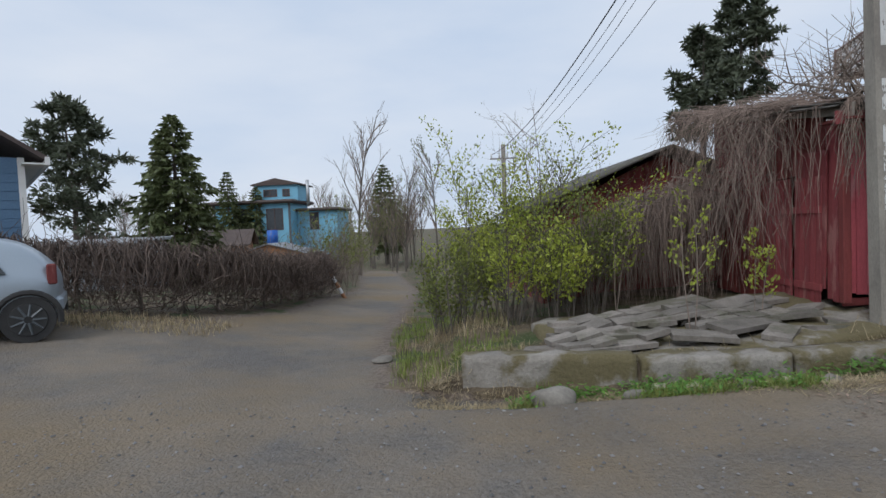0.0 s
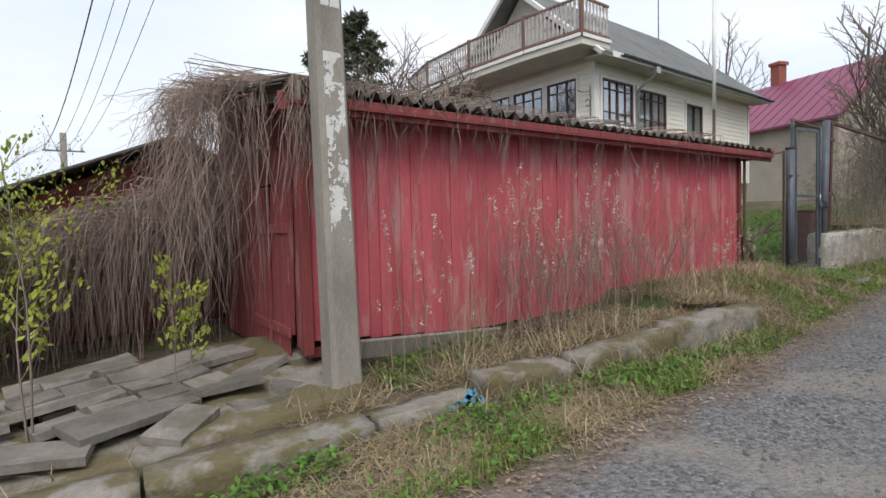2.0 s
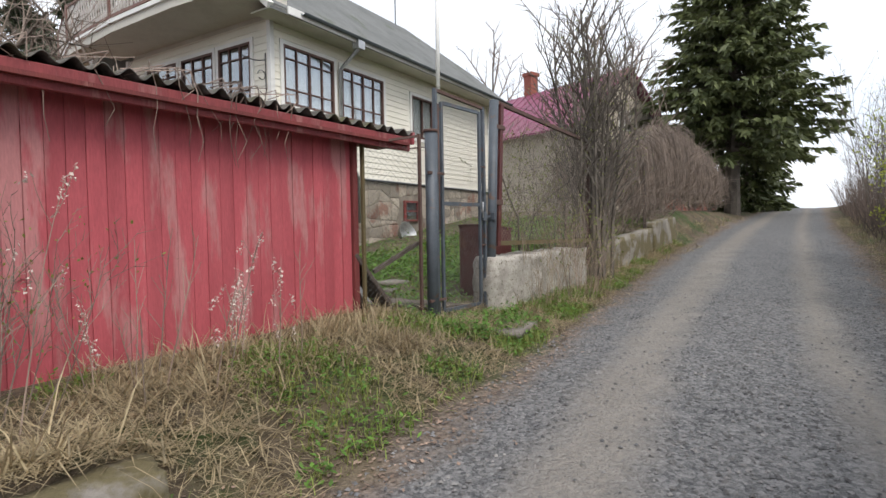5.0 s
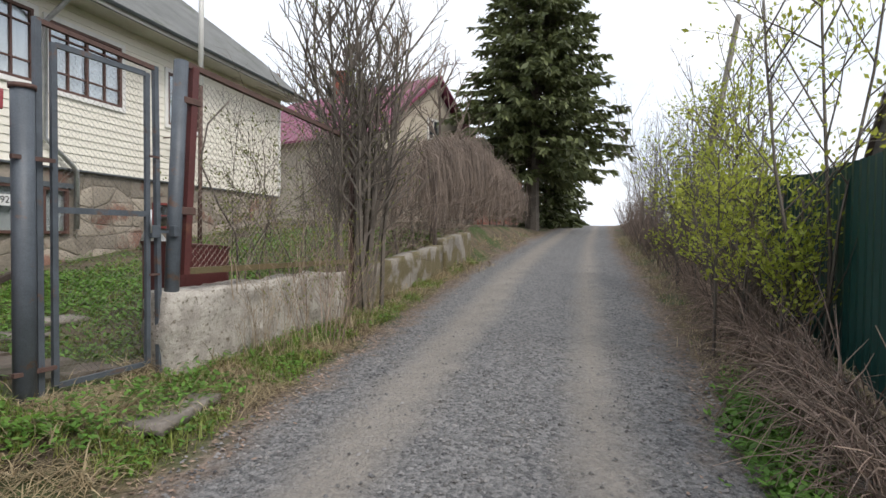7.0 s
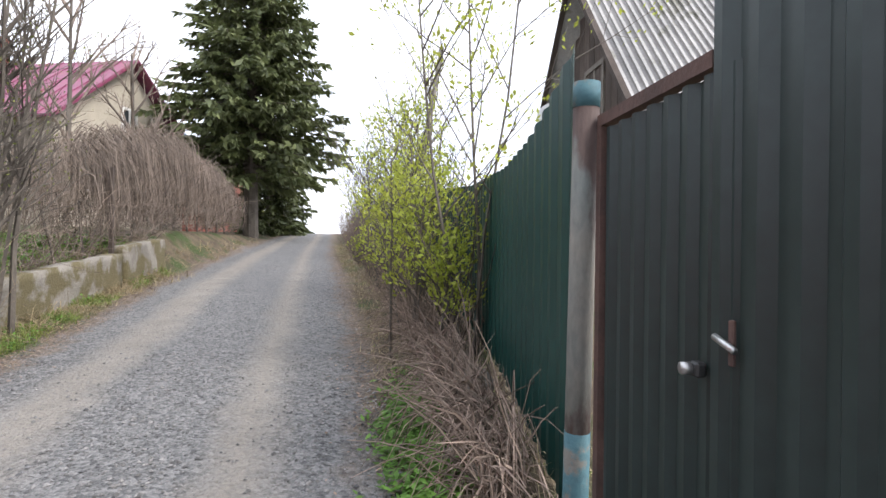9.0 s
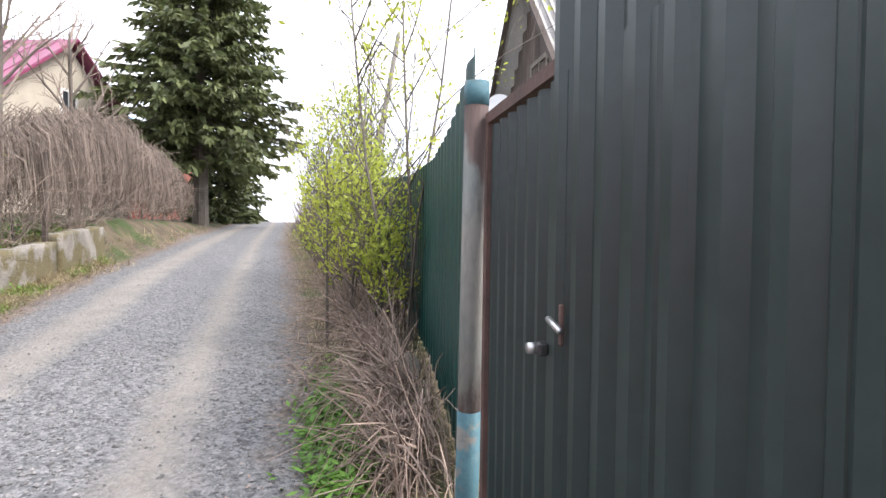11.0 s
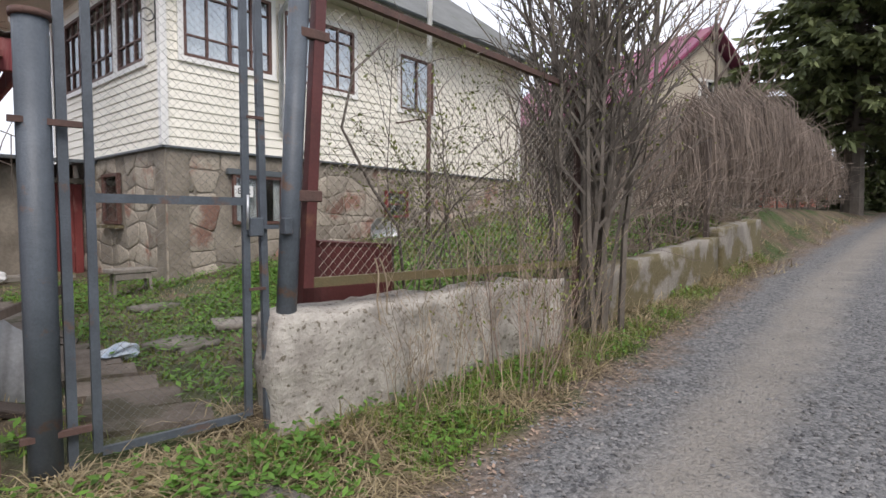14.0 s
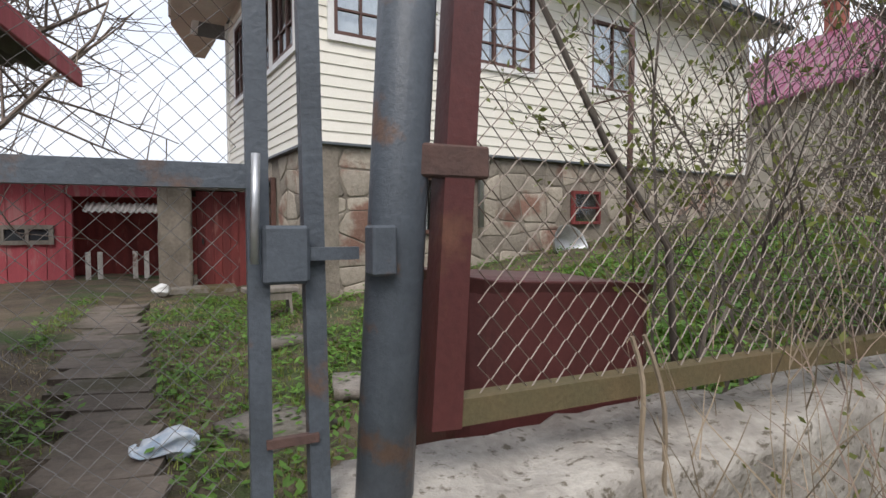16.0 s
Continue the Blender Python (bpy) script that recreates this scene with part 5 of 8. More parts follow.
def branch(s, p, d, length, r, level, tips, kids=(5, 4), wob=0.16, spread=0.75, up=0.15, shrink=0.5, n=4, start=0.3, fine=None):
    pts, _ = bent(p, d, length, wob, n)
    s.tube(pts, r, r * 0.35, 5 if r > 0.03 else 3)
    if level == 0:
        tips.append((pts[-1], (pts[-1] - pts[-2]).normalized()))
        tips.append((pts[-2], (pts[-1] - pts[-2]).normalized()))
        return
    k = kids[len(kids) - level] if len(kids) >= level else 3
    for i in range(k):
        t = start + (1 - start) * (i + rnd(0, 1)) / k
        f = t * n
        a = min(n - 1, int(f))
        q = pts[a].lerp(pts[a + 1], f - a)
        ax = (pts[a + 1] - pts[a]).normalized()
        side = V(rnd(-1, 1), rnd(-1, 1), rnd(-1, 1)).cross(ax)
        if side.length < 0.05:
            continue
        nd = (ax * (1 - spread * 0.6) + side.normalized() * spread + V(0, 0, up)).normalized()
        branch(fine or s, q, nd, length * shrink * rnd(0.7, 1.2) * (1.15 - 0.5 * t), max(0.0022, r * 0.45), level - 1, tips, kids, wob * 1.2, spread, up, shrink, n if level > 1 else 3, 0.2)
    tips.append((pts[-1], (pts[-1] - pts[-2]).normalized()))


def leaves(s, tips, per, size, spread=0.05, droop=0.0):
    for p, d in tips:
        for _ in range(per):
            c = p + V(rnd(-1, 1), rnd(-1, 1), rnd(-1, 1)) * spread
            a = (d + V(rnd(-1, 1), rnd(-1, 1), rnd(-0.6, 1) - droop)).normalized()
            b = a.orthogonal()
            b.rotate(Matrix.Rotation(rnd(0, 6.3), 3, a))
            z = size * rnd(0.6, 1.3)
            s.quad(c, a * z, b * z * 0.75)


def shrub(name, x, y, h, stems, label, category, lean=0.25, r=0.02, kids=(5, 4), per=0, leaf=None, size=0.03, wood="twig", base=0.25, spread=0.7, shrink=0.45, z=None, leaf_spread=0.05, group="", share=1.0):
    zz = gz(x, y) - 0.05 if z is None else z
    t = thing(name, x, y, zz, label, category, group)
    s, tips = Soup(), []
    single = name in ("bush", "young_tree", "sapling")
    for i in range(stems):
        if single and i:
            s.ob("stem", M[wood], t)
            s = Soup()
        an = rnd(0, 6.283)
        p = V(x + base * rnd(0, 1) * math.cos(an), y + base * rnd(0, 1) * math.sin(an), zz)
        d = V(math.cos(an) * lean * rnd(0.2, 1), math.sin(an) * lean * rnd(0.2, 1), 1)
        branch(s, p, d, h * rnd(0.6, 1.05), r * rnd(0.6, 1.2), len(kids), tips, kids, 0.09, spread, 0.2, shrink)
    tagged(s.ob("stem" if single else "twig_mass", M[wood], t), kind="" if single else "stuff")
    if per:
        lf = Soup()
        pick = [q for q in tips if random.random() < share]
        leaves(lf, pick, per, size, leaf_spread)
        tagged(lf.ob("foliage", M[leaf], t), kind="stuff")
    return t


def spruce(name, x, y, h, radius, foot, label, material="needle", whorls=34, seed=0, sprays=26, z=None, gap=0.0, size=0.2):
    random.seed(seed)
    zz = gz(x, y) - 0.1 if z is None else z
    t = thing(name, x, y, zz, label, "spruce tree")
    s = Soup()
    s.tube([V(x, y, zz), V(x + 0.05, y, zz + h * 0.5), V(x, y, zz + h)], 0.022 * h + 0.03, 0.02, 8)
    s.ob("trunk", M["bark"], t)
    b, nd = Soup(), Soup()
    for w in range(whorls):
        u = w / (whorls - 1)
        z0 = zz + foot + (h - foot) * u ** 0.92
        rad = radius * (1 - u) ** 0.68 * (0.6 + 0.4 * min(1, (u + 0.06) * 6)) + 0.12
        for k in range(12):
            an = rnd(0, 6.283)
            ln = rad * rnd(0.6, 1.12) * (1 + 0.25 * noise.noise(V(math.cos(an) * 1.4 + seed, math.sin(an) * 1.4, u * 6)))
            d = V(math.cos(an), math.sin(an), 0.12)
            pts, q, dd = [V(x, y, z0)], V(x, y, z0), d
            for j in range(4):
                dd = (dd + V(0, 0, (-0.22 if j < 2 else 0.08) * (1 - u * 0.8))).normalized()
                q = q + dd * ln / 4
                pts.append(q.copy())
            b.tube(pts, 0.012 + 0.01 * ln, 0.004, 3)
            for j in range(max(4, int(sprays * min(1.0, ln / radius + 0.2)))):
                f = rnd(0.12, 1) ** 0.8 * 4
                a = min(3, int(f))
                p = pts[a].lerp(pts[a + 1], f - a)
                out = (pts[a + 1] - pts[a]).normalized()
                side = out.cross(V(0, 0, 1)).normalized()
                v = (out * rnd(0.3, 1) + side * rnd(-1, 1) + V(0, 0, rnd(-1.1, 0.25))).normalized()
                z = size * rnd(0.6, 1.4) * (0.6 + 0.4 * (1 - u))
                up = v.orthogonal()
                up.rotate(Matrix.Rotation(rnd(0, 6.3), 3, v))
                nd.quad(p + v * z * 0.6, v * z, up * z * 0.5)
    tagged(b.ob("branch_mass", M["bark"], t), kind="stuff")
    nd.ob("crown", M[material], t)
    return t


def pine(name, x, y, h, radius, label, seed=0, z=None, clear=0.35, limbs=34, size=0.16):
    random.seed(seed)
    zz = gz(x, y) - 0.1 if z is None else z
    t = thing(name, x, y, zz, label, "pine tree")
    s, nd = Soup(), Soup()
    top = V(x + rnd(-0.4, 0.4), y, zz + h)
    trunk = [V(x, y, zz), V(x + rnd(-0.2, 0.2), y + rnd(-0.2, 0.2), zz + h * 0.5), top]
    s.tube(trunk, 0.02 * h, 0.03, 8)
    s.ob("trunk", M["bark"], t)
    b = Soup()
    for k in range(limbs):
        u = clear + (1 - clear) * (k + rnd(0, 1)) / limbs
        p = trunk[1].lerp(top, max(0, u * 2 - 1)) if u > 0.5 else trunk[0].lerp(trunk[1], u * 2)
        an = rnd(0, 6.283)
        ln = radius * (1.1 - u) ** 0.6 * rnd(0.5, 1.15)
        pts, d = bent(p, V(math.cos(an), math.sin(an), 0.25), ln, 0.22, 4)
        b.tube(pts, 0.02 + 0.012 * ln, 0.01, 4)
        for j in range(6):
            c = pts[2 + j % 3] + V(rnd(-1, 1), rnd(-1, 1), rnd(-0.3, 0.6)) * ln * 0.22
            cr = rnd(0.25, 0.5) * radius * 0.28
            for _ in range(34):
                v = V(random.gauss(0, 1), random.gauss(0, 1), random.gauss(0.1, 0.7)).normalized()
                q = c + v * cr * rnd(0.3, 1.0)
                o = v.orthogonal()
                o.rotate(Matrix.Rotation(rnd(0, 6.3), 3, v))
                nd.quad(q, v * size * rnd(0.6, 1.2), o * size * 0.4)
    tagged(b.ob("limb_mass", M["bark"], t), kind="stuff")
    nd.ob("crown", M["pine"], t)
    return t


def bare_tree(name, x, y, h, label, seed=0, z=None, r=0.09, lean=0.05, kids=(12, 6, 4), wood="twig", spread=0.6, start=0.3, shrink=0.42, per=0, leaf=None, size=0.04, group=""):
    random.seed(seed)
    zz = gz(x, y) - 0.1 if z is None else z
    t = thing(name, x, y, zz, label, "tree", group)
    s, tips = Soup(), []
    twigs = Soup()
    branch(s, V(x, y, zz), V(rnd(-lean, lean), rnd(-lean, lean), 1), h, r, len(kids), tips, kids, 0.06, spread, 0.25, shrink, 6, start, twigs)
    s.ob("trunk", M["bark"], t)
    tagged(twigs.ob("twig_mass", M[wood], t), kind="stuff")
    if per:
        lf = Soup()
        leaves(lf, tips, per, size, 0.08)
        lf.ob("crown", M[leaf], t)
    return t


def hanging_hedge(name, line, height, width, strands, label, seed=0, material="vine", drop=0.85, r=0.006, tangle=0.5, dx=0.0):
    """A hedge of drooping dry stems over a line in plan."""
    random.seed(seed)
    t = thing(name, line[0][0], line[0][1], gz(*line[0][:2]), label, "hedge")
    segs = [math.hypot(b[0] - a[0], b[1] - a[1]) for a, b in zip(line, line[1:])]
    total = sum(segs)
    s = Soup()
    for _ in range(strands):
        u = rnd(0, total)
        for (a, b), ln in zip(zip(line, line[1:]), segs):
            if u <= ln:
                break
            u -= ln
        f = min(1, u / ln)
        x, y = a[0] + (b[0] - a[0]) * f, a[1] + (b[1] - a[1]) * f
        h = a[2] + (b[2] - a[2]) * f if len(a) > 2 else height
        d = V(b[0] - a[0], b[1] - a[1], 0).normalized()
        nrm = V(-d.y, d.x, 0) * random.choice((-1, 1))
        g = gz(x, y)
        h = h * (1 + 0.13 * noise.noise(V(x * 0.9, y * 0.9, seed))) * rnd(0.75, 1.06)
        w = width * rnd(0.4, 1.1)
        p0 = V(x, y, g + h * rnd(0.5, 0.95)) - nrm * w * rnd(0, 0.3)
        p1 = V(x, y, g + h) + nrm * w * 0.3 + d * rnd(-0.25, 0.25)
        p2 = p1 + nrm * w * 0.45 + d * rnd(-0.25, 0.25) + V(0, 0, -h * 0.12)
        p3 = p2 + nrm * w * rnd(0.02, 0.25) + d * rnd(-0.2, 0.2) + V(0, 0, -h * drop * rnd(0.2, 0.6))
        p4 = p3 + nrm * w * rnd(-0.25, 0.1) + d * rnd(-0.2, 0.2) + V(0, 0, -h * drop * rnd(0.1, 0.35))
        p4.z = max(p4.z, g + 0.02)
        s.tube([p0, p1, p2, p3, p4], r * rnd(0.7, 1.3), r * 0.45, 3)
        if random.random() < tangle:
            q, _ = bent(V(x, y, g + h * rnd(0.0, 0.7)) + nrm * w * rnd(0, 0.9), V(rnd(-1, 1), rnd(-1, 1), rnd(0.1, 1.4)), rnd(0.4, 1.2) * min(1.2, height), 0.35, 4, 0.05)
            s.tube(q, r * 1.1, r * 0.4, 3)
    tagged(s.ob("twig_mass", M[material], t), kind="stuff")
    for i in range(max(3, int(total / 1.2))):
        u = (i + 0.5) / max(3, int(total / 1.2))
        k = min(len(line) - 2, int(u * (len(line) - 1)))
        f = u * (len(line) - 1) - k
        a, b = line[k], line[k + 1]
        x, y = a[0] + (b[0] - a[0]) * f, a[1] + (b[1] - a[1]) * f
        s = Soup()
        pts, _ = bent(V(x, y, gz(x, y) - 0.05), V(rnd(-0.1, 0.1), rnd(-0.1, 0.1), 1), height * 0.85, 0.08)
        s.tube(pts, 0.03, 0.015, 5)
        s.ob("trunk", M["bark"], t)
    return t


# the dry hedge across the side road
hanging_hedge("hedge", [(-13.5, 9.3, 1.6), (-9, 9.4, 1.5), (-6.5, 10.0, 1.45), (-5.5, 11.3, 1.4), (-5.2, 13.2, 1.25), (-5.2, 17.6, 1.35)], 1.45, 0.5, 2600, "dense drooping dry brown hedge", 11, material="hedge", r=0.009, tangle=0.8)
# vines over the shed's end and the barn
random.seed(21)


def build_vines():
    v = thing("vine_tangle", 3.2, 9.0, 0.1, "tangle of bare brown vines hanging off the shed roof", "vines")
    s = Soup()
    for _ in range(470):
        # curtain from the roof edge
        y = 7.4 + 3.4 * random.random() ** 1.3
        x = 4.1 + rnd(-0.15, 0.1)
        z = 2.75 + 0.14 * (y - 6.5) + rnd(-0.05, 0.1)
        p = V(x + rnd(0.0, 0.5), y + rnd(-0.3, 0.3), z + rnd(0.0, 0.1))
        pts = [p]
        q = V(x - rnd(0.05, 0.55), y + rnd(-0.15, 0.15), z + rnd(-0.1, 0.16))
        pts.append(q.copy())
        drop = rnd(0.3, 2.4)
        for j in range(5):
            q = q + V(rnd(-0.26, 0.2), rnd(-0.24, 0.24), -drop / 5 * rnd(0.4, 1.6))
            q.z = max(q.z, 0.15)
            pts.append(q.copy())
        s.tube(pts, rnd(0.002, 0.007), 0.0015, 3)
    for _ in range(230):
        # strands over the front corner and the eaves
        x = 4.2 + 7.0 * random.random() ** 3
        p = V(x, 6.62 + 0.05 * (x - 4.2), 2.78)
        pts = [p + V(rnd(-0.3, 0.3), 0.4, 0.08), p + V(0, -0.13, 0.03)]
        q = pts[-1]
        drop = rnd(0.2, 1.0) * (1.2 if x < 5.2 else 0.7)
        for j in range(4):
            q = q + V(rnd(-0.1, 0.1), rnd(-0.02, 0.05), -drop / 4)
            pts.append(q.copy())
        s.tube(pts, rnd(0.003, 0.007), 0.002, 3)
    for _ in range(60):
        # strands hanging over the end wall and doors
        p = V(4.15, rnd(6.7, 8.6), 2.8)
        pts = [p]
        q = p + V(-0.12, rnd(-0.05, 0.05), 0)
        pts.append(q.copy())
        drop = rnd(0.5, 2.2)
        for j in range(5):
            q = q + V(rnd(-0.05, 0.05), rnd(-0.1, 0.1), -drop / 5)
            pts.append(q.copy())
        s.tube(pts, rnd(0.003, 0.006), 0.002, 3)
    tagged(s.ob("hanging_growth", M["vine"], v), kind="stuff")
    s = Soup()
    for _ in range(2100):
        # the mound between shed and barn
        u, w = random.random(), random.random()
        x, y = 0.9 + 3.3 * u, 9.2 + 2.2 * w
        top = 1.05 + 1.2 * u ** 0.8 + 0.25 * noise.noise(V(x * 1.4, y * 1.4, 9))
        p = V(x, y, top * rnd(0.75, 1.05))
        pts = [p + V(rnd(0, 0.4), rnd(0, 0.3), rnd(-0.1, 0.05)), p]
        q = p.copy()
        out = V(-0.35 * rnd(0, 1), -0.5 * rnd(0.2, 1), 0)
        drop = top * rnd(0.3, 0.95)
        for j in range(4):
            q = q + out * (0.45 if j < 2 else 0.12) + V(rnd(-0.09, 0.09), rnd(-0.09, 0.09), -drop / 4 * (0.4 if j == 0 else 1.2))
            q.z = max(q.z, gz(q.x, q.y) + 0.02)
            pts.append(q.copy())
        s.tube(pts, rnd(0.004, 0.009), 0.002, 3)
    tagged(s.ob("mounded_growth", M["vine"], v), kind="stuff")


build_vines()
# drooping hedge along the lane, with the green under it
hanging_hedge("lane_hedge", [(21.4, 7.75, 2.35), (24, 7.85, 2.6), (28, 8.1, 2.5), (31, 8.3, 2.3), (34.5, 8.5, 1.9)], 2.5, 0.75, 2400, "drooping grey-brown hedge behind the low wall", 12, material="twig", r=0.009, drop=0.9)
hanging_hedge("thicket", [(17.2, 7.3, 2.3), (19.0, 7.4, 2.3), (21.6, 7.7, 2.3)], 2.3, 0.4, 420, "thin bare hedge along the mesh fence", 13, material="twig", r=0.005, drop=0.5, tangle=1.6)

random.seed(31)
# the many-stemmed bush by the mesh fence
shrub("bush", 17.5, 6.68, 4.7, 18, "tall bare many-stemmed bush growing by the lane", "bush", lean=0.13, r=0.04, kids=(13, 7), wood="bark", base=0.38, spread=0.55, shrink=0.34, per=1, leaf="leaf_olive", size=0.02, share=0.5)
random.seed(32)
shrub("shrub", 15.05, 6.3, 1.25, 24, "dry weed stalks standing against the wall", "weeds", lean=0.35, r=0.0032, kids=(5,), wood="straw_stem", base=0.35, spread=0.6, shrink=0.3)
shrub("shrub", 14.75, 6.35, 0.7, 14, "dry weed stalks standing against the wall", "weeds", lean=0.3, r=0.004, kids=(4,), wood="straw_stem", base=0.2, spread=0.6, shrink=0.3)
shrub("shrub", 15.8, 6.25, 1.5, 24, "budding brown stems standing against the wall", "weeds", lean=0.35, r=0.005, kids=(7,), wood="cane", base=0.4, spread=0.6, shrink=0.35, per=2, leaf="leaf_olive", size=0.018)
shrub("shrub", 16.4, 6.3, 1.3, 34, "dry weed stalks standing against the wall", "weeds", lean=0.3, r=0.0032, kids=(5,), wood="straw_stem", base=0.35, spread=0.6, shrink=0.3)


def build_climber():
    """Budding climber woven through the wire mesh."""
    random.seed(33)
    c = thing("climber", 15.2, 6.75, 1.0, "budding woody climber woven through the wire mesh", "climbing plant")
    s, tips = Soup(), []
    for k in range(16):
        x = 14.95 + k * 0.14 + rnd(-0.1, 0.1)
        p = V(x, 6.85 + rnd(0, 0.25), 1.05)
        branch(s, p, V(rnd(-0.45, 0.45), 0.0, 1), rnd(1.4, 2.3), rnd(0.006, 0.011), 2, tips, (8, 5), 0.26, 0.75, 0.05, 0.42, 6, 0.15)
    tagged(s.ob("twig_mass", M["bark"], c), kind="stuff")
    lf = Soup()
    leaves(lf, [q for q in tips if q[0].x > 14.5 and q[0].y > 6.66], 2, 0.02, 0.04)
    tagged(lf.ob("bud_mass", M["leaf_olive"], c), kind="stuff")
    # gnarled stem
    s = Soup()
    s.tube([V(15.2, 6.9, 1.2), V(15.1, 6.85, 1.7), V(14.85, 6.85, 2.0), V(14.6, 6.85, 2.4), V(14.7, 6.85, 2.8), V(15.0, 6.85, 3.1)], 0.014, 0.008, 6)
    s.ob("old_stem", M["bark"], c, smooth=True)


build_climber()

# willow thicket at the road fork
random.seed(41)
for i, (x, y, h, n) in enumerate(((0.0, 8.9, 3.6, 8), (0.9, 9.3, 2.6, 9), (-0.7, 9.9, 2.3, 8), (1.5, 8.6, 1.9, 10), (0.3, 8.3, 1.7, 12), (-0.5, 8.6, 1.5, 10), (1.9, 9.6, 2.2, 7), (0.2, 10.6, 2.6, 7), (1.0, 8.2, 1.4, 12), (-0.9, 9.2, 1.4, 9))):
    tall = i in (0, 2, 7)
    shrub("willow_bush", x, y, h, n, "young willow bush with fresh yellow-green leaves", "bush", lean=0.34, r=0.014, kids=(9, 5), per=4 if tall else 3, leaf="leaf" if i % 2 == 0 else "leaf_olive", size=0.032, base=0.4, spread=0.6, shrink=0.32, wood="bark", leaf_spread=0.12, group="willow thicket", share=0.85 if tall else 0.6)
shrub("bare_bush", 1.4, 11.2, 4.0, 5, "slim grey bush with pale buds", "bush", lean=0.25, r=0.02, kids=(9, 6), per=2, leaf="leaf_olive", size=0.018, base=0.3, share=0.5)
# saplings among the slabs
for x, y, h in ((2.3, 6.4, 1.9), (3.3, 6.85, 1.35), (1.8, 8.0, 1.6)):
    shrub("sapling", x, y, h, 2, "thin sapling with tufts of new leaves", "sapling", lean=0.1, r=0.009, kids=(9,), per=7, leaf="leaf", size=0.03, base=0.05, spread=0.7, shrink=0.2, leaf_spread=0.06, group="saplings among the slabs", z=0.1)

# right bank: brambles, saplings and scrub
random.seed(51)


def build_brambles():
    b = thing("brambles", 15, 1.7, 0.5, "thick tangle of dead brown bramble canes on the bank", "brambles")
    s = Soup()
    for _ in range(1100):
        x = rnd(13.35, 22) if random.random() < 0.75 else rnd(13.35, 16)
        y = np.interp(x, [13, 16, 22], [1.55, 1.6, 2.0]) + rnd(-0.25, 0.08)
        z = gz(x, y)
        h = rnd(0.08, 0.6)
        d = V(rnd(-1, 1), rnd(-1, 1), 0).normalized()
        ln = rnd(0.25, 0.8)
        pts = [V(x, y, z) + d * ln * t + V(0, 0, h * 4 * t * (1 - t) * 0.8 + rnd(-0.02, 0.02)) for t in (0, 0.25, 0.5, 0.75, 1)]
        pts[-1].z = max(pts[-1].z, gz(pts[-1].x, pts[-1].y))
        if min(p.y for p in pts) < 1.32:
            continue
        s.tube(pts, rnd(0.003, 0.007), 0.002, 3)
    for _ in range(900):
        x = rnd(13.4, 19)
        y = float(np.interp(x, [13, 16, 22], [1.55, 1.65, 2.05])) + rnd(-0.22, 0.1)
        pts, _ = bent(V(x, y, gz(x, y) + rnd(0, 0.3)), V(rnd(-1, 1), rnd(-0.6, 0.8), rnd(-0.1, 0.9)), rnd(0.3, 0.9), 0.2, 4, 0.12)
        if min(p.y for p in pts) > 1.32:
            s.tube(pts, rnd(0.003, 0.009), 0.002, 3)
    tagged(s.ob("low_growth", M["cane"], b), kind="stuff")
    for _ in range(2):
        s = Soup()
        for _ in range(750):
            x = rnd(16, 40)
            y = np.interp(x, LANE_X, LANE_R) - rnd(0.4, 1.7)
            z = gz(x, y)
            pts, _ = bent(V(x, y, z), V(rnd(-0.4, 0.4), rnd(-0.4, 0.5), 1), rnd(0.5, 1.7), 0.16)
            s.tube(pts, rnd(0.005, 0.01), 0.003, 3)
        tagged(s.ob("standing_growth", M["hedge"], b), kind="stuff")


build_brambles()
for x, y, h, lf in ((16.1, 1.3, 5.0, "leaf"), (16.7, 1.9, 2.1, "leaf"), (19.4, 1.9, 3.2, "leaf"), (21.2, 2.1, 2.6, "leaf"), (18.6, 1.6, 4.6, "leaf"), (17.4, 1.8, 2.3, "leaf"), (16.2, 1.6, 1.7, "leaf"), (18.2, 1.75, 2.6, "leaf"), (20.2, 1.7, 3.6, "leaf_olive")):
    shrub("young_tree", x, y, h, 3, "slender young tree with fresh yellow-green leaves", "tree", lean=0.12, r=0.022, kids=(10, 5), per=4, leaf=lf, size=0.03, base=0.2, spread=0.7, shrink=0.34, wood="bark", group="young trees on the bank", leaf_spread=0.1, share=0.9)
for k in range(20):
    x = 21.5 + k * 1.0
    y = float(np.interp(x, LANE_X, LANE_R)) - rnd(0.6, 2.2)
    shrub("bare_shrub", x, y, rnd(2.0, 4.4) * (1 if k < 14 else 0.7), 6, "bare grey-brown shrub on the bank", "shrub", wood="bark", lean=0.22, r=0.018, kids=(7, 4), base=0.4, spread=0.55, shrink=0.36, per=1 if k % 3 == 0 else 0, leaf="leaf_olive", size=0.025, group="bare shrubs on the bank", share=0.5)
for k in range(8):
    x = 38 + k * 1.6
    shrub("bare_shrub", x, 9.4 + rnd(-0.5, 1.0), rnd(0.9, 1.6), 7, "low shrub with new green leaves by the crest", "shrub", lean=0.4, r=0.012, kids=(6, 3), base=0.5, per=3, leaf="leaf_olive", size=0.05)

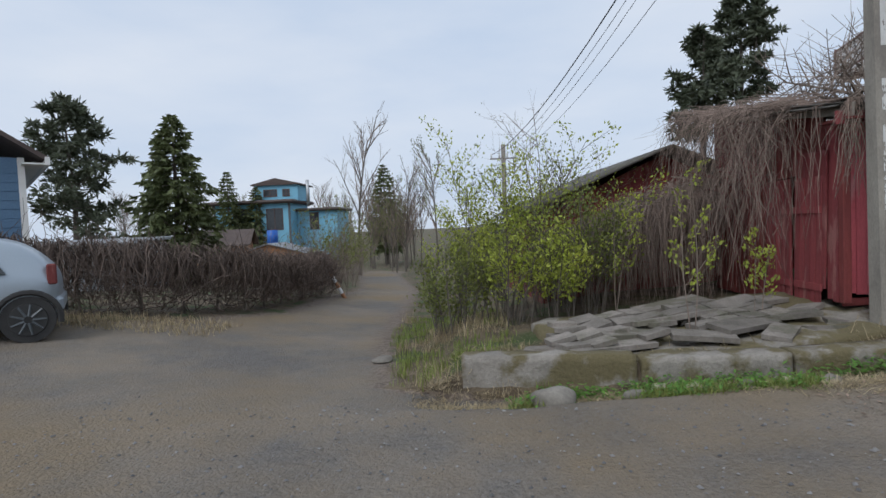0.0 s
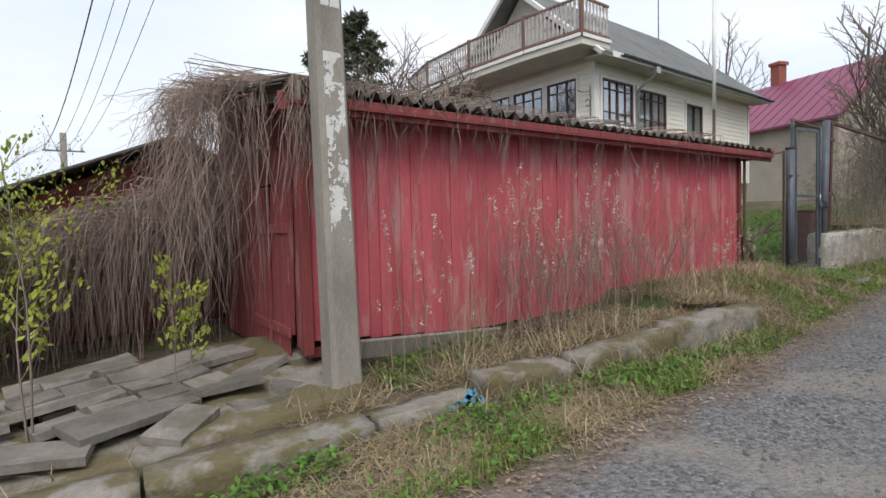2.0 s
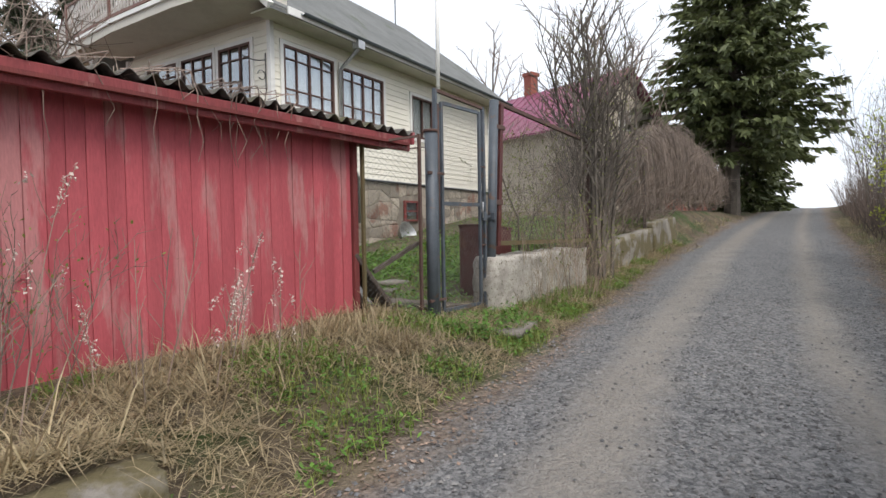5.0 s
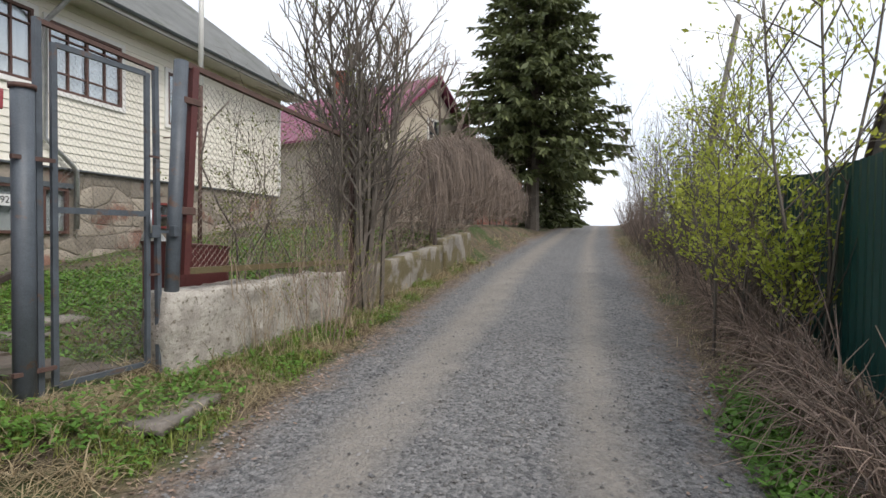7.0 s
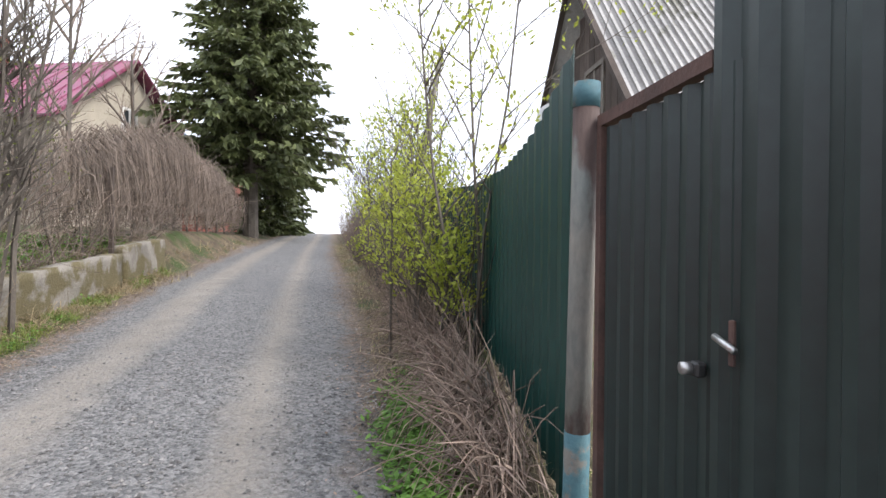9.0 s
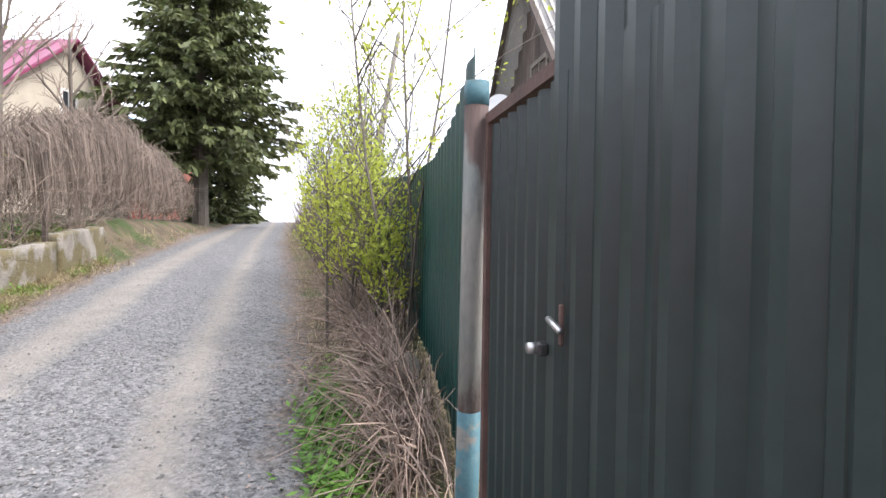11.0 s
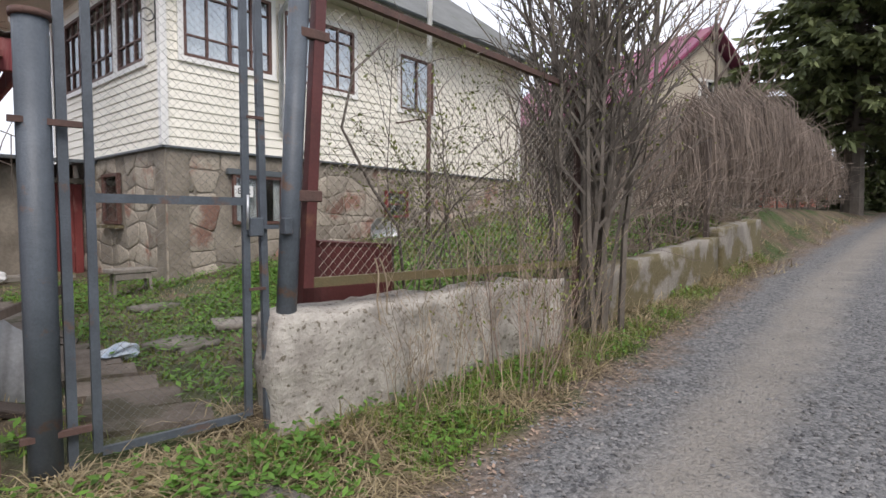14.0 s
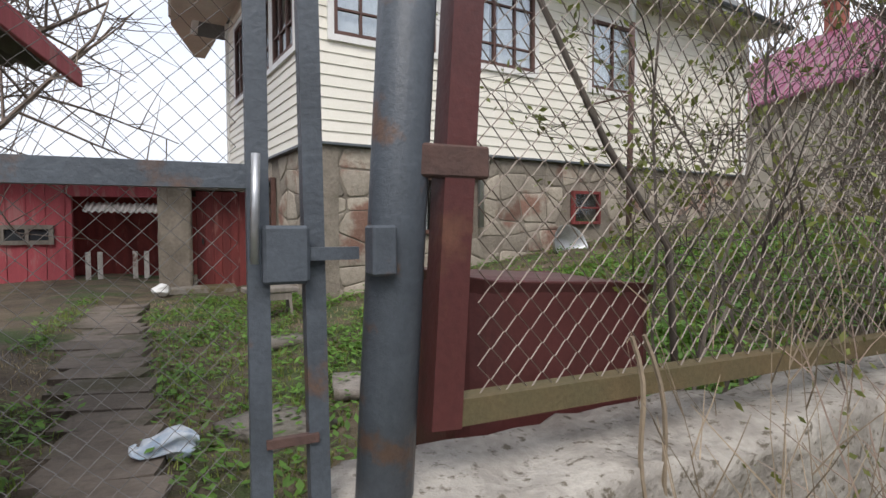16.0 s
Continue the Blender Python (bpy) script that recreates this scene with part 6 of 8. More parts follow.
# the tall spruces by the lane and on the far plots
spruce("spruce", 36.3, 8.0, 14.6, 4.5, 2.9, "tall dark spruce with a bare lower trunk beside the lane", seed=61, whorls=66, sprays=62, size=0.25)
spruce("spruce", 41.5, 8.3, 4.6, 2.2, 0.2, "olive conifer under the tall spruce", material="needle_pale", seed=62, whorls=20, sprays=26, size=0.24)
spruce("spruce", 47, 8.4, 5.0, 2.2, 0.2, "olive conifer under the tall spruce", material="needle_pale", seed=59, whorls=20, sprays=22, size=0.26)
spruce("spruce", -16.0, 28, 9.3, 3.0, 0.3, "dense bluish spruce behind the hedge", seed=63, whorls=40, sprays=34, z=-1.4, size=0.26)
spruce("spruce", -32.3, 70, 12.5, 2.4, 2, "dark pointed spruce far behind the plots", seed=64, whorls=24, sprays=16, z=-2.8, size=0.4)
spruce("spruce", -29.4, 72, 10.5, 2.2, 2, "dark pointed spruce far behind the plots", seed=65, whorls=24, sprays=16, z=-2.8, size=0.4)
spruce("spruce", -11.0, 66, 12.0, 2.6, 2, "dark pointed spruce far behind the plots", seed=66, whorls=24, sprays=16, z=-2.8, size=0.4)
pine("pine", -30.8, 40, 13.6, 5.2, "broad old pine with uneven crown", seed=67, z=-1.6, clear=0.25, limbs=46, size=0.3)
pine("pine", 26.5, 56, 23.5, 6.0, "tall pine rising behind the shed", seed=68, z=0.2, clear=0.5, limbs=40, size=0.42)
pine("pine", 20.5, 50, 17.5, 5.0, "tall pine rising behind the shed", seed=69, z=0.2, clear=0.45, limbs=34, size=0.4)
bare_tree("bare_tree", 10.7, 15.4, 4.4, "bare spreading apple tree in the yard", seed=72, z=0.4, r=0.13, kids=(16, 9, 5), spread=1.05, start=0.45, shrink=0.75)
bare_tree("bare_tree", 44, 26, 12, "bare tree behind the crimson roof", seed=73, z=2.0, r=0.16, kids=(12, 6, 4))
bare_tree("bare_tree", 27.0, 10.8, 6.4, "bare young tree in the plot", seed=74, r=0.1, kids=(12, 6, 4))
bare_tree("bare_tree", 29.0, 9.8, 5.6, "bare young tree in the plot", seed=75, r=0.09, kids=(12, 6, 4))

# far woods: a few trees built once and repeated
protos = [bare_tree("birch", -8, 36, 9.5, "bare birch at the edge of the wood", seed=80, z=-1.9, r=0.1, kids=(16, 6, 3), spread=0.5, group="birches along the side road"),
          bare_tree("birch", -3, 40, 8.5, "birch with a haze of new leaves", seed=81, z=-1.9, r=0.08, kids=(14, 6, 3), spread=0.5, per=1, leaf="leaf_olive", size=0.07, group="birches along the side road")]
rg = random.Random(90)
for k in range(1, 72, 2):
    a = rg.random()
    y = 42 + 44 * a
    x = y * rg.uniform(-0.2, -0.1) if k % 2 else -0.5 - 0.02 * y + rg.uniform(0, 8)
    if k % 2 and y < 34 and x < -8:
        continue
    src = protos[k % 2 if rg.random() < 0.7 else 1 - k % 2]
    sc = rg.uniform(0.5, 0.85)
    m = pose(x, y, gz(x, y) - 0.2 if y < 60 else -2.8, 0, 0, rg.uniform(0, 360)) @ Matrix.Scale(sc, 4)
    copy_thing(src, m)
for k in range(30):
    x, y = rg.uniform(-75, -12), rg.uniform(95, 120)
    copy_thing(protos[k % 2], pose(x, y, -3.0, 0, 0, rg.uniform(0, 360)) @ Matrix.Scale(rg.uniform(0.7, 1.3), 4))
for k in range(14):
    x, y = rg.uniform(5, 60), rg.uniform(90, 110)
    copy_thing(protos[k % 2], pose(x, y, -1.0, 0, 0, rg.uniform(0, 360)) @ Matrix.Scale(rg.uniform(0.7, 1.2), 4))
for k in range(16):
    a = k / 15
    x, y = -4.4 - 3.4 * a + rg.uniform(-0.4, 0.4), 18 + 20 * a
    random.seed(200 + k)
    shrub("scrub", x - 0.8, y, rg.uniform(1.8, 3.4), 7, "yellowish scrub beside the side road", "shrub", lean=0.35, r=0.014, kids=(7, 3), per=2, leaf="leaf_olive", size=0.045, base=0.6, z=gz(x - 0.8, y) - 0.05, group="scrub beside the side road", share=0.6)


# ---- neighbouring buildings ----
def prism_roof(parent, name, m, x0, x1, y0, y1, ze, zr, material, ridge="x", over=0.4, thick=0.1, label=""):
    """A gabled roof with its ridge along x or y of the frame m."""
    bm = bmesh.new()
    if ridge == "x":
        pts = [(x0 - over, y0 - over, ze), (x1 + over, y0 - over, ze), (x1 + over, (y0 + y1) / 2, zr), (x0 - over, (y0 + y1) / 2, zr), (x0 - over, y1 + over, ze), (x1 + over, y1 + over, ze)]
    else:
        pts = [(x0 - over, y1 + over, ze), (x0 - over, y0 - over, ze), ((x0 + x1) / 2, y0 - over, zr), ((x0 + x1) / 2, y1 + over, zr), (x1 + over, y1 + over, ze), (x1 + over, y0 - over, ze)]
    top = [bm.verts.new((x, y, z + thick)) for x, y, z in pts]
    low = [bm.verts.new(p) for p in pts]
    for f in ((0, 1, 2, 3), (3, 2, 5, 4)):
        bm.faces.new([top[k] for k in f])
        bm.faces.new([low[k] for k in f][::-1])
    ring = [0, 1, 2, 5, 4, 3]
    for a, b in zip(ring, ring[1:] + ring[:1]):
        bm.faces.new((low[a], low[b], top[b], top[a]))
    bmesh.ops.transform(bm, matrix=m, verts=bm.verts)
    bmesh.ops.recalc_face_normals(bm, faces=bm.faces)
    return part(name, bm, material, parent, label)


def gable_body(parent, m, x0, x1, y0, y1, zb, ze, zr, material, ridge="x", name="wall"):
    bm = bmesh.new()
    if ridge == "x":
        sec = [(y0, zb), (y1, zb), (y1, ze), ((y0 + y1) / 2, zr), (y0, ze)]
        ends = [[(x, a, b) for a, b in sec] for x in (x0, x1)]
    else:
        sec = [(x0, zb), (x1, zb), (x1, ze), ((x0 + x1) / 2, zr), (x0, ze)]
        ends = [[(a, y, b) for a, b in sec] for y in (y0, y1)]
    A, B = [[bm.verts.new(p) for p in e] for e in ends]
    bm.faces.new(A)
    bm.faces.new(B[::-1])
    for k in range(5):
        bm.faces.new((A[k], B[k], B[(k + 1) % 5], A[(k + 1) % 5]))
    bmesh.ops.recalc_face_normals(bm, faces=bm.faces)
    bmesh.ops.transform(bm, matrix=m, verts=bm.verts)
    return part(name, bm, material, parent)


def far_window(parent, m, x, z, w, h, frame_mat, y=0.0, glass_mat=None):
    o = part("window", bmesh_frame(m, x - w / 2, x + w / 2, z - h / 2, z + h / 2, 0.09, 0.08, y - 0.03), frame_mat, parent)
    part("pane", mboxes(m, ((x, y - 0.012, z), (w - 0.16, 0.02, h - 0.16))), M["glass_dark"], o)
    part("mullion", mboxes(m, ((x, y - 0.03, z), (0.06, 0.06, h - 0.16))), frame_mat, o)
    return o


M["glass_dark"] = mat("dark_window_glass", (0.03, 0.035, 0.04), (0.05, 0.055, 0.06), rough=0.1, bump=0)


def build_neighbours():
    # crimson-roofed house up the lane
    m = pose(34.2, 12.3, 0, 0, 0, -14)
    h = thing("crimson_roof_house", 35, 16, 2, "house with a crimson metal roof and pale gable", "house")
    gable_body(h, m, -3.6, 3.6, 0, 9.5, 1.0, 6.0, 8.8, M["plaster"], "y")
    prism_roof(h, "roof", m, -3.6, 3.6, 0, 9.5, 5.85, 8.95, M["magenta"], "y", 0.45, label="crimson sheet-metal roof")
    for k in range(16):
        s = Soup()
        y = -0.4 + k * 0.66
        s.tube([m @ V(-4.05, y, 5.97), m @ V(0, y, 9.08)], 0.018, 0.018, 4)
        s.ob("roof_seam", M["magenta"], h)
    ch = part("chimney", mboxes(m, ((0.2, 6.2, 9.3), (0.55, 0.55, 1.7))), M["brick"], h, "red brick chimney")
    part("chimney_cap", mboxes(m, ((0.2, 6.2, 10.2), (0.7, 0.7, 0.18))), M["brick"], ch)
    far_window(h, m, 0, 6.6, 0.9, 1.0, M["white_trim"])
    far_window(h, m, -1.6, 4.2, 1.1, 1.3, M["white_trim"])
    far_window(h, m, 1.6, 4.2, 1.1, 1.3, M["white_trim"])
    # blue-roofed house further up
    m = pose(50, 13.5, 0, 0, 0, -10)
    h = thing("blue_roof_house", 50, 15, 2.2, "house under a bright blue hipped roof", "house")
    part("wall", mboxes(m, ((0, 2.5, 4.7), (7, 6, 6.2))), M["brick"], h)
    bm = bmesh.new()
    b4 = [bm.verts.new(p) for p in ((-4, -1, 7.7), (4, -1, 7.7), (4, 6, 7.7), (-4, 6, 7.7))]
    t2 = [bm.verts.new(p) for p in ((-0.6, 2.5, 9.4), (0.6, 2.5, 9.4))]
    for f in ((b4[0], b4[1], t2[1], t2[0]), (b4[1], b4[2], t2[1]), (b4[2], b4[3], t2[0], t2[1]), (b4[3], b4[0], t2[0]), (b4[3], b4[2], b4[1], b4[0])):
        bm.faces.new(f)
    bmesh.ops.transform(bm, matrix=m, verts=bm.verts)
    part("roof", bm, M["blue_roof"], h)
    # dark timber house behind the green fence
    h = thing("timber_house", 20.8, -5, 0.8, "old dark timber house with a steep corrugated roof", "house")
    I = Matrix.Identity(4)
    gable_body(h, I, 18.5, 23.7, -9.5, -1.85, 0.3, 3.6, 6.75, M["dark_wood"], "y")
    for k in range(20):
        x = 18.62 + k * 0.26
        zt = 3.6 + (6.75 - 3.6) * (1 - abs(x - 21.1) / 2.6)
        part("cladding_board", boxes(((x, -1.835, (0.6 + zt) / 2), (0.245, 0.03, zt - 0.6), 0, 0.005)), M["dark_wood"], h)
    for sx in (-1, 1):
        wave_sheet(h, "roof_sheet", ((21.1 + sx * 3.3, -1.45, 2.95), (21.1, -1.45, 6.95), (21.1, -10, 6.95), (21.1 + sx * 3.3, -10, 2.95)) if sx < 0 else ((21.1, -1.45, 6.95), (24.4, -1.45, 2.95), (24.4, -10, 2.95), (21.1, -10, 6.95)), 1, 0.0, M["old_sheet"], rows=2, thick=0.03, label="pale weathered corrugated roof slope")
    for k in range(60):
        y = -1.5 - k * 0.155
        s = Soup()
        s.tube([V(17.78, y, 2.99), V(21.1, y, 6.99)], 0.034, 0.034, 4)
        s.ob("corrugation", M["old_sheet"], h)
    for sx in (-1, 1):
        s = Soup()
        s.tube([V(21.1 + sx * 3.32, -1.43, 2.93), V(21.1, -1.43, 6.95)], 0.07, 0.07, 4)
        s.ob("barge_board", M["dark_wood"], h)
    w = far_window(h, pose(21.1, -1.86, 0, 0, 0, 180), 0.3, 4.55, 0.95, 1.15, M["grey_wood"])
    d = thing("satellite_dish", 22.2, -1.45, 4.44, "round white satellite dish on the timber gable", "satellite dish")
    bm = bmesh.new()
    prev = None
    for j in range(6):
        r = 0.31 * j / 5
        ring = [bm.verts.new((r * math.cos(a), r * math.sin(a), 0.35 * r * r)) for a in np.linspace(0, 2 * math.pi, 20, endpoint=False)]
        if prev:
            for k in range(20):
                bm.faces.new((prev[k], prev[(k + 1) % 20], ring[(k + 1) % 20], ring[k]))
        prev = ring
    bmesh.ops.remove_doubles(bm, verts=bm.verts, dist=0.001)
    bmesh.ops.transform(bm, matrix=pose(22.2, -1.4, 4.46) @ (-V(-0.75, 0.62, 0.2)).to_track_quat("-Z", "Y").to_matrix().to_4x4(), verts=bm.verts)
    part("reflector", bm, M["white_plain"], d, smooth=True)
    bar("arm", d, (22.25, -1.98, 4.3), (22.22, -1.45, 4.4), 0.02, M["galv"])
    # blue wooden house down the side road
    m = pose(-35.2, 72, 0, 0, 0, 0)
    h = thing("blue_house", -25, 76, -1, "two-storey sky-blue wooden house with a lantern floor", "house")
    part("wall", mboxes(m, ((5.2, 4, 1.4), (10.4, 8, 8.2))), M["blue_wall"], h)
    part("wing", mboxes(m, ((13.2, 6.5, 1.0), (5.6, 7, 7.0))), M["blue_wall"], h)
    part("roof", mboxes(m, ((5.2, 4, 5.75), (12.0, 9.6, 0.5), 0, 0.2)), M["brown_roof"], h)
    part("roof", mboxes(m, ((13.3, 6.5, 4.6), (6.6, 8.2, 0.4), 0, 0.15)), M["brown_roof"], h)
    part("lantern", mboxes(m, ((8.2, 4, 7.0), (6.0, 5.5, 2.2))), M["blue_wall"], h)
    gable_body(h, m, 4.8, 11.6, 0.9, 7.2, 8.05, 8.2, 9.0, M["brown_roof"], "y", "lantern_roof")
    for x, z, w, hh, y in ((3.6, 3.4, 2.1, 2.9, 0), (8.3, 3.4, 2.3, 2.9, 0), (3.6, -0.9, 2.1, 2.2, 0), (7.4, 7.0, 1.9, 1.0, 1.25), (9.6, 7.0, 1.0, 1.0, 1.25)):
        far_window(h, m, x, z, w, hh, M["win_brown"], y=y)
    far_window(h, m, 12.8, 3.0, 1.3, 2.4, M["win_brown"], y=3.0)
    for x in (0.05, 6.3, 10.35):
        part("corner_board", mboxes(m, ((x, -0.05, 1.6), (0.28, 0.1, 7.8))), M["gutter"], h)
    bar("flue", h, (-22.7, 73.5, 5), (-22.7, 73.5, 8.6), 0.22, M["galv"])
    t = thing("water_barrel", -25, 69, -1, "bright blue plastic water barrel on a roof", "barrel")
    bar("drum", t, (-23.6, 62, 0.1), (-23.6, 62, 1.9), 0.62, M["blue_plastic"], 16)
    o = thing("orange_shed", -22, 60, -2, "low shed with orange board gable and metal roof", "shed")
    m = pose(-22.6, 58, 0, 0, 0, 0)
    gable_body(o, m, -4.4, 4.4, 0, 5, -2.9, -0.9, 0.3, M["orange_wall"], "y")
    prism_roof(o, "roof", m, -4.4, 4.4, 0, 5, -0.95, 0.35, M["tarp"], "y", 0.3)
    # slate-blue house at the corner
    h = thing("slate_blue_house", -15, 18, -0.3, "slate-blue sided house with a brown tiled roof", "house")
    m = pose(-11.35, 12.6, -0.1, 0, 0, 44)
    part("wall", mboxes(m, ((-3, 4, 1.6), (6, 8, 4.2))), M["blue_siding"], h)
    for k in range(17):
        part("siding_board", mboxes(m, ((-3, -0.012, -0.1 + k * 0.22), (6, 0.03, 0.2), 0, 0, (4, 0))), M["blue_siding"], h)
        part("siding_board", mboxes(m, ((0.012, 4, -0.1 + k * 0.22), (0.03, 8, 0.2), 0, 0, (0, 4))), M["blue_siding"], h)
    part("corner_trim", mboxes(m, ((0.01, -0.01, 1.7), (0.14, 0.14, 4.0))), M["white_trim"], h)
    prism_roof(h, "roof", m, -6, 0, 0, 8, 3.55, 5.9, M["brown_roof"], "y", 0.55, 0.12)
    part("eaves_trim", mboxes(m, ((0.5, 4, 3.58), (0.1, 9.2, 0.2))), M["white_trim"], h)
    part("eaves_soffit", mboxes(m, ((0.26, 4, 3.52), (0.5, 9.0, 0.04))), M["white_trim"], h)
    # flat-roofed store and rack behind the hedge
    g = thing("flat_store", -16, 22, -1, "low grey sheet-covered store behind the hedge", "shed")
    part("wall", boxes(((-17.6, 23.5, 0.2), (5.4, 3, 2.2), 0, 0.02)), M["tarp"], g)
    part("roof", boxes(((-17.6, 23.4, 1.42), (5.8, 3.4, 0.14), 0, 0.03, (3, 0))), M["tarp"], g)
    for k in range(4):
        bar("rail_post", g, (-15.4 + k * 0.9, 21.2, -0.8), (-15.4 + k * 0.9, 21.2, 1.1), 0.04, M["rust"], square=True)
    bar("rail", g, (-15.4, 21.2, 1.05), (-12.7, 21.2, 1.0), 0.04, M["rust"], square=True)
    c = thing("garden_cabin", -18, 45, -1.6, "small wooden garden cabin with grey roof", "cabin")
    m = pose(-22.4, 46, 0, 0, 0, 12)
    gable_body(c, m, -2.2, 2.2, 0, 3.5, -2, 0.6, 1.8, M["orange_wall"], "x")
    prism_roof(c, "roof", m, -2.2, 2.2, 0, 3.5, 0.55, 1.9, M["brown_roof"], "x", 0.5)
    # overgrown red barn behind the shed's end
    b = thing("red_barn", 4, 13, 0, "old red barn with a sagging roof under the vines", "barn")
    m = pose(3.7, 11.2, 0, 0, 0, 4)
    gable_body(b, m, -2.6, 2.6, 0.2, 6, -0.5, 1.62, 2.78, M["red_dark"], "y")
    wave_sheet(b, "roof_sheet", (m @ V(-2.9, -0.2, 1.72), m @ V(0.05, -0.2, 2.9), m @ V(0.05, 6.3, 2.9), m @ V(-2.9, 6.3, 1.72)), 1, 0.0, M["asbestos"], rows=3, thick=0.05)
    wave_sheet(b, "roof_sheet", (m @ V(0.05, -0.2, 2.9), m @ V(2.9, -0.2, 1.72), m @ V(2.9, 6.3, 1.72), m @ V(0.05, 6.3, 2.9)), 1, 0.0, M["asbestos"], rows=3, thick=0.05)
    # red outbuilding at the back of the yard
    r = thing("red_outbuilding", 11.5, 19.5, 0.5, "low red board outbuilding with an open porch", "outbuilding")
    part("wall", boxes(((9.6, 19.9, 1.7), (3.6, 0.14, 2.4), 0, 0.01)), M["red_board"], r)
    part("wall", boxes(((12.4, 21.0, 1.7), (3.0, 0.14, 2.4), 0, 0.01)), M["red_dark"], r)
    part("wall", boxes(((12.5, 19.82, 2.75), (2.4, 0.1, 0.6), 0, 0.01)), M["red_board"], r)
    for k in range(10):
        part("board", boxes(((8.0 + k * 0.345, 19.81, 1.7), (0.33, 0.02, 2.35), 0, 0.004)), M["red_board"], r)
    far_window(r, pose(10.6, 19.8, 0), 0, 1.62, 0.95, 0.42, M["grey_wood"])
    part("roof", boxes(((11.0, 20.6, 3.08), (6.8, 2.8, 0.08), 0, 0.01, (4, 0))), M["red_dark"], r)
    wave_sheet(r, "porch_canopy", ((11.7, 19.1, 2.1), (13.1, 19.1, 2.08), (13.1, 19.8, 2.3), (11.7, 19.8, 2.32)), 12, 0.02, M["old_sheet"], rows=2)
    for k in range(6):
        if k in (2, 3):
            continue
        part("picket", boxes(((11.75 + k * 0.22, 19.3, 0.95), (0.1, 0.03, 0.6), 0, 0.006)), M["baluster"], r)
    p = thing("gate_pillar", 13.3, 17.3, 0.5, "plastered stone pillar beside the porch", "pillar")
    rough_block("pillar_shaft", (13.48, 16.95, 1.6), (0.56, 0.5, 2.4), M["mortar"], p, cuts=3, amp=0.03, seed=9)
    # roof corner of the shed side facing the yard
    st = thing("stool", 14.6, 12.9, 0.5, "weathered wooden stool by the house wall", "stool")
    part("seat", boxes(((14.62, 12.75, 0.98), (0.62, 0.4, 0.06), 8, 0.01)), M["grey_wood"], st)
    for dx in (-0.22, 0.22):
        for dy in (-0.13, 0.13):
            bar("leg", st, (14.62 + dx * 1.15, 12.75 + dy * 1.15, gz(14.6, 12.75) - 0.02), (14.62 + dx, 12.75 + dy, 0.96), 0.025, M["grey_wood"], square=True)
    part("apron", boxes(((14.62, 12.58, 0.9), (0.5, 0.03, 0.09), 8, 0.004)), M["grey_wood"], st)


build_neighbours()


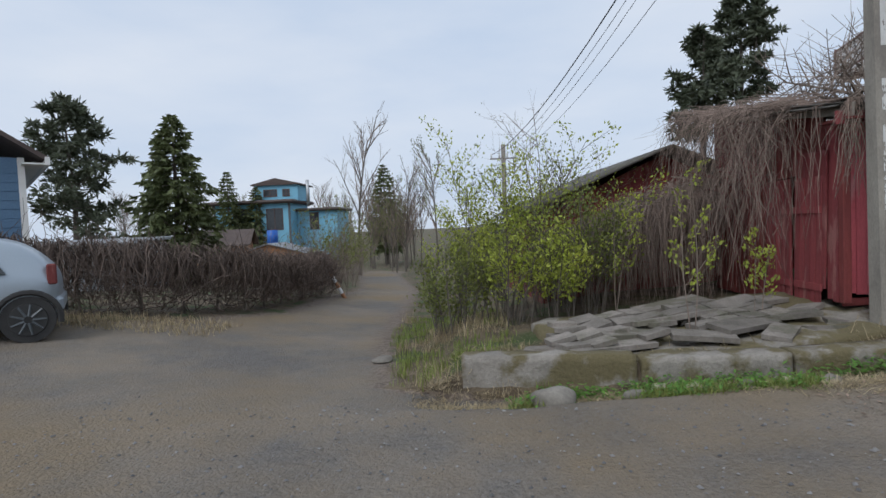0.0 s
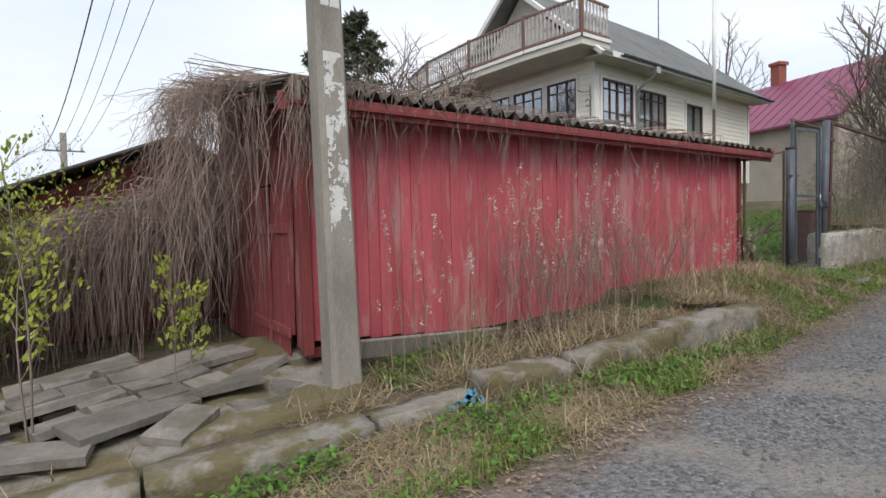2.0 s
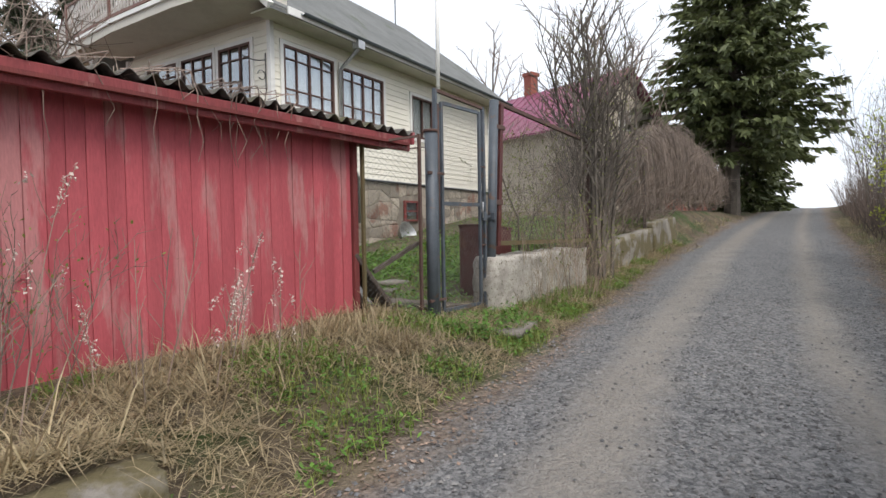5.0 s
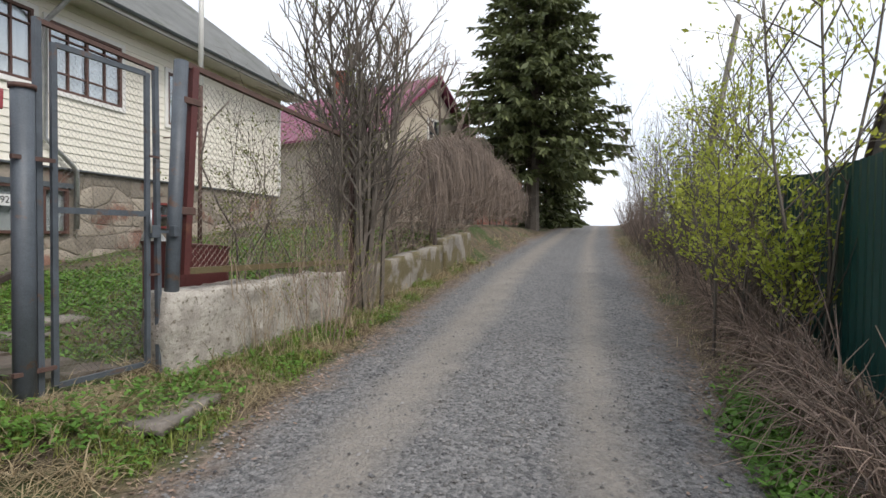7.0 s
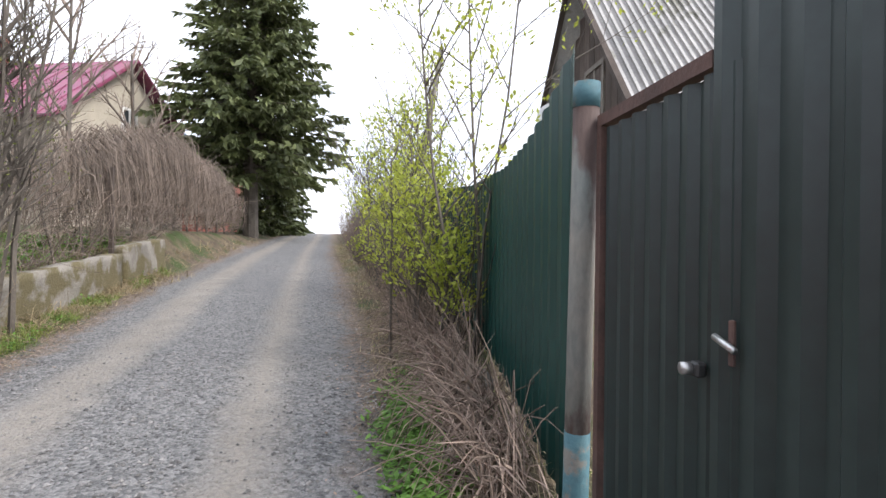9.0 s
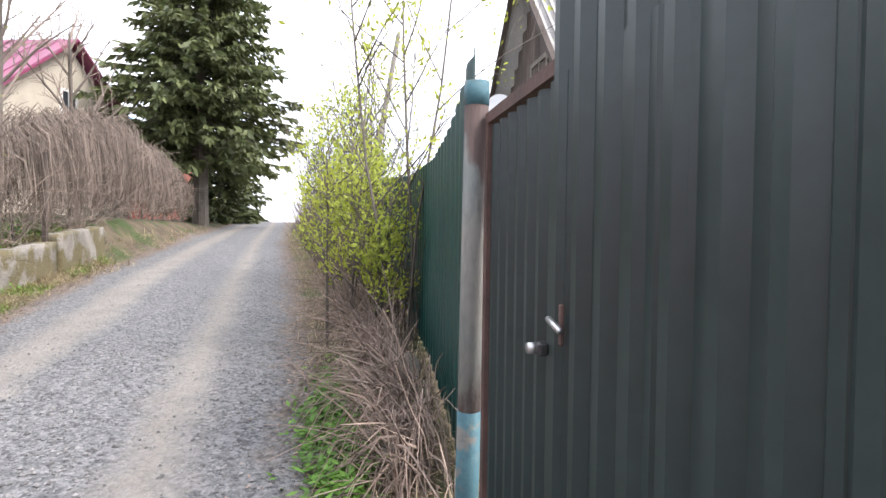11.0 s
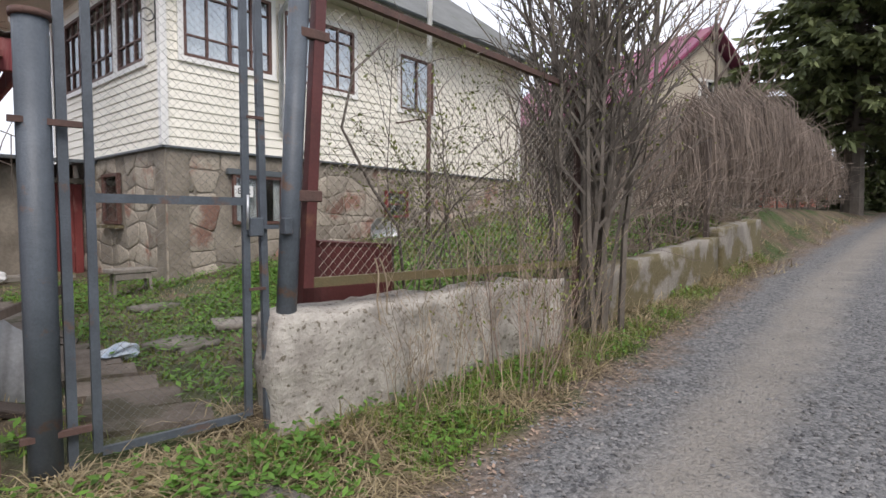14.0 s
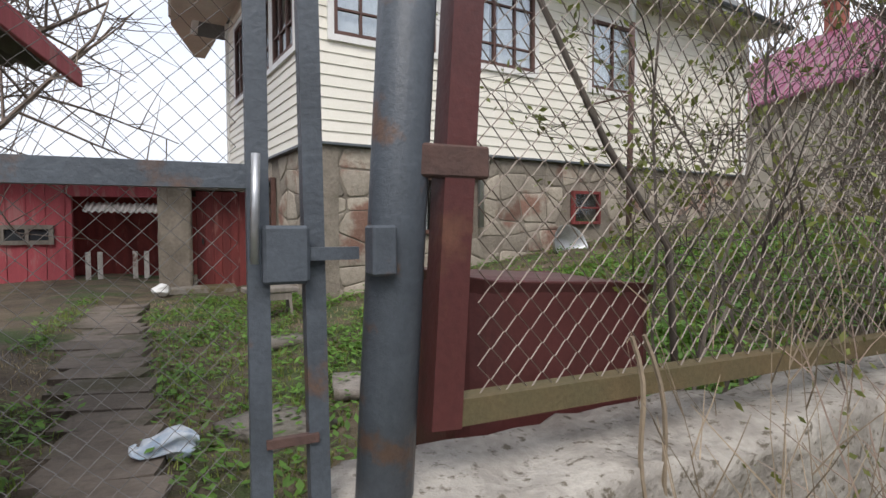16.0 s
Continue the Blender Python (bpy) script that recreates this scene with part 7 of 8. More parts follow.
# ---- car ----
def build_car():
    x0, y0 = -6.02, 6.9
    z0 = gz(-6.6, 7.0)
    car = thing("car", x0 - 2, y0 + 0.85, z0, "silver-blue hatchback parked on the sandy verge", "car")
    secs = [  # distance from the tail, lower half width, sill, shoulder, roof, roof half width
        (0.0, 0.70, 0.52, 0.80, 0.92, 0.62), (0.12, 0.80, 0.36, 0.92, 1.12, 0.66), (0.45, 0.84, 0.30, 0.98, 1.46, 0.62), (0.9, 0.85, 0.28, 0.98, 1.55, 0.62),
        (1.8, 0.85, 0.28, 0.96, 1.57, 0.62), (2.4, 0.85, 0.28, 0.95, 1.46, 0.58), (2.95, 0.84, 0.28, 0.94, 1.02, 0.62), (3.5, 0.80, 0.30, 0.84, 0.90, 0.58), (3.9, 0.66, 0.40, 0.62, 0.68, 0.5)]
    bm = bmesh.new()
    prev = None
    m = pose(-6.85, 6.95, z0, 0, 0, 36) @ pose(0.62, 0.78, 0)
    for d, hw, sill, sh, roof, rw in secs:
        pts = [(-hw + 0.06, sill), (-hw, sill + 0.2), (-hw, sh - 0.08), (-hw + 0.03, sh), (-rw - 0.04, roof - 0.1), (-rw + 0.1, roof), (rw - 0.1, roof), (rw + 0.04, roof - 0.1), (hw - 0.03, sh), (hw, sh - 0.08), (hw, sill + 0.2), (hw - 0.06, sill)]
        ring = [bm.verts.new((-d, y, z)) for y, z in pts]
        if prev:
            for k in range(12):
                bm.faces.new((prev[k], prev[(k + 1) % 12], ring[(k + 1) % 12], ring[k]))
        else:
            bm.faces.new(ring[::-1])
        prev = ring
    bm.faces.new(prev)
    bmesh.ops.recalc_face_normals(bm, faces=bm.faces)
    bmesh.ops.transform(bm, matrix=m, verts=bm.verts)
    body = part("body", bm, M["car_paint"], car, "silver-blue painted body", smooth=True)
    mod = body.modifiers.new("round", "SUBSURF")
    mod.levels = mod.render_levels = 2
    for pts in (((-0.62, 1.0), (-1.35, 1.0), (-1.35, 1.4), (-0.85, 1.38)), ((-1.43, 1.0), (-2.35, 0.99), (-2.1, 1.34), (-1.43, 1.41))):
        bm = bmesh.new()
        for off in (0.0,):
            vs = [bm.verts.new((x, -0.80 + 0.13 * (z - 1.0) / 0.4 - 0.055, z)) for x, z in pts]
            bk = [bm.verts.new((x, -0.74 + 0.13 * (z - 1.0) / 0.4, z)) for x, z in pts]
            bm.faces.new(vs)
            for k in range(4):
                bm.faces.new((vs[k], bk[k], bk[(k + 1) % 4], vs[(k + 1) % 4]))
        bmesh.ops.recalc_face_normals(bm, faces=bm.faces)
        bmesh.ops.transform(bm, matrix=m, verts=bm.verts)
        part("side_window", bm, M["glass_dark"], car)
    for wx in (-0.4, -2.95):
        for wy in (-0.75, 0.75):
            c = m @ V(wx, wy, 0.33)
            ax, fw = m.to_3x3() @ V(0, 1, 0), m.to_3x3() @ V(1, 0, 0)
            s = Soup()
            s.tube([c - ax * 0.1, c + ax * 0.1], 0.33, 0.33, 28)
            w = s.ob("wheel", M["tyre"], car)
            sg = -1 if wy < 0 else 1
            s = Soup()
            s.tube([c + ax * sg * 0.095, c + ax * sg * 0.112], 0.235, 0.225, 28)
            s.ob("hub_cap", M["black"], w)
            for k in range(9):
                a = k * 2 * math.pi / 9
                s = Soup()
                s.tube([c + ax * sg * 0.118 + fw * 0.05 * math.cos(a) + V(0, 0, 0.05 * math.sin(a)), c + ax * sg * 0.114 + fw * 0.215 * math.cos(a) + V(0, 0, 0.215 * math.sin(a))], 0.02, 0.014, 4)
                s.ob("spoke", M["gutter"], w)
            s = Soup()
            pts = [c + ax * sg * 0.09 + fw * 0.385 * math.cos(a) + V(0, 0, 0.385 * math.sin(a)) for a in np.linspace(-0.2, math.pi + 0.2, 14)]
            s.tube(pts, 0.04, 0.04, 6)
            s.ob("wheel_arch", M["tyre"], car)
    part("door_handle", mboxes(m, ((-1.22, -0.87, 0.9), (0.16, 0.03, 0.035), 0, 0.01)), M["black"], car)
    part("side_moulding", mboxes(m, ((-1.85, -0.865, 0.55), (1.4, 0.03, 0.07), 0, 0.01)), M["black"], car)
    part("tail_light", mboxes(m, ((-0.1, -0.72, 0.95), (0.12, 0.14, 0.3), 0, 0.02)), M["red_dark"], car)
    part("bumper", mboxes(m, ((-0.06, 0, 0.5), (0.16, 1.5, 0.24), 0, 0.05)), M["car_paint"], car)


build_car()


# ---- poles and wires ----
def build_lines():
    p = thing("power_pole", 2.0, 32, -1.5, "distant wooden power pole with insulators", "utility pole", "power poles")
    bar("shaft", p, (1.55, 32, -2.2), (1.6, 32, 6.1), 0.13, M["pole"], 8)
    bar("cross_arm", p, (0.8, 32, 5.3), (2.4, 32, 5.3), 0.05, M["grey_wood"], square=True)
    for k in range(4):
        bar("insulator", p, (0.9 + k * 0.46, 32, 5.32), (0.9 + k * 0.46, 32, 5.6), 0.05, M["white_plain"], 8)
    ends = [((4.28 + dx, 6.32, 7.55 + dz), (0.95 + k * 0.43, 32, 5.55)) for k, (dx, dz) in enumerate(((-0.5, 0), (-0.1, 0.3), (0.1, 0.35), (0.4, 0.1)))]
    for k, (a, b) in enumerate(ends):
        w = thing("power_line", a[0], a[1], a[2], "sagging overhead power cable between the poles", "cable", "overhead cables")
        a, b = V(*a), V(*b)
        s = Soup()
        s.tube([a.lerp(b, t) + V(0, 0, -0.9 * 4 * t * (1 - t)) for t in np.linspace(0, 1, 14)], 0.016 if k == 0 else 0.008, 0.016 if k == 0 else 0.008, 4)
        s.ob("strand", M["cable"], w)
    p = thing("power_pole", 38.9, 0.2, 1.8, "tall grey pole leaning over the scrub by the lane", "utility pole", "power poles")
    s = Soup()
    s.tube([V(38.4, 0.9, 1.5), V(39.1, -0.9, 12.0)], 0.18, 0.12, 8)
    s.ob("shaft", M["pole"], p)
    s = Soup()
    s.tube([V(38.6, 1.6, 1.5), V(38.9, -0.2, 8.0)], 0.12, 0.1, 8)
    s.ob("brace", M["pole"], p)
    w = thing("power_line", 39, -0.9, 11.6, "overhead cable crossing above the lane", "cable", "overhead cables")
    s = Soup()
    s.tube([V(39.1, -0.9, 11.8).lerp(V(12, -8, 7.5), t) + V(0, 0, -2.4 * t * (1 - t)) for t in np.linspace(0, 1, 14)], 0.012, 0.012, 4)
    s.ob("strand", M["cable"], w)
    b = thing("barrier_pole", -4.6, 16.8, -0.65, "slanting red and white striped barrier pole", "barrier")
    for k in range(5):
        a, c = V(-4.45, 16.8, -0.7), V(-4.95, 16.9, 0.2)
        s = Soup()
        s.tube([a.lerp(c, k / 5), a.lerp(c, (k + 1) / 5)], 0.06, 0.06, 8)
        s.ob("stripe", M["white_plain"] if k % 2 else M["orange_wall"], b)


build_lines()


# ---- yard things ----
def path_line(y):
    """Middle and width of the garden path."""
    return float(np.interp(y, [7.1, 9.5, 11.4, 14], [13.42, 13.23, 12.95, 12.65])), float(np.interp(y, [7.1, 9.5, 11.4, 14], [0.6, 0.55, 0.8, 0.95]))


def build_yard():
    rng = random.Random(77)
    for i in range(20):
        y = 7.02 + 0.4 * i
        x, w = path_line(y)
        o = rough_block("path_slab", (x, y, gz(x, y) + 0.01), (w * rng.uniform(0.9, 1.05), 0.37, 0.06), M["path"], None, turn=-14 + rng.uniform(-5, 5), tilt=(rng.uniform(-2, 2), rng.uniform(-2, 2)), cuts=2, amp=0.008, seed=i * 2, edge=0.008, smooth=False)
        tagged(o, "worn grey concrete slab of the garden path", "paving slab", "garden path slabs")
    for x, y, w, d, a in ((14.14, 8.87, 0.48, 0.55, 30), (14.85, 9.3, 0.5, 0.5, -12), (14.55, 11.2, 0.55, 0.4, 20)):
        o = rough_block("stepping_slab", (x, y, gz(x, y) + 0.02), (w, d, 0.06), M["slab"], None, turn=a, cuts=2, amp=0.01, seed=int(x * 10))
        tagged(o, "flat concrete slab lying in the grass", "paving slab", "slabs in the grass")
    o = rough_block("door_stone", (13.35, 5.9, gz(13.35, 5.9) + 0.02), (0.75, 0.38, 0.07), M["slab"], None, turn=14, cuts=3, amp=0.012, seed=90)
    tagged(o, "cracked concrete slab in the verge before the gate", "paving slab")
    o = rough_block("gate_sill", (13.45, 6.62, 0.4), (1.1, 0.16, 0.1), M["concrete_light"], None, cuts=3, amp=0.012, seed=91)
    tagged(o, "chipped concrete sill under the gate", "sill", kind="structure")
    # crumpled rag
    bm = bmesh.new()
    bmesh.ops.create_icosphere(bm, subdivisions=3, radius=0.13)
    for v in bm.verts:
        n = noise.noise_vector(v.co * 9) * 0.07
        v.co = Vector((v.co.x * 1.25, v.co.y * 0.8, v.co.z * 0.3)) + n
    bmesh.ops.transform(bm, matrix=pose(13.57, 8.66, gz(13.57, 8.66) + 0.07), verts=bm.verts)
    tagged(part("rag", bm, M["blue_rag"], smooth=True), "crumpled pale blue rag on the path", "rag")
    bm = bmesh.new()
    bmesh.ops.create_icosphere(bm, subdivisions=3, radius=0.15)
    for v in bm.verts:
        v.co = Vector((v.co.x, v.co.y, v.co.z * 0.6)) + noise.noise_vector(v.co * 8) * 0.05
    bmesh.ops.transform(bm, matrix=pose(13.25, 16.0, 0.7), verts=bm.verts)
    tagged(part("plastic_bag", bm, M["white_plain"], smooth=True), "white plastic bag by the porch step", "bag")
    # leaning boards behind the mesh bay
    wd = thing("timber_pile", 12.3, 7.4, 0.45, "pile of dark rotting boards leaning by the shed", "timber")
    for k, (x, y, z, l, a, tl) in enumerate(((12.45, 7.2, 0.85, 1.15, -8, 52), (12.25, 7.3, 0.8, 0.9, 6, 65), (12.6, 7.6, 0.7, 1.3, 20, 25), (12.15, 7.5, 0.75, 0.8, -20, 78))):
        part("board", boxes(((x, y, z), (l, 0.2 if k else 0.34, 0.05), a, 0.01, (rng.uniform(-20, 20), tl))), M["dark_wood"], wd)
    s = Soup()
    s.tube([V(12.3, 7.05, 1.1), V(13.0, 7.0, 1.4)], 0.03, 0.03, 4)
    s.ob("strut", M["dark_wood"], wd)
    sh = thing("roof_sheet", 12.7, 7.6, 0.5, "grey corrugated sheet leaning in the yard", "roof sheet")
    wave_sheet(sh, "sheet_face", ((12.3, 8.3, 0.45), (13.02, 7.78, 0.45), (13.06, 7.84, 0.88), (12.42, 8.38, 1.42)), 9, 0.006, M["tarp"], rows=2)
    bk = thing("metal_basin", 19.9, 12.8, 1.3, "dented zinc basin leaning on the house base", "basin")
    bm = bmesh.new()
    prev = None
    for r, z in ((0.18, 0), (0.26, 0.03), (0.36, 0.22), (0.39, 0.23)):
        ring = [bm.verts.new((r * math.cos(a), r * math.sin(a), z)) for a in np.linspace(0, 2 * math.pi, 20, endpoint=False)]
        if prev:
            for k in range(20):
                bm.faces.new((prev[k], prev[(k + 1) % 20], ring[(k + 1) % 20], ring[k]))
        else:
            bm.faces.new(ring[::-1])
        prev = ring
    bmesh.ops.transform(bm, matrix=HM @ pose(4.4, -0.3, 1.35, 70, 0, 0), verts=bm.verts)
    part("bowl", bm, M["galv"], bk, smooth=True)
    for x, y, r, sq in ((0.45, 5.02, 0.19, 0.6), (15.25, 1.42, 0.2, 0.6), (14.15, 1.75, 0.08, 0.7), (13.9, 1.62, 0.07, 0.7), (14.4, 1.9, 0.06, 0.7), (1.2, 5.0, 0.1, 0.6), (2.2, 4.9, 0.09, 0.6), (3.0, 4.95, 0.08, 0.6), (-1.6, 7.0, 0.12, 0.5)):
        bm = bmesh.new()
        bmesh.ops.create_icosphere(bm, subdivisions=3, radius=r)
        for v in bm.verts:
            v.co = Vector((v.co.x * 1.25, v.co.y, v.co.z * sq)) + noise.noise_vector(v.co * 3 / (r * 4) + V(x, y, 0)) * r * 0.35
        bmesh.ops.transform(bm, matrix=pose(x, y, gz(x, y) + r * sq * 0.45, 0, 0, rng.uniform(0, 90)), verts=bm.verts)
        tagged(part("rock", bm, M["rock"], smooth=True), "grey weathered stone lying in the verge", "stone", "stones in the verge")
    random.seed(79)
    for x, y in ((1.8, 5.05), (2.6, 5.0), (1.5, 5.15)):
        bm = bmesh.new()
        bmesh.ops.create_icosphere(bm, subdivisions=2, radius=0.1)
        for v in bm.verts:
            v.co = Vector((v.co.x, v.co.y, v.co.z * 0.5)) + noise.noise_vector(v.co * 14 + V(x, 0, 0)) * 0.05
        bmesh.ops.transform(bm, matrix=pose(x, y, gz(x, y) + 0.04), verts=bm.verts)
        tagged(part("litter", bm, M["plaster"], smooth=False), "crumpled pale litter in the dry grass", "litter", "litter in the verge")


build_yard()


# ---- grass, weeds, litter and gravel ----
def strip(x):
    return float(np.interp(x, LANE_X, LANE_L)), float(np.interp(x, LANE_X, LANE_R))


def blocked(x, y):
    """Places where nothing grows: walls, slabs, buildings."""
    if 4.3 < x < 11.9 and 6.95 < y < 10.5:
        return True
    if -0.5 < x < 9.3 and abs(y - (5.6 - 0.03 * x)) < 0.17:
        return True
    if 13.9 < x < 16.95 and 6.55 < y < 6.95:
        return True
    if 12.4 < x < 13.9 and 6.9 < y < 15.5 and abs(x - path_line(y)[0]) < path_line(y)[1] / 2:
        return True
    if 0.5 < x < 4.3 and 5.8 < y < 7.9:
        return random.random() < 0.8
    return False


def scatter_grass():
    random.seed(101)
    dry, green, weeds, litter = Soup(), Soup(), Soup(), Soup()

    def tuft(s, x, y, h, n, spread, w=0.004, flop=0.6):
        z = gz(x, y) - 0.01
        for _ in range(n):
            p = V(x + random.gauss(0, spread), y + random.gauss(0, spread), z)
            a = rnd(0, 6.283)
            ln = h * rnd(0.5, 1.25)
            k = abs(random.gauss(0, flop * 0.6)) + 0.3 * flop
            c = min(1.0, k * 0.75)
            tip = p + V(math.cos(a) * c * ln, math.sin(a) * c * ln, ln * max(0.06, 1 - c))
            s.blade(p, tip, V(math.sin(a), -math.cos(a), 0) * w * rnd(0.6, 1.3))

    def weed(x, y, n, size):
        z = gz(x, y)
        for _ in range(n):
            c = V(x + random.gauss(0, 0.07), y + random.gauss(0, 0.07), z + abs(random.gauss(0.05, 0.04)))
            a = rnd(0, 6.283)
            d = V(math.cos(a), math.sin(a), rnd(-0.1, 0.6))
            weeds.quad(c, d * size * rnd(0.6, 1.2), V(-d.y, d.x, rnd(-0.2, 0.2)) * size * 0.9)

    def patchy(x, y, f=0.9, o=0.0):
        return noise.noise(V(x * f + o, y * f, o))

    # verge between lane and shed, gate and hedge
    for _ in range(11000):
        x = rnd(-1.0, 24) if random.random() < 0.8 else rnd(4, 16)
        yl, _ = strip(x)
        far = 1.0 if x < 9 else (1.9 if x < 12.5 else 1.15)
        if x < 3:
            yl = max(yl, 4.75) if x < 0.5 else yl + 0.25
            far = 0.65
        y = yl + 0.1 + far * random.random() ** 0.9
        if blocked(x, y):
            continue
        g = patchy(x, y, 1.1, 3) + (0.2 if x > 11.5 else 0.02) - 0.25 * ((y - yl) > far * 0.75)
        if g > 0.08:
            tuft(green, x, y, rnd(0.07, 0.2), 8, 0.05, 0.004, 0.9)
            if random.random() < 0.35:
                weed(x, y, 6, 0.03)
        else:
            tuft(dry, x, y, rnd(0.14, 0.4) * (0.5 if x < 4.2 else 1), 7, 0.07, 0.004, 2.3)
    # tall dry tussocks at the wall, pole and shed corner
    for x, y, n in [(rnd(9.2, 12.3), rnd(5.9, 6.9), 16) for _ in range(150)] + [(rnd(4.0, 4.9), rnd(5.75, 6.2), 12) for _ in range(30)] + [(rnd(17, 24), rnd(6.4, 7.1) + 0.0, 12) for _ in range(70)] + [(rnd(14, 17), rnd(6.1, 6.45), 9) for _ in range(70)] + [(rnd(22.5, 34), 7.3 + rnd(-0.3, 0.2), 12) for _ in range(60)]:
        if not blocked(x, y):
            tuft(dry, x, y, rnd(0.25, 0.5), n, 0.09, 0.0045, 1.6)
    for x, y in [(rnd(-1.0, 9.0), rnd(5.75, 6.8)) for _ in range(420)]:
        if not blocked(x, y):
            tuft(dry, x, y, rnd(0.15, 0.45), 8, 0.08, 0.004, 2.2)
    # long straw flopped over the low wall
    for _ in range(150):
        x = rnd(5.0, 9.6)
        y = 5.6 - 0.03 * x + random.choice((0.28, 0.34, -0.26, -0.32)) + rnd(-0.06, 0.06)
        tuft(dry, x, y, rnd(0.35, 0.6), 12, 0.1, 0.0045, 1.5)
    # green weeds: foot of the low wall, by the gate, right bank
    for x, y in [(rnd(4.5, 8.5), 5.08 + rnd(-0.18, 0.15)) for _ in range(160)] + [(rnd(0.2, 4), 5.2 + rnd(-0.15, 0.15)) for _ in range(120)] + [(rnd(12.4, 14.2), rnd(5.8, 6.5)) for _ in range(110)] + [(14.5 + random.gauss(0, 0.7), 1.93 + random.gauss(0, 0.09)) for _ in range(260)] + [(rnd(4.8, 6.2), rnd(5.9, 6.7)) for _ in range(40)]:
        if not blocked(x, y):
            weed(x, y, 12, 0.035)
    # yard lawn
    for _ in range(5200):
        x, y = rnd(12.2, 17) if random.random() < 0.8 else rnd(17, 24), rnd(6.95, 15.5)
        if blocked(x, y) or (y > 13.1 + 0.12 * (x - 15.3) and x > 15.2):
            continue
        g = patchy(x, y, 0.7, 8)
        if g > -0.28:
            tuft(green, x, y, rnd(0.04, 0.1), 6, 0.06, 0.005, 0.6)
            if random.random() < 0.4 or x > 15:
                weed(x, y, 7, 0.04)
        else:
            tuft(dry, x, y, 0.08, 4, 0.06, 0.004, 0.9)
    # slope behind the far wall, fork verge and far left
    for _ in range(1500):
        x, y = rnd(15.5, 24), rnd(7.2, 12)
        tuft(green, x, y, rnd(0.08, 0.2), 6, 0.08, 0.007, 0.5)
        weed(x, y, 8, 0.055)
    for _ in range(900):
        x, y = rnd(-2.4, 0.2), rnd(5.2, 12)
        if road_dist(x, y) > -0.05 or blocked(x, y):
            continue
        (tuft(green, x, y, rnd(0.1, 0.2), 8, 0.06, 0.005, 0.4) if patchy(x, y, 0.8, 5) > -0.1 else tuft(dry, x, y, rnd(0.15, 0.35), 8, 0.06, 0.004, 0.8))
    for _ in range(700):
        x, y = rnd(-11, -4.8), rnd(8.3, 9.6)
        tuft(dry, x, y, rnd(0.1, 0.25), 6, 0.08, 0.006, 0.8)
    # right bank
    for _ in range(2200):
        x = rnd(13.0, 34)
        _, yr = strip(x)
        y = yr - 0.05 - 1.0 * random.random()
        (tuft(dry, x, y, rnd(0.12, 0.35), 5, 0.08, 0.0035, 1.6) if random.random() < 0.85 else tuft(green, x, y, rnd(0.05, 0.1), 6, 0.05, 0.004, 0.8))
    # dead leaves along both edges
    for _ in range(12000):
        x = rnd(2.5, 30)
        yl, yr = strip(x)
        if random.random() < 0.5:
            y = yl + random.gauss(0.06, 0.2)
        else:
            y = yr + random.gauss(-0.08, 0.24)
            if x < 11.5:
                continue
        c = V(x, y, gz(x, y) + 0.008 + rnd(0, 0.012))
        a = rnd(0, 6.283)
        z = rnd(0.008, 0.026)
        litter.quad(c, V(math.cos(a), math.sin(a), rnd(-0.3, 0.3)) * z, V(-math.sin(a), math.cos(a), rnd(-0.3, 0.3)) * z)
    for s, nm, m, lb, ct in ((dry, "dry_grass", "straw", "flattened straw-coloured dry grass along the verge", "grass"), (green, "fresh_grass", "grass", "short fresh green grass in patches", "grass"),
                             (weeds, "ground_weeds", "leaf_green", "low green weeds along walls and bank", "weeds"), (litter, "leaf_litter", "litter", "brown dead leaves along the lane edges", "leaves")):
        tagged(s.ob(nm, M[m]), lb, ct, kind="stuff")


scatter_grass()


def scatter_gravel():
    random.seed(103)
    s = Soup()
    for _ in range(34000):
        x = rnd(-4, 26) if random.random() < 0.5 else rnd(6, 17)
        yl, yr = strip(x)
        y = rnd(max(yr, -1.5), yl)
        t = (y - yr) / (yl - yr)
        if x > 3 and (0.24 < t < 0.36 or 0.63 < t < 0.8) and random.random() < 0.8:
            continue
        r = 0.004 + 0.014 * random.random() ** 2.2
        z = gz(x, y) + r * 0.3
        a = rnd(0, 6.283)
        u, w = V(math.cos(a), math.sin(a), rnd(-0.2, 0.2)) * r * rnd(0.8, 1.5), V(-math.sin(a), math.cos(a), rnd(-0.2, 0.2)) * r
        k = len(s.v)
        c = V(x, y, z)
        s.v += [(c - u)[:], (c + w)[:], (c + u)[:], (c - w)[:], (c + V(rnd(-0.3, 0.3) * r, rnd(-0.3, 0.3) * r, r * 0.8))[:]]
        s.f += [(k + 1, k, k + 4), (k + 2, k + 1, k + 4), (k + 3, k + 2, k + 4), (k, k + 3, k + 4)]
    tagged(s.ob("gravel", M["gravel"]), "loose grey gravel stones on the lane", "gravel", kind="stuff")


scatter_gravel()


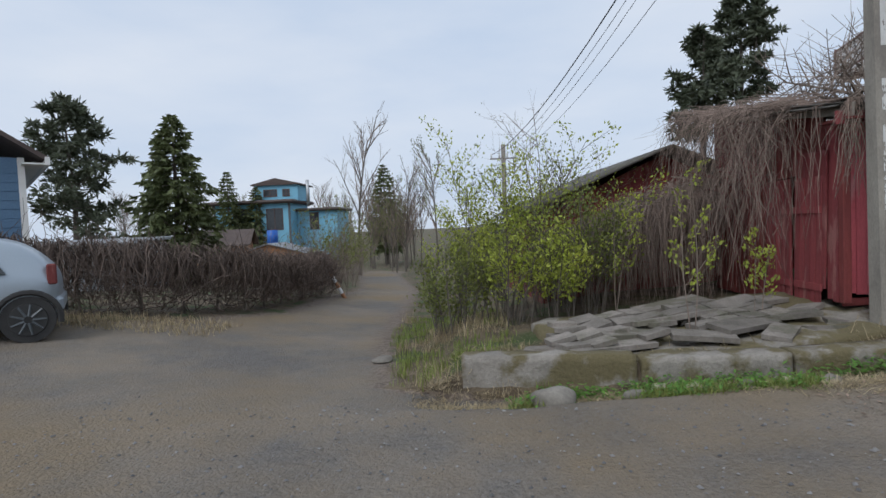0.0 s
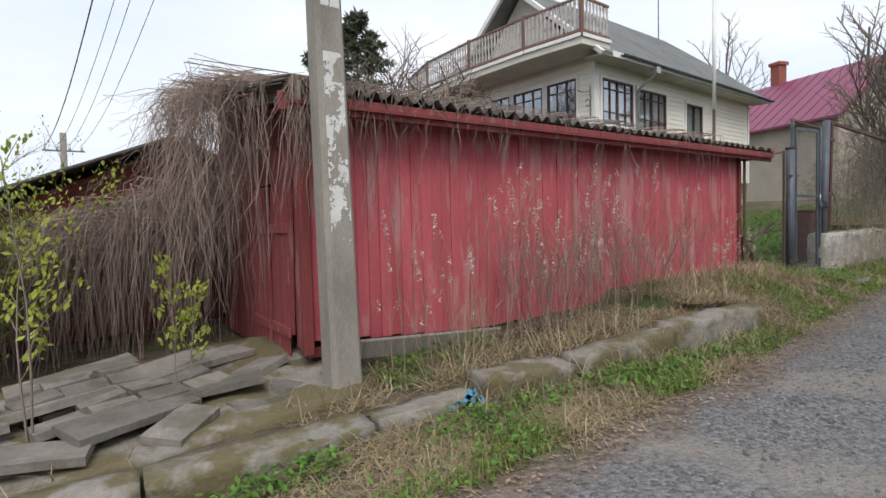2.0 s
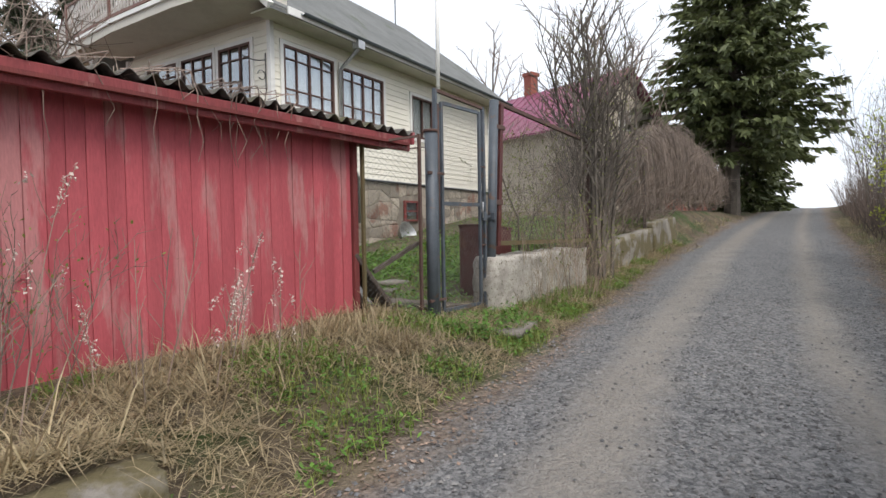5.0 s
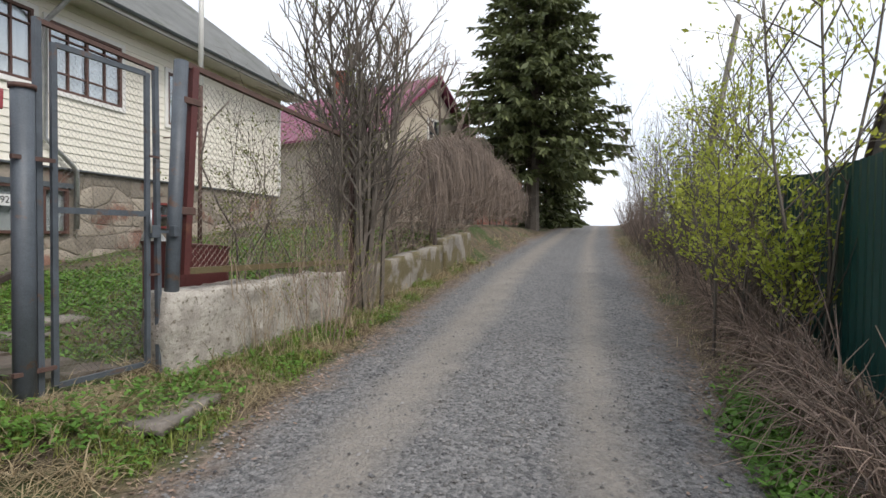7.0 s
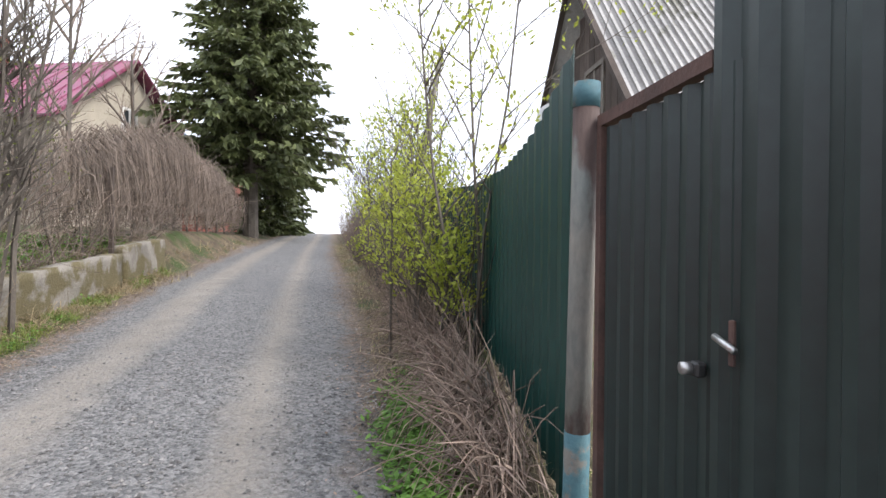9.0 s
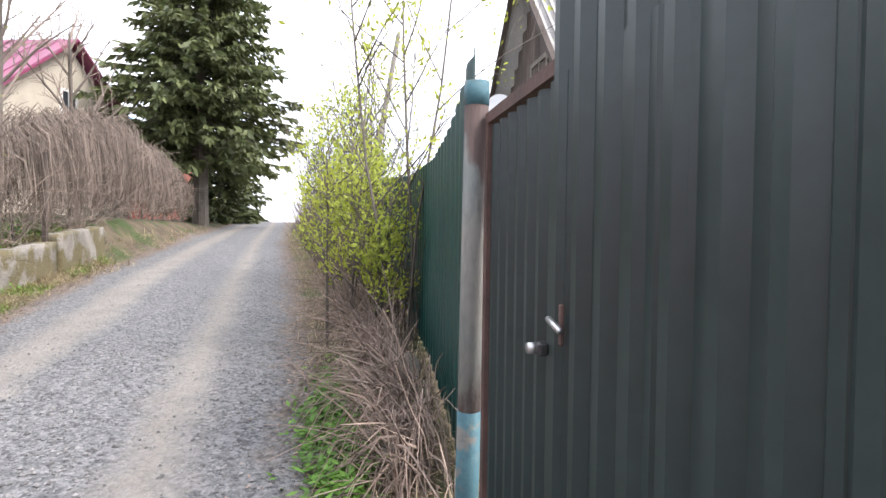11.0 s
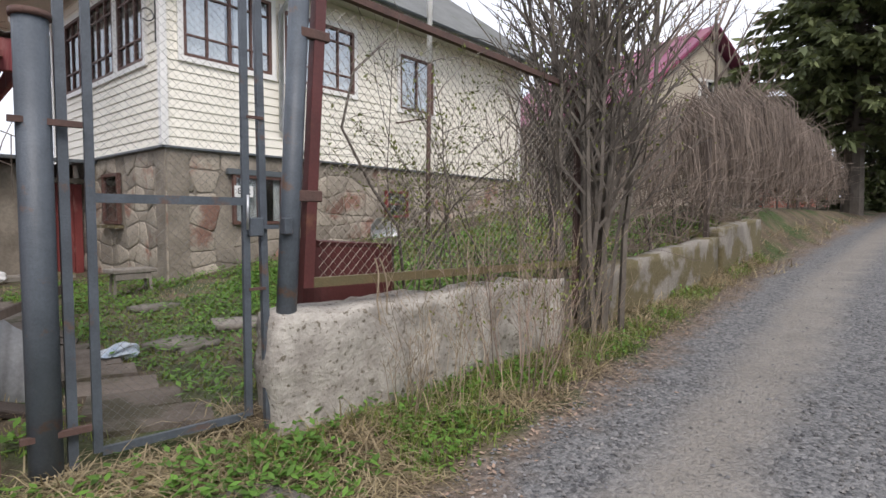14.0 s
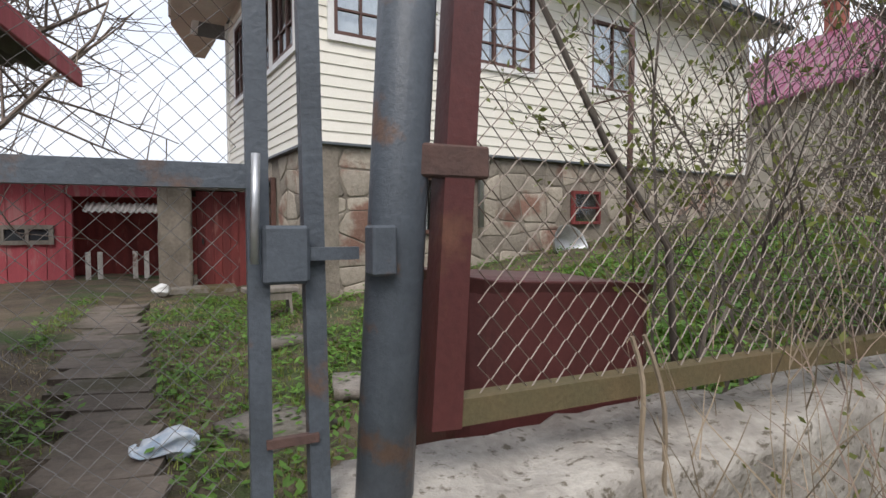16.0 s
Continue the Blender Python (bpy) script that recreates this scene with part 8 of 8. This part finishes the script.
# ---- dry stalks before the shed ----
def build_stalks():
    random.seed(105)
    for k in range(58):
        x = 4.9 + 5.8 * random.random() ** 0.9
        y = 6.25 + rnd(-0.3, 0.45)
        h = rnd(0.9, 1.9) if x < 9 else rnd(0.5, 1.1)
        z = gz(x, y)
        t = thing("weed_stalk", x, y, z, "tall dry weed stalk with a fluffy pale seed head" if k % 2 == 0 else "tall dry branching weed stalk", "weed", "dry stalks before the shed")
        s = Soup()
        pts, d = bent(V(x, y, z - 0.03), V(rnd(-0.16, 0.16), rnd(-0.16, 0.1), 1), h, 0.06, 6)
        s.tube(pts, 0.005, 0.002, 4)
        tips = []
        for j in range(7):
            f = rnd(0.3, 0.95) * 6
            i = min(5, int(f))
            p = pts[i].lerp(pts[i + 1], f - i)
            q, dd = bent(p, V(rnd(-0.6, 0.6), rnd(-0.6, 0.6), 1), h * rnd(0.1, 0.26), 0.12, 3)
            side = Soup()
            side.tube(q, 0.0028, 0.0015, 3)
            side.ob("side_stem", M["cane"] if k % 3 else M["twig"], t)
            tips.append(q[-1])
        s.ob("stem", M["cane"] if k % 3 else M["twig"], t)
        if k % 2 == 0:
            fl = Soup()
            ends = [(pts[-1], 0.24)] + [(q, 0.1) for q in tips[:5]]
            for c, ln in ends:
                for _ in range(46 if ln > 0.1 else 16):
                    u = rnd(0, 1)
                    p = c - d * ln * u + V(random.gauss(0, 1), random.gauss(0, 1), random.gauss(0, 1)) * 0.011
                    fl.quad(p, V(rnd(-1, 1), rnd(-1, 1), rnd(-1, 1)) * 0.011, V(rnd(-1, 1), rnd(-1, 1), rnd(-1, 1)) * 0.013)
            tagged(fl.ob("seed_head", M["fluff"], t, "fluffy pale seed head"), kind="stuff")
    shrub("dry_bush", 7.0, 6.35, 1.3, 26, "low bare bush of dry stems by the shed", "bush", lean=0.45, r=0.007, kids=(6, 3), base=0.5, spread=0.6, shrink=0.35, per=1, leaf="leaf_olive", size=0.014, share=0.25)
    shrub("dry_bush", 8.6, 6.45, 1.15, 26, "low bare bush of dry stems by the shed", "bush", lean=0.5, r=0.006, kids=(6, 3), base=0.5, spread=0.6, shrink=0.35, per=1, leaf="leaf_olive", size=0.014, share=0.35)
    shrub("dry_bush", 5.6, 6.1, 0.8, 16, "low bare bush of dry stems by the shed", "bush", lean=0.6, r=0.005, kids=(5,), base=0.4, spread=0.6, shrink=0.4, wood="straw_stem")


M["fluff"] = mat("pale_seed_fluff", (0.62, 0.54, 0.48), (0.5, 0.42, 0.37), scale=10, rough=1, bump=0, islands=0.3)
build_stalks()
